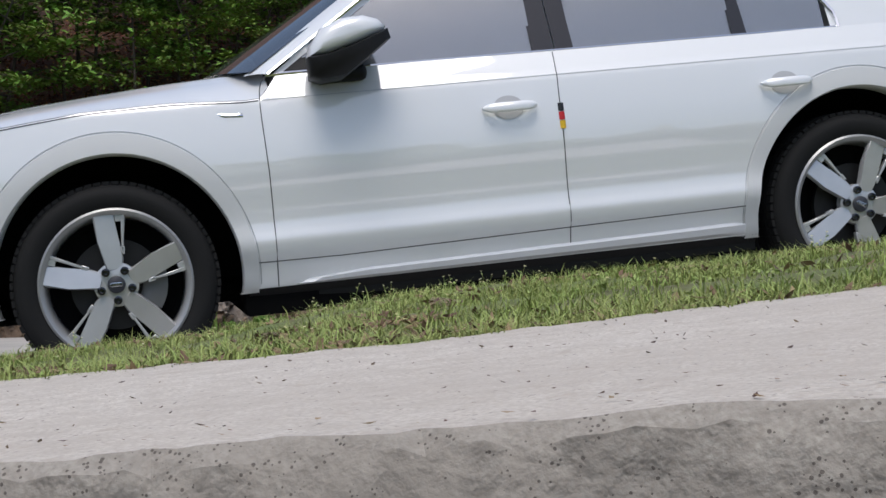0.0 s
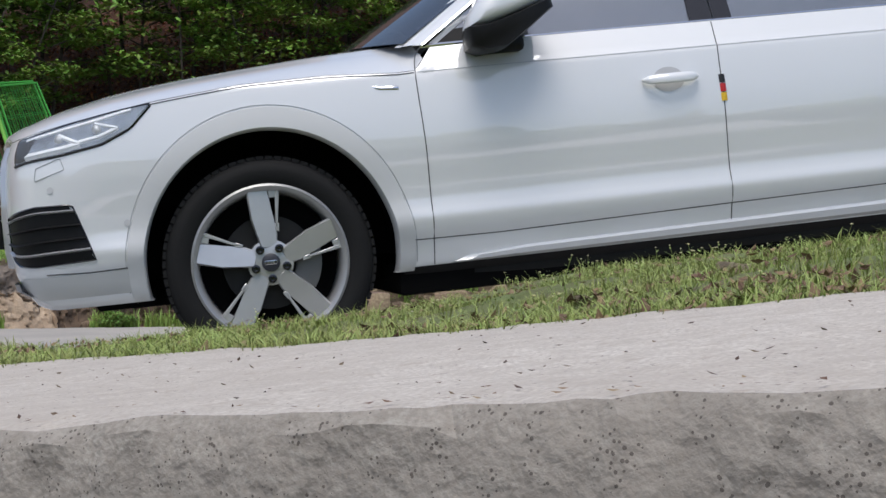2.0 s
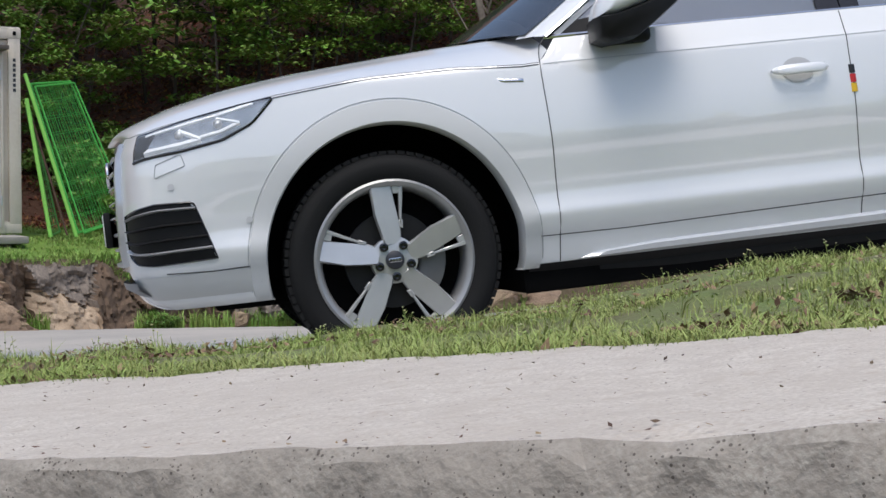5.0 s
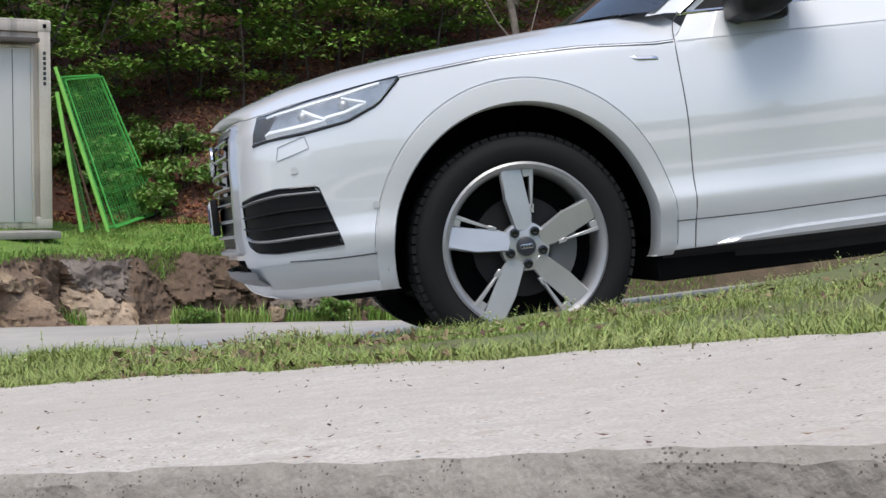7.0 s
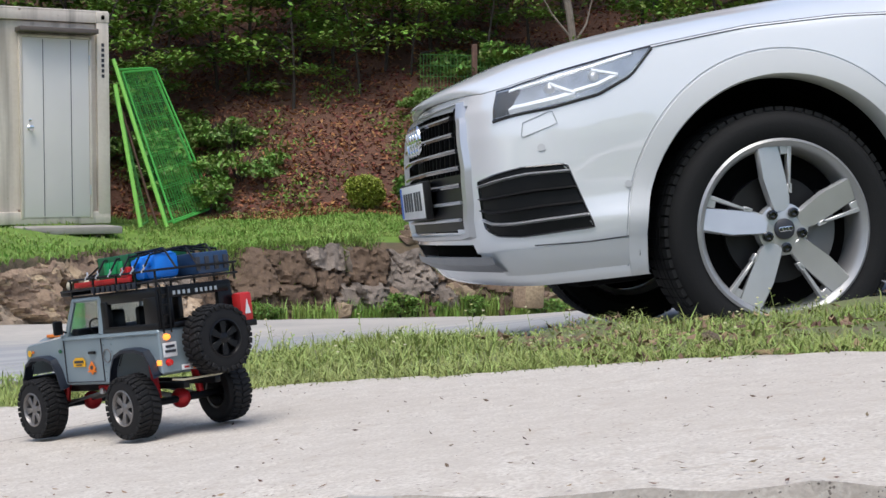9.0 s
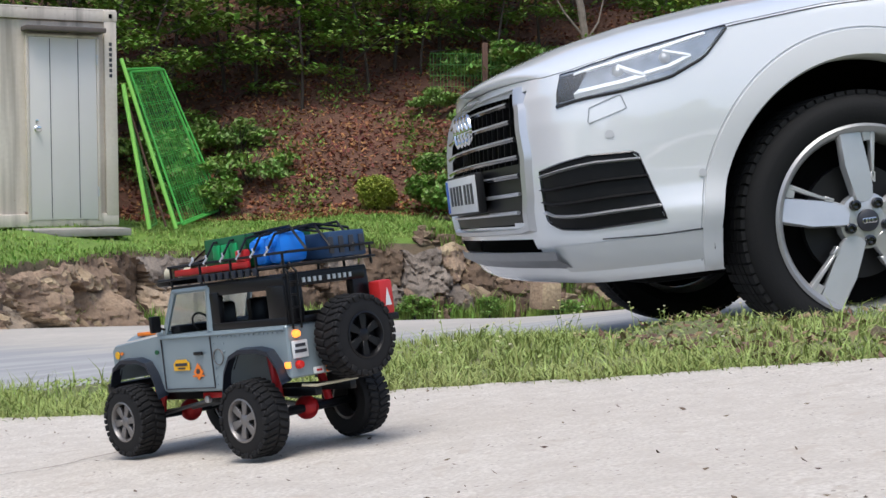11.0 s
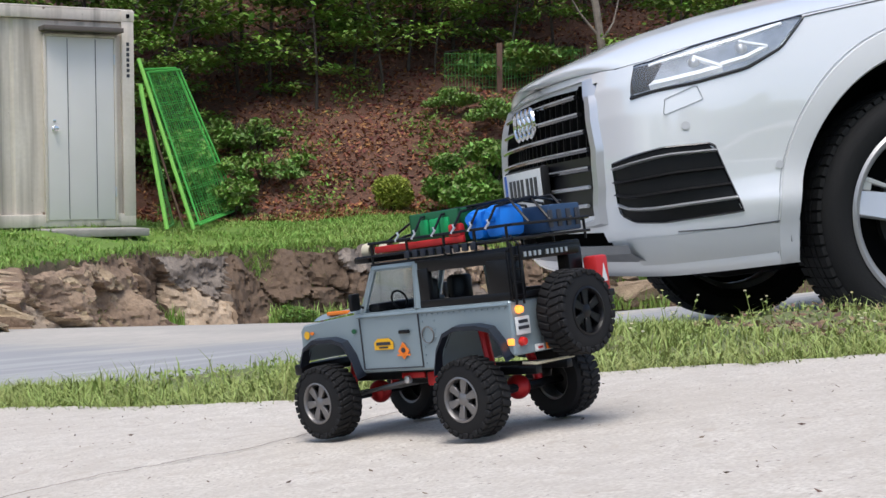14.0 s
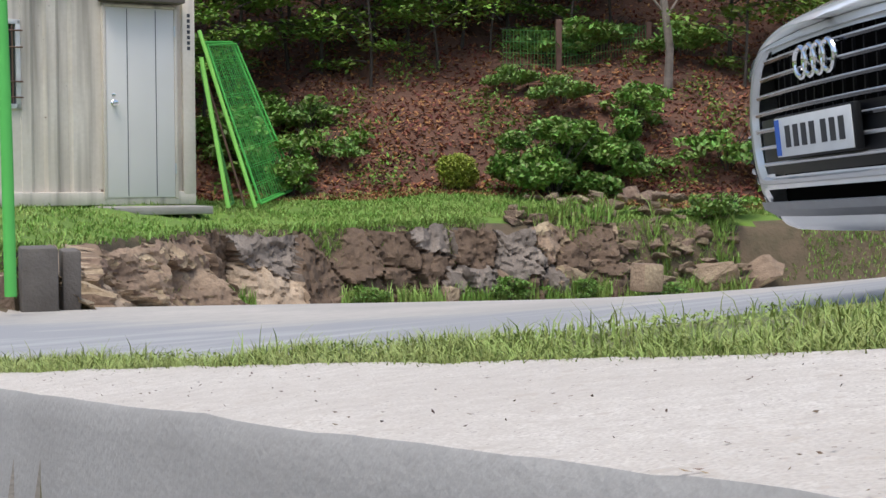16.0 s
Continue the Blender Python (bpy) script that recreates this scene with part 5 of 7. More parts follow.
def put_rock(p, s, label, group, name="rock"):
    ob = thing(name, label, "rock", Matrix.LocRotScale(p, Euler((rr.uniform(-0.4, 0.4), rr.uniform(-0.4, 0.4), rr.uniform(0, 6.28))), s), group=group, data=rr.choice(ROCKS))
    return ob


# the broken rock face that holds up the lawn: one mesh a stone, with deep joints
M_ROCKG = mat("grey_brown_rock", (0.33, 0.275, 0.22), 0.9, color2=(0.13, 0.105, 0.085), scale=3.5, amount=0.9, bump=1.0, bscale=22, fine=0.7)
M_ROCKP = mat("pale_tan_rock", (0.58, 0.46, 0.33), 0.9, color2=(0.30, 0.215, 0.14), scale=4.5, amount=0.9, bump=1.0, bscale=20, fine=0.7)
M_ROOT = mat("rooty_soil", (0.20, 0.135, 0.085), 0.95, color2=(0.09, 0.06, 0.04), scale=9, amount=0.9, bump=1.0, bscale=30, fine=0.8)
rock_bank = thing("rock_bank", "low bank of broken brown and tan rock holding up the lawn", "rock bank", kind="structure")
way = [Vector(p) for p in WALL[2:9]]
run = [0.0]
for a, b in zip(way, way[1:]):
    run.append(run[-1] + (b - a).length)
fr = random.Random(77)
us = np.arange(0.0, run[-1] - 0.1, 0.022)
hs = np.linspace(0.0, 0.66, 31)
seeds = []
u = 0.0
while u < run[-1]:
    wide = fr.uniform(0.38, 1.0) if u < 5 else fr.uniform(0.28, 0.6)
    n_ = 1 if wide > 0.75 else fr.choice((2, 2, 3))
    for k in range(n_):
        seeds.append((u + fr.uniform(0.15, 0.85) * wide, 0.66 * (k + fr.uniform(0.2, 0.8)) / n_, fr.uniform(-0.03, 0.17), fr.uniform(-0.6, 0.6), fr.uniform(-0.7, 0.3)))
    u += wide
sd = np.array(seeds)
owner, pts_ = {}, []
for i, u in enumerate(us):
    bx, by = np.interp(u, run, [p.x for p in way]), np.interp(u, run, [p.y for p in way])
    q = Vector((np.interp(u + 0.25, run, [p.x for p in way]) - np.interp(u - 0.25, run, [p.x for p in way]), np.interp(u + 0.25, run, [p.y for p in way]) - np.interp(u - 0.25, run, [p.y for p in way]))).normalized()
    out = Vector((q.y, -q.x))
    base_z = road_z(bx, by - 0.3) - 0.06
    top = -0.30 - base_z + 0.09 * fbm(1.1 * u, 2.0) + 0.05 * fbm(5.0 * u, 6.0)
    for j, h in enumerate(hs):
        wu, wh = u + 0.07 * fbm(4 * u, 4 * h, 3.0), h + 0.06 * fbm(4 * u, 4 * h, 8.0)
        du, dh = sd[:, 0] - wu, (sd[:, 1] - wh) * 1.25
        sl = 0.45 * du
        d = np.hypot(du, dh + 0.25 * sl)
        o = np.argsort(d)[:2]
        c = sd[o[0]]
        gap = min((d[o[1]] - d[o[0]]) / 0.035, 1.0)
        e = c[2] + c[3] * (wu - c[0]) + c[4] * (wh - c[1]) + 0.035 * fbm(7 * u, 7 * h, c[2] * 50) + 0.015 * fbm(22 * u, 22 * h, 1.0)
        crack = max(0.0, 0.10 - abs(fbm(3.2 * u + 2.0 * h, 5.5 * h, 11.0))) / 0.10
        e = e - 0.13 * (1 - gap) ** 1.5 - 0.05 * crack ** 2 + 0.014 * round(5 * fbm(2.2 * u, 5.0 * h, 20.0))
        back = 0.30 - 0.28 * h / 0.66
        owner[(i, j)] = int(o[0])
        pts_.append((bx + out.x * (back + e), by + out.y * (back + e), base_z + h / 0.66 * top))
cells = {}
nh = len(hs)
for i in range(len(us) - 1):
    for j in range(nh - 1):
        cells.setdefault(owner[(i, j)], []).append((i * nh + j, (i + 1) * nh + j, (i + 1) * nh + j + 1, i * nh + j + 1))
for c, fs in sorted(cells.items()):
    ids = sorted({k for f in fs for k in f})
    at_ = {k: n_ for n_, k in enumerate(ids)}
    late = ease(3.2, 6.5, sd[c][0])
    pick = min(max(0.5 + 0.9 * fbm(0.9 * sd[c][0], 0.5, 4.0) + fr.uniform(-0.3, 0.3), 0.0), 1.0)
    stone_mat = M_ROOT if pick < 0.04 + 0.30 * late else (M_ROCKG if pick < 0.36 + 0.2 * late else (M_ROCK if pick < 0.66 else M_ROCKP))
    st = new("stone", from_lists("stone", [pts_[k] for k in ids], [tuple(at_[k] for k in f) for f in fs], stone_mat, 32))
    st.parent = rock_bank
for x, y, z, q in ((1.0, 12.95, -0.22, 0.10), (-4.4, 7.5, -0.55, 0.3), (2.9, 12.7, -0.85, 0.2), (3.6, 12.8, -0.85, 0.22), (-0.1, 12.15, -1.0, 0.13), (-1.3, 11.95, -1.02, 0.10), (0.7, 12.4, -0.88, 0.16), (1.25, 12.5, -0.82, 0.16)):
    put_rock((x, y + 0.10, z - 0.03), (q * rr.uniform(1.8, 2.5), q * rr.uniform(1.1, 1.5), q * rr.uniform(1.2, 1.6)), "large jagged brown rock in the low bank", "rocks of the bank")
for _ in range(190):
    x, u = rr.uniform(0.75, 3.4), rr.random()
    y = lerp(WALL, x) - 0.5 + 1.0 * u
    z = -1.0 + 1.06 * u + 0.05 * rr.random()
    s = rr.uniform(0.04, 0.13)
    put_rock((x, y + 0.08, z - 0.05), (s * 1.4, s, s * 0.7), "loose grey-brown rubble stone heaped on the slope", "rubble stones", "rubble_stone")
for x, y, s in ((-0.72, -2.3, 0.035), (-0.95, -2.0, 0.05), (-1.25, -1.9, 0.03), (0.35, -2.6, 0.05), (0.15, -2.9, 0.03), (0.7, -2.4, 0.06), (1.0, -2.8, 0.04), (-0.3, -2.7, 0.03), (0.5, -3.3, 0.02), (-1.9, -1.45, 0.02), (-0.65, -2.48, 0.025), (-0.50, -2.58, 0.015), (0.04, -2.11, 0.025), (-0.25, -2.79, 0.018), (0.46, -1.58, 0.025), (0.38, -2.96, 0.020)):
    put_rock((x, y, ground_z(x, y) + 0.1 * s), (s * 1.0, s * 0.7, s * 0.35), "small stone lying in the verge grass", "verge stones", "stone")


# ---- trees and shrubs ----
def leaves(blobs, count, size, r, droop=0.35):
    vs, fs = [], []
    for c, rad, share in blobs:
        for _ in range(int(count * share)):
            d = Vector((r.gauss(0, 1), r.gauss(0, 1), r.gauss(0, 1))).normalized() * r.random() ** 0.45
            p = Vector(c) + Vector((d.x * rad[0], d.y * rad[1], d.z * rad[2]))
            m = Euler((r.gauss(0, droop), r.gauss(0, droop), r.uniform(0, 6.28))).to_matrix()
            s = size * r.uniform(0.55, 1.35)
            k = len(vs)
            for q in ((-0.7, 0, 0), (0, -0.42, 0.05), (0.9, 0, -0.12), (0, 0.42, 0.05)):
                w = p + m @ Vector(q) * s
                vs.append((w.x, w.y, w.z))
            fs.append((k, k + 1, k + 2, k + 3))
    return vs, fs


def tree(seed, height, label, mtl, bark, lean=0.15, sprays=16, count=150, size=0.06, m=None, low=0.22):
    r = random.Random(seed)
    ob = thing("tree", label, "tree", m, group="hillside trees")
    bm = bmesh.new()
    pts = [Vector((lean * height * t * t + 0.05 * math.sin(4 * t + seed), 0.1 * math.sin(3 * t + seed), height * t - 0.3)) for t in [i / 9 for i in range(10)]]
    tube(bm, pts, [0.026 * height / 4 * (1 - 0.8 * i / 9) + 0.006 for i in range(10)], 8)
    part("trunk", bm, bark, ob)
    blobs = []
    for k in range(sprays):
        t = low + (0.98 - low) * (k + r.random() * 0.6) / sprays
        p = pts[0].lerp(pts[-1], t)
        a = r.uniform(0, 6.283)
        ln = height * 0.33 * (1.15 - 0.6 * t) * r.uniform(0.6, 1.2)
        e = p + Vector((math.cos(a) * ln, math.sin(a) * ln, ln * r.uniform(-0.1, 0.45)))
        bm = bmesh.new()
        tube(bm, [p, p.lerp(e, 0.5) + Vector((0, 0, 0.08 * ln)), e], [0.016, 0.010, 0.004], 5)
        part("limb", bm, bark, ob)
        for q, rad in ((0.55, 0.5), (1.0, 0.42)):
            c = p.lerp(e, q)
            blobs.append((c, (ln * rad, ln * rad, ln * 0.13), 1.0))
    vs, fs = leaves(blobs, count, size, r)
    crown = new("crown", from_lists("crown", vs, fs, mtl))
    crown.parent = ob
    return ob


def shrub(seed, rad, label, mtl, count, size, m, name="shrub", ball=False):
    r = random.Random(seed)
    ob = thing(name, label, "shrub", m)
    bm = bmesh.new()
    for _ in range(9):
        if _:
            bm = bmesh.new()
        a, t = r.uniform(0, 6.283), r.uniform(0.2, 0.8)
        tube(bm, [(0, 0, -0.12), (0.4 * t * rad[0] * math.cos(a), 0.4 * t * rad[1] * math.sin(a), rad[2] * 0.7), (t * rad[0] * math.cos(a), t * rad[1] * math.sin(a), rad[2] * 1.4)], [0.012, 0.008, 0.003], 5)
        part("stem", bm, M_BARK, ob)
    if ball:
        blobs = [((0, 0, rad[2]), rad, 1.0)] + [((rad[0] * 0.5 * math.cos(a), rad[1] * 0.5 * math.sin(a), rad[2] * r.uniform(0.7, 1.4)), tuple(0.62 * q for q in rad), 0.35) for a in np.linspace(0, 6.28, 9)]
    else:
        blobs = []
        for _ in range(22):
            a, t = r.uniform(0, 6.283), r.random() ** 0.5
            blobs.append(((t * rad[0] * math.cos(a), t * rad[1] * math.sin(a), rad[2] * (0.25 + 1.6 * r.random() * (1.1 - 0.6 * t))), (rad[0] * 0.34, rad[1] * 0.34, rad[2] * 0.22), 0.12))
    vs, fs = leaves(blobs, count, size, r, 0.6)
    c = new("foliage", from_lists("foliage", vs, fs, mtl))
    c.parent = ob
    return ob


def on_hill(x, y, rz=0.0, s=1.0):
    return Matrix.LocRotScale((x, y, ground_z(x, y)), Euler((0, 0, rz)), (s, s, s))


tr_ = random.Random(5)
KINDS = [
    tree(1, 4.2, "young broadleaf tree with fresh green leaves on the hillside", M_LEAF, M_BARK, 0.10, 18, 100, 0.07, on_hill(-0.9, 18.9, 0.4), low=0.25),
    tree(2, 3.6, "slender broadleaf sapling with layered bright green leaves", M_LEAF, M_BARK, -0.12, 15, 95, 0.066, on_hill(1.4, 19.4, 2.0), low=0.25),
    tree(3, 5.0, "dark green broadleaf tree standing deep on the hillside", M_LEAFD, M_BARK, 0.06, 20, 100, 0.08, on_hill(-2.5, 19.8, 1.0), low=0.3),
    tree(4, 3.0, "low spreading sapling with light green leaves", M_LEAF, M_BARK, 0.2, 13, 95, 0.06, on_hill(-3.2, 17.8, 3.0)),
]
SPOTS = [(-5.6, 18.0, 0), (-4.4, 18.6, 1), (-2.0, 18.6, 1), (0.3, 19.2, 0), (2.2, 19.6, 0), (3.6, 19.2, 1), (5.2, 18.2, 0), (6.6, 18.8, 3), (-6.9, 19.0, 2), (-0.2, 19.6, 2), (1.6, 20.6, 2), (4.4, 20.8, 2), (-4.0, 20.6, 2), (-1.4, 21.0, 2), (0.8, 22.0, 2), (3.0, 22.3, 2), (-3.0, 22.5, 2), (-5.4, 22.0, 2), (6.4, 21.8, 2), (5.5, 23.5, 2), (-0.6, 23.6, 2), (2.0, 24.3, 2), (-2.2, 24.6, 2), (-4.6, 24.8, 2), (4.2, 24.8, 2), (7.8, 23.0, 2), (9.0, 20.0, 0), (10.0, 23.0, 2), (-8.2, 21.5, 2), (7.4, 17.4, 0), (8.6, 17.8, 1), (2.9, 18.6, 3), (-3.4, 17.0, 3), (-2.4, 18.0, 3), (-0.3, 18.2, 3), (0.6, 18.4, 3), (1.9, 18.9, 3), (-4.6, 17.6, 3), (-1.5, 19.4, 1), (0.9, 20.2, 1), (-3.6, 19.0, 0), (2.6, 20.5, 0), (-5.2, 19.4, 3), (-6.0, 17.2, 0), (4.9, 16.9, 3), (6.0, 17.2, 1)]
for x, y, k in SPOTS:
    copy_thing(KINDS[k], on_hill(x + tr_.uniform(-0.2, 0.2), y, tr_.uniform(0, 6.28), tr_.uniform(0.85, 1.2)))
pale = thing("tree", "thin pale leafless trunk leaning on the hillside", "tree", on_hill(3.75, 16.9))
bm = bmesh.new()
tube(bm, [(0.05, 0, -0.3), (0.08, 0, 0.6), (-0.05, 0, 1.5), (-0.25, 0, 2.4), (-0.5, 0, 3.6)], [0.07, 0.06, 0.055, 0.05, 0.03], 8)
part("trunk", bm, M_BARKP, pale)
for k in range(7):
    a, z = tr_.uniform(0, 6.28), tr_.uniform(0.5, 2.2)
    bm = bmesh.new()
    tube(bm, [(0, 0, z), (0.3 * math.cos(a), 0.3 * math.sin(a), z + 0.35), (0.65 * math.cos(a + 0.3), 0.6 * math.sin(a), z + 0.9)], [0.02, 0.014, 0.005], 5)
    part("limb", bm, M_BARKP, pale)

shrub(11, (0.72, 0.55, 0.60), "dense green leafy shrub above the rubble", M_LEAFM, 5200, 0.05, on_hill(1.62, 14.75))
shrub(12, (0.5, 0.45, 0.50), "dense green leafy shrub above the rubble", M_LEAFM, 3600, 0.05, on_hill(2.35, 15.2))
shrub(13, (0.25, 0.25, 0.24), "small round clipped yellow-green bush on the lawn", M_BUSH, 3400, 0.024, on_hill(0.47, 15.0), "round_bush", True)
base = shrub(14, (0.62, 0.5, 0.30), "green undergrowth shrub on the hillside", M_LEAFM, 620, 0.052, on_hill(-1.1, 16.3))
base2 = shrub(15, (0.5, 0.45, 0.36), "green undergrowth shrub on the hillside", M_LEAFM, 700, 0.055, on_hill(-1.75, 16.0))
for x, y, s, k in ((-1.55, 15.6, 0.8, 1), (-1.2, 17.2, 0.9, 0), (-2.2, 16.8, 1.2, 1), (2.2, 16.6, 0.9, 0), (3.1, 15.9, 1.0, 1), (4.0, 15.0, 1.2, 0), (4.9, 14.6, 1.3, 1), (3.3, 18.6, 1.2, 0), (5.8, 16.2, 1.3, 0), (3.4, 13.5, 0.8, 0), (-3.6, 16.6, 1.1, 1), (-4.8, 17.0, 1.2, 0), (6.5, 15.0, 1.2, 1), (2.5, 18.6, 1.1, 0), (4.4, 18.0, 1.2, 0)):
    copy_thing((base, base2)[k], on_hill(x, y, tr_.uniform(0, 6.28), s))
for x, y, s, k in ((-1.0, 12.0, 0.4, 0), (0.9, 12.5, 0.45, 0), (0.55, 12.2, 0.4, 1), (-2.55, 11.3, 0.3, 0), (2.2, 12.2, 0.45, 0), (-3.55, 9.9, 0.3, 0), (1.4, 12.25, 0.35, 1)):
    copy_thing((base, base2)[k], Matrix.LocRotScale((x, y, road_z(x, y) + 0.03), Euler((0, 0, tr_.uniform(0, 6))), (s, s, s)))

# wire fence on the slope
fence = thing("wire_fence", "green welded wire fence on rusty posts in the undergrowth", "fence", Matrix.Translation((2.5, 18.0, 1.2)))
def fence_run(a, b, h, nv):
    a, b = Vector(a), Vector(b)
    bm = bmesh.new()
    for k in range(nv + 1):
        p = a.lerp(b, k / nv)
        tube(bm, [p, p + Vector((0, 0, h))], 0.0035, 4, caps=False)
    for k in range(8):
        z = Vector((0, 0, h * k / 7))
        tube(bm, [a + z, b + z], 0.0045, 4, caps=False)
    tagged(part("wire_mesh", bm, M_WIRE, fence), "green wire mesh", kind="stuff")
fence_run((-0.85, -0.1, 0.0), (0, 0, 0.0), 1.15, 16)
fence_run((0, 0, 0.0), (1.5, 0.45, 0.22), 1.08, 30)
for p, h in (((0, 0, -0.3), 1.62), ((1.5, 0.45, -0.1), 1.45)):
    bm = bmesh.new()
    box(bm, (p[0] - 0.04, p[1] - 0.04, p[2]), (p[0] + 0.04, p[1] + 0.04, p[2] + h), 0.006)
    part("post", bm, M_RUST, fence)

for x, y, s_, k in ((-1.5, 17.5, 1.0, 0), (1.7, 17.5, 0.8, 0), (-2.6, 17.2, 1.0, 0), (2.0, 15.7, 0.6, 0), (2.9, 15.0, 0.8, 0)):
    copy_thing((base, base2)[k], on_hill(x, y, tr_.uniform(0, 6.28), s_))

# ---- the radio-controlled toy truck ----
WB, TR = 0.203, 0.0372
head = radians(126)
up_ = Vector((-0.106, 0.0723, 1)).normalized()
fw = Vector((math.cos(head), math.sin(head), 0))
fw = (fw - up_ * fw.dot(up_)).normalized()
lf = up_.cross(fw)
tx, ty = -1.785, -2.318
TM = Matrix(((fw.x, lf.x, up_.x, tx), (fw.y, lf.y, up_.y, ty), (fw.z, lf.z, up_.z, slab_z(tx, ty) + 0.003), (0, 0, 0, 1))) @ Matrix.Scale(0.95, 4)
truck = thing("toy_truck", "grey-blue radio-controlled off-road toy truck with a loaded roof rack", "toy truck", TM)
M_TPAINT = mat("grey_blue_paint", (0.27, 0.335, 0.365), 0.38, 0.3, color2=(0.24, 0.30, 0.33), scale=20, amount=0.5, bump=0.03, bscale=900)
M_NAVY = mat("dark_blue_plastic", (0.008, 0.012, 0.022), 0.4, amount=0.0)
M_TBLACK = mat("black_toy_plastic", (0.005, 0.005, 0.006), 0.34, amount=0.0, spec=0.3)
M_RED = mat("red_anodised", (0.45, 0.012, 0.015), 0.35, 0.3, amount=0.0)
M_REDP = mat("red_plastic", (0.50, 0.02, 0.02), 0.45, amount=0.0)
M_GUN = mat("gunmetal", (0.22, 0.21, 0.205), 0.4, 0.7, amount=0.0)
M_YEL = mat("yellow_sticker", (0.75, 0.40, 0.01), 0.45, amount=0.0)
M_ORG = mat("orange_sticker", (0.80, 0.20, 0.015), 0.45, amount=0.0)
M_AMBER = setin(mat("amber_lamp", (0.85, 0.25, 0.02), 0.25, amount=0.0), Emission_Color=(1, 0.3, 0.05, 1), Emission_Strength=1.2)
M_REDL = mat("red_lamp", (0.6, 0.02, 0.015), 0.2, amount=0.0)
M_GRN = mat("green_crate", (0.006, 0.10, 0.035), 0.45, amount=0.0)
M_GRN2 = mat("green_cans", (0.01, 0.32, 0.10), 0.4, amount=0.0)
M_BLU = mat("blue_canister", (0.01, 0.20, 0.75), 0.4, amount=0.0)
M_BLU2 = mat("dark_blue_box", (0.02, 0.05, 0.11), 0.45, amount=0.0)
M_WOOD = mat("light_wood", (0.38, 0.22, 0.11), 0.7, color2=(0.26, 0.14, 0.07), scale=60, amount=0.7)
M_TTYRE = mat("toy_tyre", (0.007, 0.007, 0.008), 0.7, color2=(0.014, 0.0135, 0.013), scale=60, amount=0.5, spec=0.3)
M_TGLASS = setin(mat("clear_window", (0.9, 0.93, 0.95), 0.03, amount=0.0), Transmission_Weight=0.95, IOR=1.3)
M_CREAM = mat("cream_plastic", (0.55, 0.50, 0.36), 0.5, amount=0.0)
HW = 0.056

# lower body with its wheel cut-outs
poly = [(0.1435, 0.078), (0.1435, 0.110), (0.138, 0.1155), (0.050, 0.1225), (-0.154, 0.1225), (-0.154, 0.072), (-0.149, 0.073), (-0.143, 0.088), (-0.132, 0.1), (-0.116, 0.1035), (-0.088, 0.1035), (-0.074, 0.098), (-0.064, 0.084), (-0.058, 0.0635), (0.053, 0.0635), (0.060, 0.082), (0.071, 0.096), (0.086, 0.1005), (0.116, 0.1005), (0.130, 0.093), (0.138, 0.078)]
bm = bmesh.new()
slab_of(bm, poly, 2 * HW, Matrix.Translation((0, -HW, 0)), 0.0018)
tbody = part("body", bm, M_TPAINT, truck, "grey-blue painted body tub", 30)
bm = bmesh.new()
box(bm, (0.052, -HW - 0.0006, 0.1215), (0.056, HW + 0.0006, 0.1255), 0.001)
rows = [[(x, y, 0.118 + 0.006 * ease(0.142, 0.06, x) + 0.007 * (1 - (y / 0.04) ** 4)) for y in np.linspace(-0.04, 0.04, 13)] for x in np.linspace(0.058, 0.139, 12)]
grid(bm, rows)
part("bonnet", bm, M_TPAINT, truck, "raised bonnet")
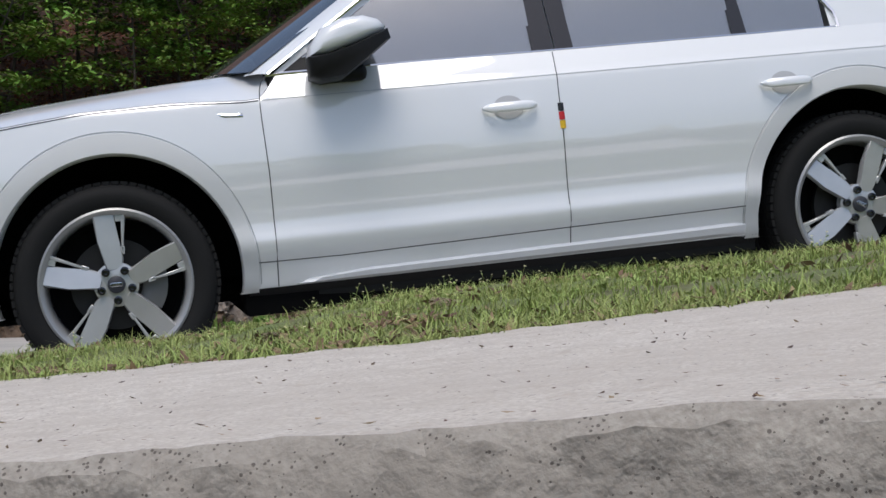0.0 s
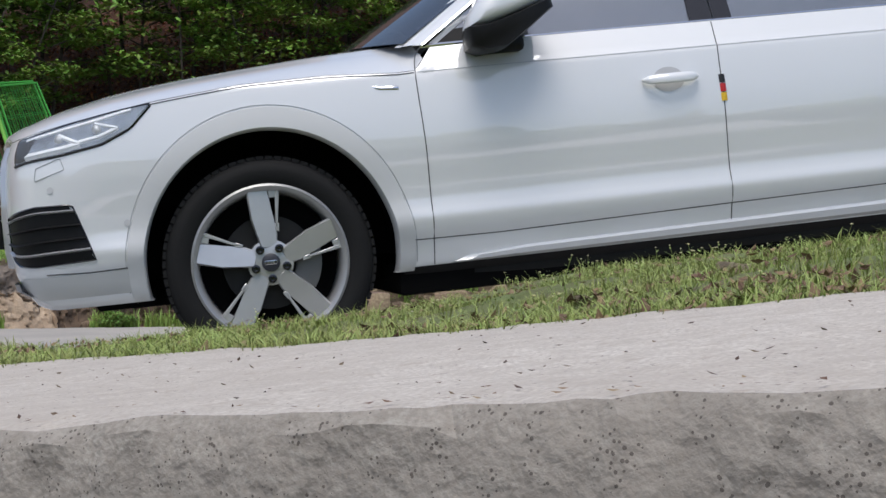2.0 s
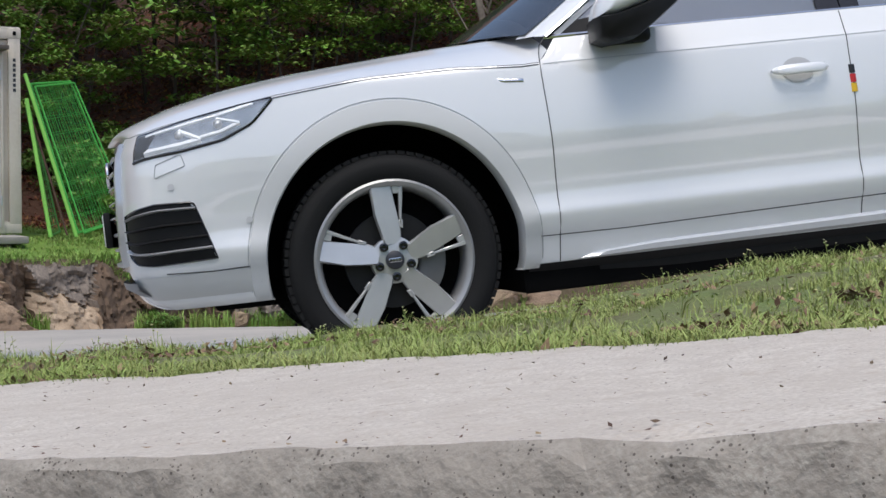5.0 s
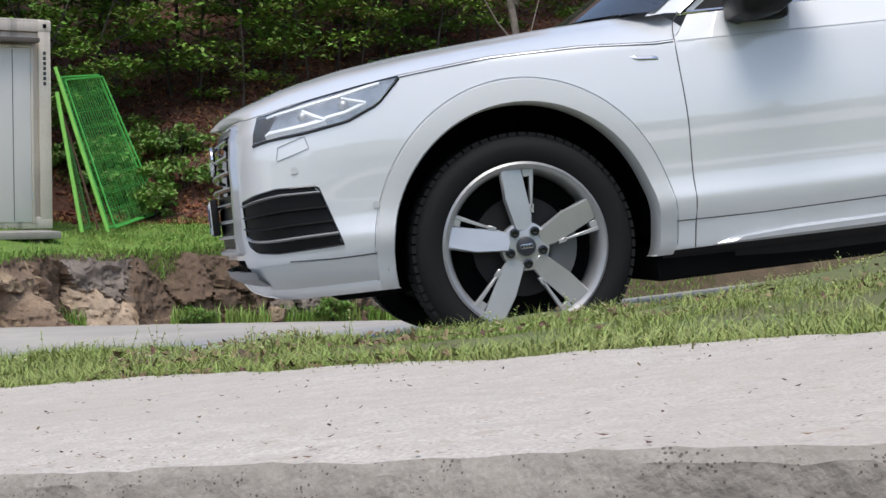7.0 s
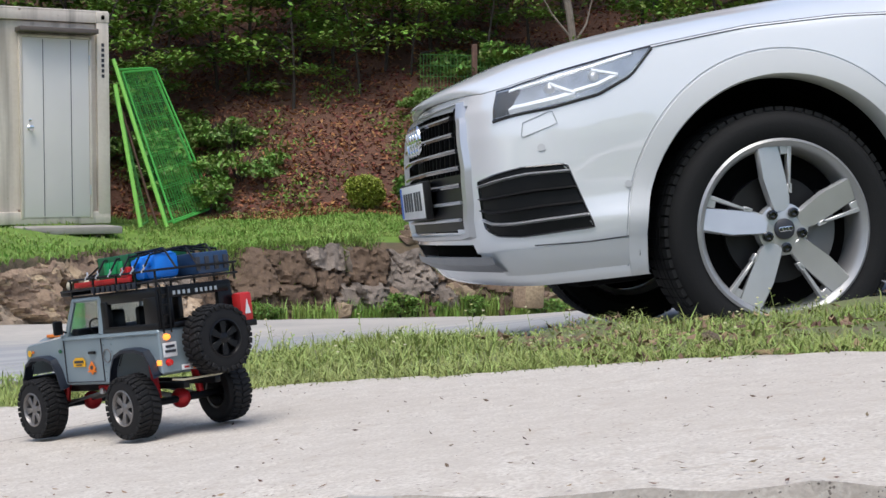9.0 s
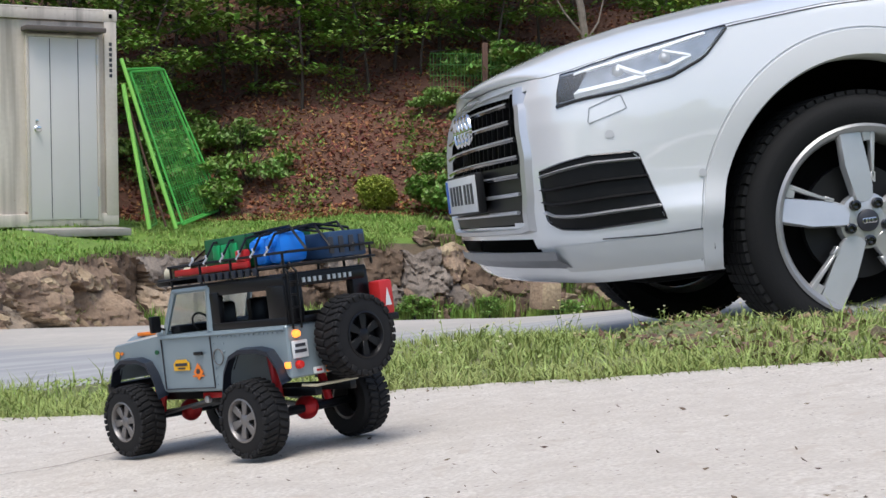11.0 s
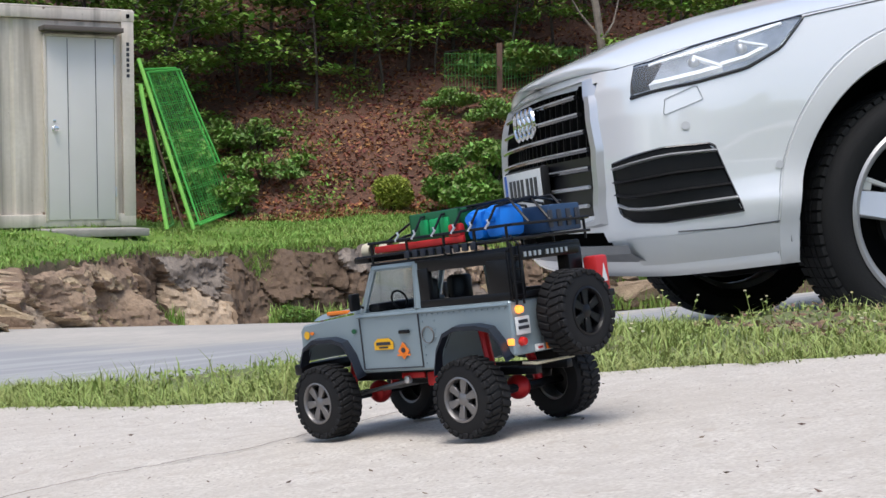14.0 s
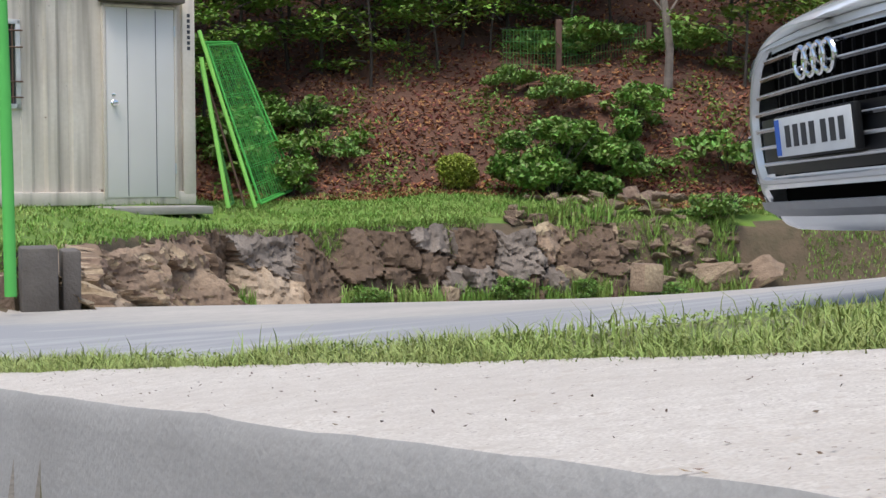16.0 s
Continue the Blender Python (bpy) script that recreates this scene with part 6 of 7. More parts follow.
for y in (-HW - 0.0008, HW + 0.0008):
    bm = bmesh.new()
    tube(bm, [(0.052, y, 0.1195), (-0.153, y, 0.1195)], 0.0016, 6)
    part("waist_bead", bm, M_TPAINT, truck)
    sgn = 1 if y > 0 else -1
    # door seam, hinges, handle, rivets
    for p in ([(0.049, y, 0.121), (0.049, y, 0.067)], [(-0.035, y, 0.121), (-0.035, y, 0.067)], [(0.049, y, 0.067), (-0.035, y, 0.067)]):
        bm = bmesh.new()
        tube(bm, p, 0.0007, 4)
        part("door_seam", bm, M_INK, tbody)
    bm = bmesh.new()
    box(bm, (-0.022, min(y, y + sgn * 0.003), 0.100), (-0.008, max(y, y + sgn * 0.003), 0.1035), 0.001)
    part("door_handle", bm, M_TBLACK, tbody)
    bm = bmesh.new()
    for k in range(16):
        bmesh.ops.create_icosphere(bm, subdivisions=1, radius=0.0009, matrix=Matrix.Translation((-0.040 - 0.0072 * k, y, 0.1165)))
    for k in range(6):
        bmesh.ops.create_icosphere(bm, subdivisions=1, radius=0.0009, matrix=Matrix.Translation((-0.040, y, 0.070 + 0.008 * k)))
        bmesh.ops.create_icosphere(bm, subdivisions=1, radius=0.0009, matrix=Matrix.Translation((-0.056, y, 0.070 + 0.008 * k)))
    tagged(part("rivet", bm, M_TPAINT, tbody), kind="stuff")
    # flares
    for pts in ([(-0.150, 0.074), (-0.144, 0.089), (-0.133, 0.1015), (-0.116, 0.105), (-0.088, 0.105), (-0.073, 0.0995), (-0.063, 0.085), (-0.057, 0.064)], [(0.052, 0.064), (0.059, 0.083), (0.070, 0.0975), (0.086, 0.102), (0.116, 0.102), (0.131, 0.0945), (0.139, 0.078)]):
        bm = bmesh.new()
        q = []
        for (x, z) in pts:
            q.append([(x, y - sgn * 0.004, z), (x, y + sgn * 0.009, z - 0.002), (x, y + sgn * 0.009, z - 0.006), (x, y - sgn * 0.004, z - 0.003)])
        grid(bm, q, close=True)
        part("wheel_flare", bm, M_NAVY, truck, "dark blue wheel flare", 30)
    # stickers and badges
    yy = y + sgn * 0.0006
    def flat(poly2, nm, mtl, lab="", off=0.0):
        bm_ = bmesh.new()
        slab_of(bm_, poly2, 0.0006, Matrix.Translation((0, yy + sgn * off - 0.0003, 0)))
        return part(nm, bm_, mtl, truck, lab)
    cx, cz = 0.0166, 0.0905
    flat([(cx - 0.0135, cz - 0.005), (cx + 0.0135, cz - 0.005), (cx + 0.0135, cz + 0.002), (cx + 0.008, cz + 0.006), (cx - 0.008, cz + 0.006), (cx - 0.0135, cz + 0.002)], "sticker", M_YEL, "yellow arched sticker")
    flat([(cx - 0.010, cz - 0.0005), (cx + 0.010, cz - 0.0005), (cx + 0.010, cz + 0.0025), (cx - 0.010, cz + 0.0025)], "sticker_bar", M_INK, "", 0.0005)
    flat([(cx - 0.006, cz - 0.0035), (cx + 0.006, cz - 0.0035), (cx + 0.006, cz - 0.002), (cx - 0.006, cz - 0.002)], "sticker_bar", M_INK, "", 0.0005)
    cx, cz = -0.0107, 0.083
    flat([(cx, cz - 0.008), (cx + 0.008, cz), (cx, cz + 0.009), (cx - 0.008, cz)], "sticker", M_ORG, "orange diamond sticker")
    flat([(cx - 0.009, cz - 0.0045), (cx + 0.009, cz - 0.0045), (cx + 0.009, cz - 0.0028), (cx - 0.009, cz - 0.0028)], "sticker_bar", M_ORG, "", 0.0004)
    flat([(cx + 0.003 * math.cos(a), cz + 0.001 + 0.0026 * math.sin(a)) for a in np.linspace(0, 6.28, 8, endpoint=False)], "sticker_mark", M_INK, "", 0.0005)
    flat([(0.1315 + 0.0042 * math.cos(a), 0.105 + 0.0042 * math.sin(a)) for a in np.linspace(0, 6.28, 12, endpoint=False)], "lamp_sticker", M_YEL, "round yellow sticker")
    flat([(0.123 + 0.003 * math.cos(a), 0.1065 + 0.0018 * math.sin(a)) for a in np.linspace(0, 6.28, 8, endpoint=False)], "side_lamp", M_ORG)
    flat([(0.058 + 0.0035 * math.cos(a), 0.1055 + 0.0024 * math.sin(a)) for a in np.linspace(0, 6.28, 12, endpoint=False)], "wing_badge", M_GRN)
    bm = bmesh.new()
    tube(bm, [(-0.0465 + 0.0078 * math.cos(a), yy, 0.097 + 0.0078 * math.sin(a)) for a in np.linspace(0, 6.28, 18, endpoint=False)], 0.0007, 4, close=True)
    part("round_emblem", bm, M_GUN, truck)
    bm = bmesh.new()
    box(bm, (0.085, y * 0.62 - 0.004, 0.1225), (0.118, y * 0.62 + 0.004, 0.1265), 0.001)
    part("bonnet_sticker", bm, M_ORG, truck, "orange sticker strip on the bonnet")

# cab frame and hard top: openings stay open
for y in (-1, 1):
    bm = bmesh.new()
    a0, a1 = Vector((0.046, y * 0.0525, 0.1225)), Vector((0.027, y * 0.0490, 0.1655))
    tube(bm, [a0, a1], 0.0032, 6)
    tube(bm, [a1, (-0.034, y * 0.0490, 0.1655)], 0.0032, 6)
    tube(bm, [(-0.034, y * 0.0490, 0.1655), (-0.034, y * 0.0525, 0.1225)], 0.0045, 6)
    part("door_frame", bm, M_TPAINT, truck, "grey-blue door window frame")
    bm = bmesh.new()
    for lo, hi in (((-0.154, 0.047, 0.1225), (-0.038, 0.0545, 0.1300)), ((-0.154, 0.047, 0.1565), (-0.038, 0.0530, 0.1680)), ((-0.052, 0.047, 0.128), (-0.038, 0.0540, 0.160)), ((-0.154, 0.047, 0.128), (-0.128, 0.0540, 0.160))):
        lo2, hi2 = (lo[0], min(y * lo[1], y * hi[1]), lo[2]), (hi[0], max(y * lo[1], y * hi[1]), hi[2])
        box(bm, lo2, hi2, 0.0012)
    part("hard_top_side", bm, M_TBLACK, truck, "black hard top side with an open window")
    bm = bmesh.new()
    tube(bm, [(0.042, y * 0.055, 0.128), (0.045, y * 0.066, 0.133)], 0.0012, 5)
    box(bm, (0.040, y * 0.066 - 0.006, 0.126), (0.045, y * 0.066 + 0.006, 0.143), 0.0015)
    part("mirror", bm, M_TBLACK, truck, "black door mirror")
    bm = bmesh.new()
    box(bm, (-0.1555, y * 0.042 - 0.010, 0.1225), (-0.150, y * 0.042 + 0.010, 0.166), 0.001)
    part("rear_pillar", bm, M_TBLACK, truck)
bm = bmesh.new()
box(bm, (-0.156, -0.051, 0.164), (0.030, 0.051, 0.1705), 0.002)
part("roof", bm, M_TBLACK, truck, "black flat roof")
bm = bmesh.new()
tube(bm, [(0.046, -0.05, 0.1245), (0.046, 0.05, 0.1245)], 0.003, 6)
tube(bm, [(0.0365, 0, 0.143), (0.0385, 0, 0.143)], 0.001, 4)
part("windscreen_frame", bm, M_TPAINT, truck)
bm = bmesh.new()
grid(bm, [[(0.0455, -0.05, 0.1235), (0.0455, 0.05, 0.1235)], [(0.0275, -0.047, 0.164), (0.0275, 0.047, 0.164)]])
bmesh.ops.solidify(bm, geom=bm.faces[:], thickness=0.0006)
ob = part("windscreen", bm, M_TGLASS, truck)
ob.visible_shadow = False
bm = bmesh.new()
box(bm, (-0.156, -0.048, 0.157), (-0.150, 0.048, 0.168), 0.001), box(bm, (-0.156, -0.034, 0.1225), (-0.150, 0.034, 0.129), 0.001)
part("rear_frame", bm, M_TBLACK, truck)
bm = bmesh.new()
for k in range(9):
    w = 0.0032
    y = 0.030 - 0.0068 * k - (0.004 if k > 3 else 0)
    box(bm, (-0.1572, y - w / 2, 0.160), (-0.1558, y + w / 2, 0.1645))
tagged(part("lettering_bar", bm, M_SATIN, truck, "row of small silver bars over the rear window"), kind="stuff")
# seats, wheel, dashboard
for y in (-0.024, 0.024):
    bm = bmesh.new()
    box(bm, (-0.022, y - 0.015, 0.115), (-0.012, y + 0.015, 0.150), 0.004), box(bm, (-0.018, y - 0.015, 0.112), (0.012, y + 0.015, 0.121), 0.003)
    part("seat", bm, M_TBLACK, truck, "black toy seat")
bm = bmesh.new()
box(bm, (0.028, -0.048, 0.1225), (0.044, 0.048, 0.131), 0.003)
part("dashboard", bm, M_TBLACK, truck)
bm = bmesh.new()
tube(bm, [(0.022 + 0.003 * math.sin(a), 0.024 + 0.010 * math.cos(a), 0.132 + 0.009 * math.sin(a)) for a in np.linspace(0, 6.28, 16, endpoint=False)], 0.0012, 5, close=True)
part("steering_wheel", bm, M_TBLACK, truck)

# rear end: lamps, plates, strip lettering
for y in (-1, 1):
    for z, mtl, r in ((0.1135, M_AMBER, 0.0038), (0.0845, M_REDL, 0.0042)):
        bm = bmesh.new()
        lathe(bm, [(0.0, -0.004), (r * 0.8, -0.003), (r, 0.0), (r, 0.003)], 12, Matrix.Translation((-0.156, y * 0.046, z)) @ Matrix.Rotation(radians(-90), 4, "Z"))
        part("tail_lamp", bm, mtl, truck, "amber lamp" if mtl is M_AMBER else "red lamp")
    bm = bmesh.new()
    box(bm, (-0.154, y * HW - 0.0015, 0.082), (-0.147, y * HW + 0.0015, 0.088), 0.001)
    part("corner_lamp", bm, M_AMBER, truck)
bm = bmesh.new()
box(bm, (-0.1565, 0.034, 0.0905), (-0.1545, 0.0525, 0.107), 0.0008)
tplate = part("small_plate", bm, M_PLATE, truck, "small white plate with dark bars")
for z, w in ((0.1025, 0.006), (0.097, 0.007)):
    bm = bmesh.new()
    box(bm, (-0.1572, 0.0435 - w, z - 0.0015), (-0.1564, 0.0435 + w, z + 0.0015))
    part("plate_bar", bm, M_INK, tplate)
for y0, y1, mtl in ((0.030, 0.018, M_PLATE), (0.014, -0.008, M_ORG), (-0.012, -0.026, M_PLATE)):
    bm = bmesh.new()
    box(bm, (-0.1565, y1, 0.0735), (-0.1545, y0, 0.0795), 0.0006)
    sk = part("rear_sticker", bm, mtl, truck)
    bm = bmesh.new()
    box(bm, (-0.1572, y1 + 0.003, 0.0755), (-0.1564, y0 - 0.003, 0.0775))
    part("sticker_bar", bm, M_REDP if mtl is M_PLATE else M_INK, sk)
# spare wheel carrier with red can
bm = bmesh.new()
tube(bm, [(-0.154, 0.0, 0.098), (-0.166, 0.0, 0.098)], 0.008, 10)
part("spare_carrier", bm, M_TBLACK, truck)
bm = bmesh.new()
box(bm, (-0.175, -0.066, 0.118), (-0.158, -0.048, 0.153), 0.003)
can = part("fuel_can", bm, M_REDP, truck, "red fuel can strapped at the rear")
bm = bmesh.new()
box(bm, (-0.177, -0.068, 0.113), (-0.156, -0.046, 0.120), 0.001)
part("can_holder", bm, M_TBLACK, can)
bm = bmesh.new()
slab_of(bm, [(-0.061, 0.128), (-0.053, 0.128), (-0.057, 0.145)], 0.0006, Matrix.Rotation(radians(90), 4, "Z") @ Matrix.Translation((0, 0.1756, 0)))
part("can_mark", bm, M_PLATE, can)
# rear ladder
bm = bmesh.new()
for y in (0.050, 0.040):
    tube(bm, [(-0.158, y, 0.118), (-0.159, y, 0.172), (-0.150, y, 0.180)], 0.0012, 5)
for k in range(4):
    tube(bm, [(-0.1585, 0.050, 0.126 + 0.012 * k), (-0.1585, 0.040, 0.126 + 0.012 * k)], 0.0011, 5)
part("ladder", bm, M_TBLACK, truck, "black wire ladder")

# bumpers, winch hook
bm = bmesh.new()
box(bm, (0.146, -0.058, 0.064), (0.158, 0.058, 0.0755), 0.002)
box(bm, (0.156, -0.022, 0.066), (0.170, 0.022, 0.075), 0.002)
part("front_bumper", bm, M_TBLACK, truck, "black winch bumper")
bm = bmesh.new()
tube(bm, [(0.166, 0.010, 0.066), (0.167, 0.010, 0.052)], 0.0022, 6), tube(bm, [(0.166, -0.010, 0.066), (0.167, -0.010, 0.052)], 0.0022, 6)
part("tow_hook", bm, M_REDP, truck, "red tow hooks")
bm = bmesh.new()
box(bm, (0.1432, -0.040, 0.084), (0.1455, 0.040, 0.109), 0.001)
part("grille", bm, M_TBLACK, truck)
for y in (-0.044, 0.044):
    bm = bmesh.new()
    lathe(bm, [(0, -0.003), (0.007, -0.002), (0.0085, 0.002)], 14, Matrix.Translation((0.1455, y, 0.100)) @ Matrix.Rotation(radians(90), 4, "Z"))
    part("headlamp", bm, M_LENS, truck)
bm = bmesh.new()
tube(bm, [(-0.143, 0.036, 0.064), (-0.152, 0.026, 0.062), (-0.152, -0.026, 0.062), (-0.143, -0.036, 0.064)], 0.0014, 6)
part("rear_bar", bm, M_CREAM, truck, "cream bent rear bar")

# running gear
bm = bmesh.new()
for y in (-0.022, 0.022):
    box(bm, (-0.15, y - 0.004, 0.052), (0.145, y + 0.004, 0.060), 0.001)
part("chassis_rail", bm, M_TBLACK, truck)
bm = bmesh.new()
box(bm, (-0.03, -0.016, 0.046), (0.03, 0.016, 0.060), 0.002)
part("gearbox", bm, M_TBLACK, truck)
bm = bmesh.new()
box(bm, (-0.028, 0.012, 0.045), (-0.010, 0.030, 0.059), 0.002)
part("gearbox_cover", bm, M_RED, truck, "red anodised gearbox cover")
bm = bmesh.new()
box(bm, (-0.005, 0.018, 0.053), (0.028, 0.028, 0.059), 0.001)
part("side_tank", bm, M_RED, truck)
for x in (WB / 2, -WB / 2):
    bm = bmesh.new()
    tube(bm, [(x, -0.062, TR), (x, 0.062, TR)], 0.0045, 8)
    axle = part("axle", bm, M_TBLACK, truck, "black axle")
    bm = bmesh.new()
    bmesh.ops.create_uvsphere(bm, u_segments=14, v_segments=10, radius=0.012, matrix=Matrix.Translation((x - math.copysign(0.004, x), -0.004, TR)))
    part("differential", bm, M_RED, axle, "red differential housing")
    bm = bmesh.new()
    tube(bm, [(x, 0, TR + 0.002), (0.0, 0, 0.05)], 0.003, 6)
    part("drive_shaft", bm, M_GUN, axle)
    for y in (-0.030, 0.030):
        bm = bmesh.new()
        tube(bm, [(x, y, TR + 0.004), (x - math.copysign(0.012, x), y * 0.9, 0.096)], 0.0045, 8)
        part("shock", bm, M_RED, axle, "red shock absorber")
        bm = bmesh.new()
        tube(bm, [(x, y * 1.1, TR), (math.copysign(0.025, x), y * 0.8, 0.05)], 0.0022, 6)
        part("link", bm, M_GUN, axle)
for x, y in ((0.018, 0.031), (-0.036, 0.031)):
    bm = bmesh.new()
    lathe(bm, [(0, -0.002), (0.004, 0.0), (0.004, 0.004)], 10, Matrix.Translation((x, y, 0.052)) @ Matrix.Rotation(math.pi, 4, "Z"))
    part("link_bolt", bm, M_SATIN, truck)


def toy_wheel(m, rimmat, rs=1.0):
    w = bpy.data.objects.new("wheel", None)
    scene.collection.objects.link(w)
    w.parent = truck
    w.matrix_local = m
    bm = bmesh.new()
    lathe(bm, [(0.0185, 0.002), (0.020, 0.0), (0.026, -0.0005), (0.031, 0.001), (0.0335, 0.005), (0.0338, 0.015), (0.0335, 0.025), (0.031, 0.029), (0.024, 0.030), (0.0185, 0.028), (0.0185, 0.002)], 36)
    tyre = part("tyre", bm, M_TTYRE, w, "chunky black off-road tyre", 30)
    bm = bmesh.new()
    for k in range(32):
        m_ = Matrix.Rotation(2 * math.pi * k / 32, 4, "Y")
        box(bm, (0.0325, 0.0035, -0.0028), (0.0349, 0.0142, 0.0022), 0.0006, m_ @ Matrix.Rotation(0.3, 4, "X"), 1)
        box(bm, (0.0325, 0.0158, -0.0022), (0.0349, 0.0265, 0.0028), 0.0006, m_ @ Matrix.Rotation(-0.3, 4, "X"), 1)
        if k % 2:
            box(bm, (0.0290, -0.0008, -0.0030), (0.0340, 0.0045, 0.0030), 0.0007, m_, 1)
        else:
            box(bm, (0.0305, -0.0004, -0.0022), (0.0344, 0.0045, 0.0022), 0.0006, m_, 1)
    tagged(part("tread", bm, M_TTYRE, tyre), kind="stuff")
    bm = bmesh.new()
    lathe(bm, [(0.0195, 0.001), (0.0200, -0.0005), (0.0185, -0.001), (0.0172, 0.001), (0.0165, 0.026), (0.0195, 0.027), (0.0195, 0.001)], 36)
    rim = part("rim", bm, rimmat, w, "grey six-spoke rim")
    bm = bmesh.new()
    lathe(bm, [(0, 0.0005), (0.003, 0.0005), (0.0065, 0.0025), (0.0068, 0.008), (0, 0.008)], 16)
    part("hub", bm, rimmat, rim)
    for k in range(6):
        bm = bmesh.new()
        slab_of(bm, [(-0.0024, 0.005), (0.0024, 0.005), (0.0042, 0.0180), (-0.0042, 0.0180)], 0.003, Matrix.Rotation(math.pi / 3 * k, 4, "Y") @ Matrix.Translation((0, 0.0015, 0)), 0.0005)
        part("spoke", bm, rimmat, rim)
    bm = bmesh.new()
    lathe(bm, [(0, 0.0075), (0.0168, 0.0075), (0.0168, 0.009), (0, 0.009)], 24)
    part("brake_face", bm, M_TBLACK, w)
    return w


RZ = Matrix.Rotation(math.pi, 4, "Z")
for x in (WB / 2, -WB / 2):
    toy_wheel(Matrix.Translation((x, 0.079, TR)) @ RZ @ Matrix.Rotation(0.3 + x, 4, "Y") @ Matrix.Scale(1.06, 4), M_GUN)
    toy_wheel(Matrix.Translation((x, -0.079, TR)) @ Matrix.Rotation(0.8 - x, 4, "Y") @ Matrix.Scale(1.06, 4), M_GUN)
toy_wheel(Matrix.Translation((-0.190, -0.010, 0.104)) @ Matrix.Rotation(radians(-90), 4, "Z") @ Matrix.Scale(1.13, 4), M_TBLACK)

# roof rack
rack = new("roof_rack")
rack.parent = truck
tagged(rack, "black tubular roof rack")


def bars(name, runs, r=0.0014, mtl=None, parent=None, label=""):
    for run in runs:
        bm = bmesh.new()
        tube(bm, run, r, 6)
        part(name, bm, mtl or M_TBLACK, parent or rack, label)


x0, x1, yr = 0.036, -0.166, 0.055
for z in (0.1775, 0.190):
    bars("rack_rail", [[(x0 + (0.008 if z < 0.18 else -0.012), -yr, z), (x0 + (0.008 if z < 0.18 else -0.012), yr, z)], [(x1, -yr, z), (x1, yr, z)], [(x0 + (0.008 if z < 0.18 else -0.012), yr, z), (x1, yr, z)], [(x0 + (0.008 if z < 0.18 else -0.012), -yr, z), (x1, -yr, z)]])
bars("rack_post", [[(x, y, 0.170), (x, y, 0.190)] for x in (0.02, -0.03, -0.08, -0.12, -0.16) for y in (-yr, yr)])
bars("rack_slat", [[(x, -yr, 0.1775), (x, yr, 0.1775)] for x in np.linspace(0.03, -0.155, 9)])
bm = bmesh.new()
box(bm, (0.030, -0.052, 0.1715), (0.052, 0.052, 0.1785), 0.002)
part("lamp_bar", bm, M_TBLACK, rack, "black lamp bar")
for y in (-0.038, -0.014, 0.014, 0.038):
    bm = bmesh.new()
    lathe(bm, [(0, -0.003), (0.007, -0.002), (0.008, 0.004), (0.006, 0.008)], 14, Matrix.Translation((0.045, y, 0.184)) @ Matrix.Rotation(radians(90), 4, "Z"))
    part("spot_lamp", bm, M_CREAM, rack)
bm = bmesh.new()
for k in range(9):
    x = -0.030 - 0.011 * k
    box(bm, (x - 0.004, yr - 0.001, 0.1715), (x + 0.003, yr + 0.0025, 0.179), 0.001)
tagged(part("side_clip", bm, M_NAVY, rack, "row of dark clips along the rail"), kind="stuff")

# luggage: each piece rides on the rack
def cargo(name, label, category):
    ob = thing(name, label, category, TM.copy(), group="luggage on the toy truck")
    return ob


crate = cargo("crate", "dark green open plastic crate with bright green bottles", "crate")
bm = bmesh.new()
c0, c1 = (-0.092, -0.040, 0.1805), (-0.024, 0.042, 0.2125)
for lo, hi in (((c0[0], c0[1], c0[2]), (c1[0], c1[1], c0[2] + 0.003)), ((c0[0], c0[1], c0[2]), (c1[0], c0[1] + 0.003, c1[2])), ((c0[0], c1[1] - 0.003, c0[2]), (c1[0], c1[1], c1[2])), ((c0[0], c0[1], c0[2]), (c0[0] + 0.003, c1[1], c1[2])), ((c1[0] - 0.003, c0[1], c0[2]), (c1[0], c1[1], c1[2]))):
    box(bm, lo, hi, 0.0008)
part("crate_body", bm, M_GRN, crate)
for k in range(3):
    bm = bmesh.new()
    box(bm, (-0.050 - 0.014 * k, 0.0410, 0.190), (-0.038 - 0.014 * k, 0.0438, 0.206), 0.002)
    part("bottle", bm, M_GRN2, crate)
for k, (xa, za, ll) in enumerate(((-0.109, 0.1795, 0.029), (-0.133, 0.1795, 0.031))):
    ob = cargo("canister", "bright blue plastic water canister", "canister")
    bm = bmesh.new()
    box(bm, (xa - 0.0112, 0.008, za), (xa + 0.0112, 0.043, za + ll), 0.007)
    part("canister_body", bm, M_BLU, ob)
    bm = bmesh.new()
    lathe(bm, [(0, -0.005), (0.005, -0.005), (0.005, 0.002)], 12, Matrix.Translation((xa, 0.043, za + 0.02)) @ Matrix.Rotation(math.pi, 4, "Z"))
    part("canister_cap", bm, M_BLU, ob)
ob = cargo("storage_box", "dark blue storage box with a ribbed lid", "box")
bm = bmesh.new()
box(bm, (-0.164, -0.047, 0.1795), (-0.116, -0.002, 0.205), 0.002)
part("box_body", bm, M_BLU2, ob)
for k in range(4):
    bm = bmesh.new()
    box(bm, (-0.1655, -0.044 + 0.013 * k, 0.184), (-0.1638, -0.038 + 0.013 * k, 0.200), 0.0006)
    part("box_rib", bm, M_INK, ob)
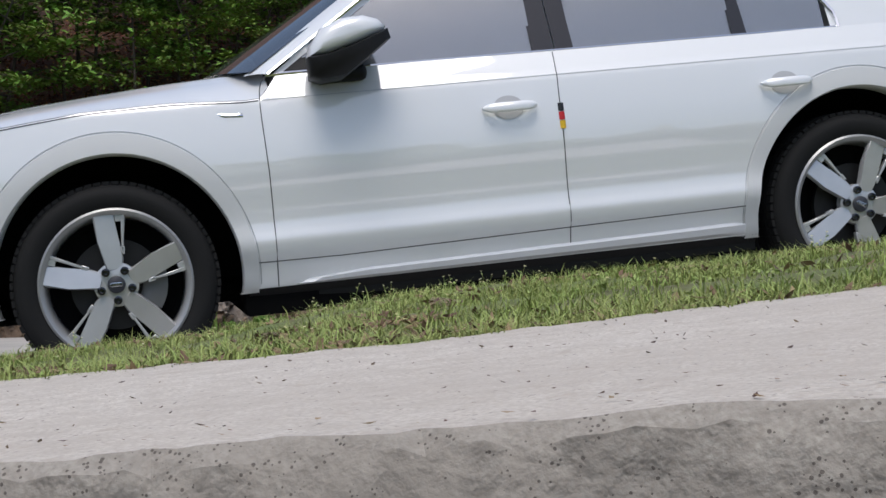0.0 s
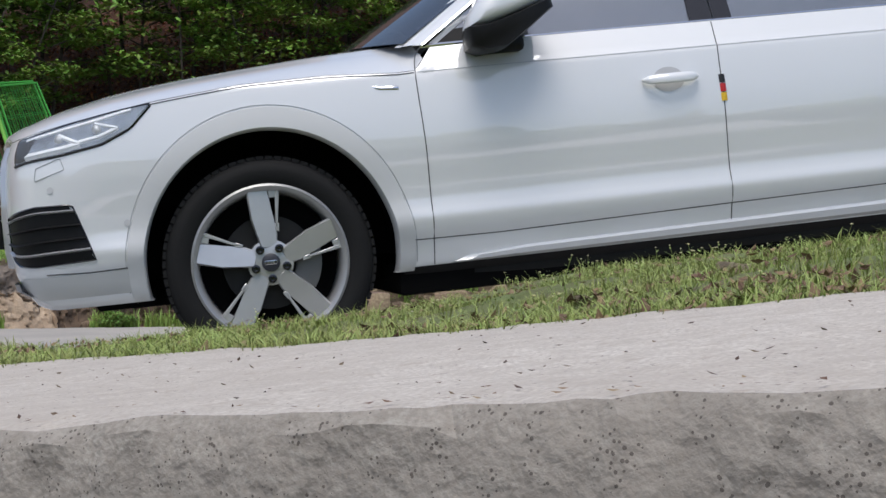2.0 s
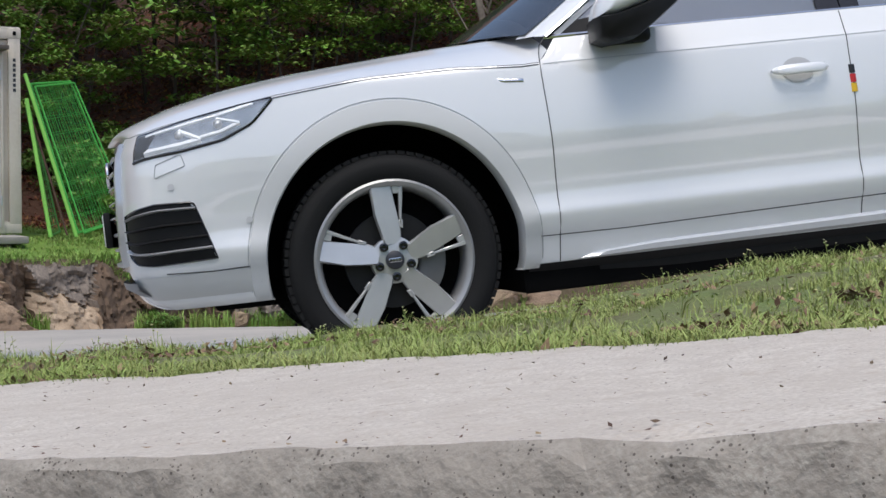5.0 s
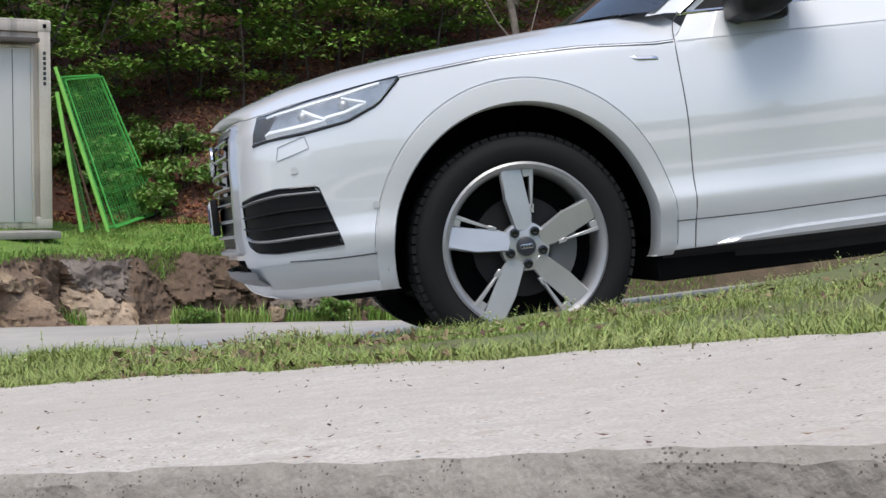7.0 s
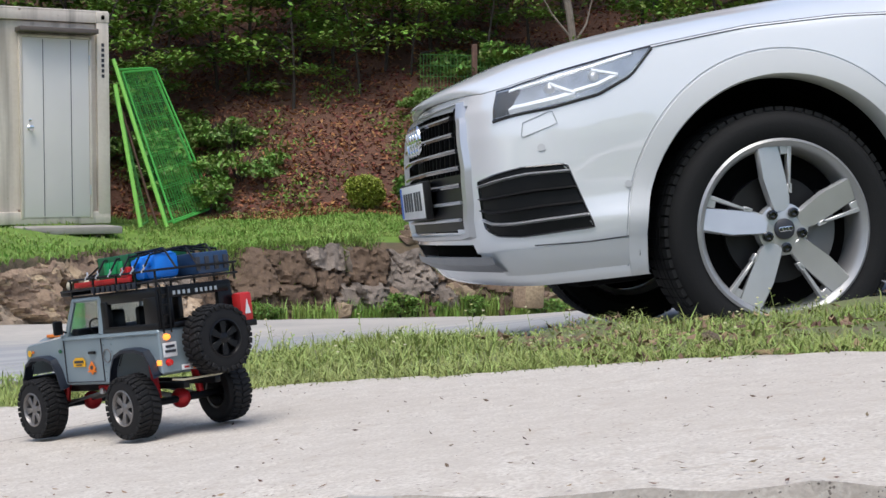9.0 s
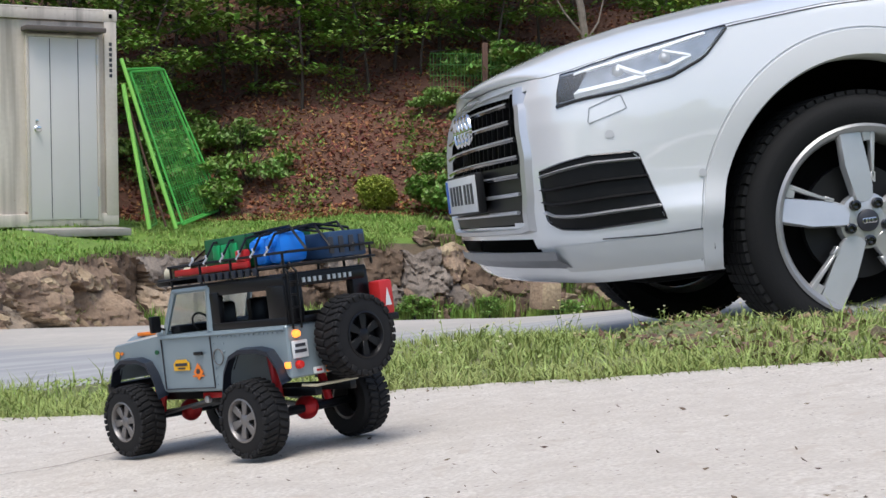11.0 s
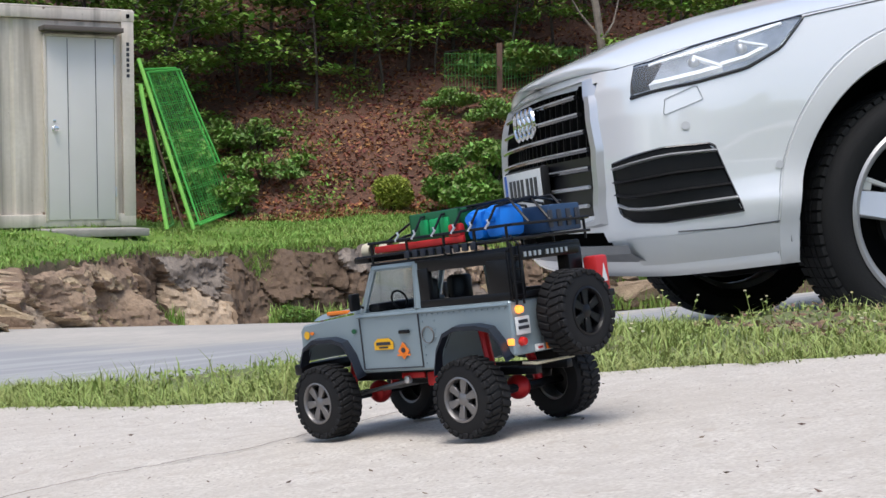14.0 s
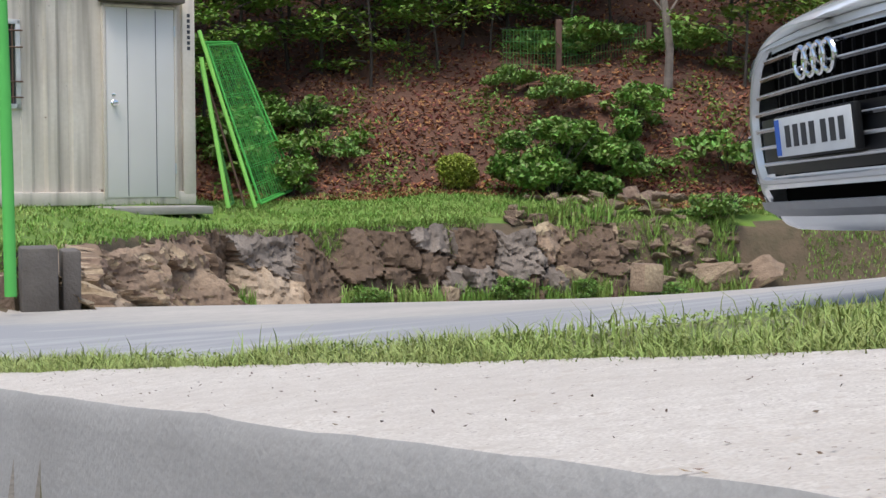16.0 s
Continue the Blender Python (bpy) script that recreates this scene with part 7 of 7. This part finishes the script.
ob = cargo("jack", "red high-lift jack bar with holes", "jack")
bm = bmesh.new()
box(bm, (-0.100, 0.0455, 0.1800), (0.022, 0.0495, 0.1865), 0.001)
part("jack_bar", bm, M_REDP, ob)
bm = bmesh.new()
box(bm, (-0.098, 0.0425, 0.186), (-0.082, 0.0500, 0.198), 0.002)
part("jack_head", bm, M_REDP, ob)
ob = cargo("wooden_plank", "short light wooden planks", "plank")
bm = bmesh.new()
box(bm, (-0.015, -0.030, 0.1792), (0.020, 0.042, 0.1845), 0.0008)
part("plank", bm, M_WOOD, ob)
ob = cargo("sand_track", "grey perforated sand track plate", "plate")
bm = bmesh.new()
box(bm, (-0.020, -0.046, 0.186), (0.012, -0.043, 0.205), 0.0006)
part("track_plate", bm, M_GUN, ob)
for k in range(5):
    bm = bmesh.new()
    lathe(bm, [(0, -0.0006), (0.0022, -0.0006), (0.0022, 0.0004)], 10, Matrix.Translation((-0.015 + 0.006 * k, -0.0428, 0.199)) @ Matrix.Rotation(math.pi, 4, "Z"))
    part("track_hole", bm, M_TBLACK, ob)
net = cargo("cargo_net", "black elastic cords with hooks over the luggage", "cargo net")
for k, x in enumerate((-0.022, -0.045, -0.072, -0.098, -0.120, -0.142)):
    h = 0.2125 if x < -0.03 else 0.197
    bm = bmesh.new()
    tube(bm, [(x + 0.006, 0.056, 0.189), (x, 0.046, h - 0.004), (x - 0.004, 0.0, h + 0.002), (x, -0.046, h - 0.004), (x + 0.006, -0.056, 0.189)], 0.0014, 5)
    part("cord", bm, M_TBLACK, net)
    bm = bmesh.new()
    tube(bm, [(x + 0.006, 0.0565, 0.189), (x + 0.003, 0.054, 0.194), (x + 0.006, 0.0525, 0.197)], 0.0012, 5)
    part("hook", bm, M_SATIN, net)
for y in (-0.03, 0.0, 0.03):
    bm = bmesh.new()
    tube(bm, [(0.024, y, 0.190), (-0.028, y, 0.2115), (-0.092, y, 0.2125), (-0.145, y, 0.2145), (-0.166, y, 0.191)], 0.0014, 5)
    part("cord", bm, M_TBLACK, net)
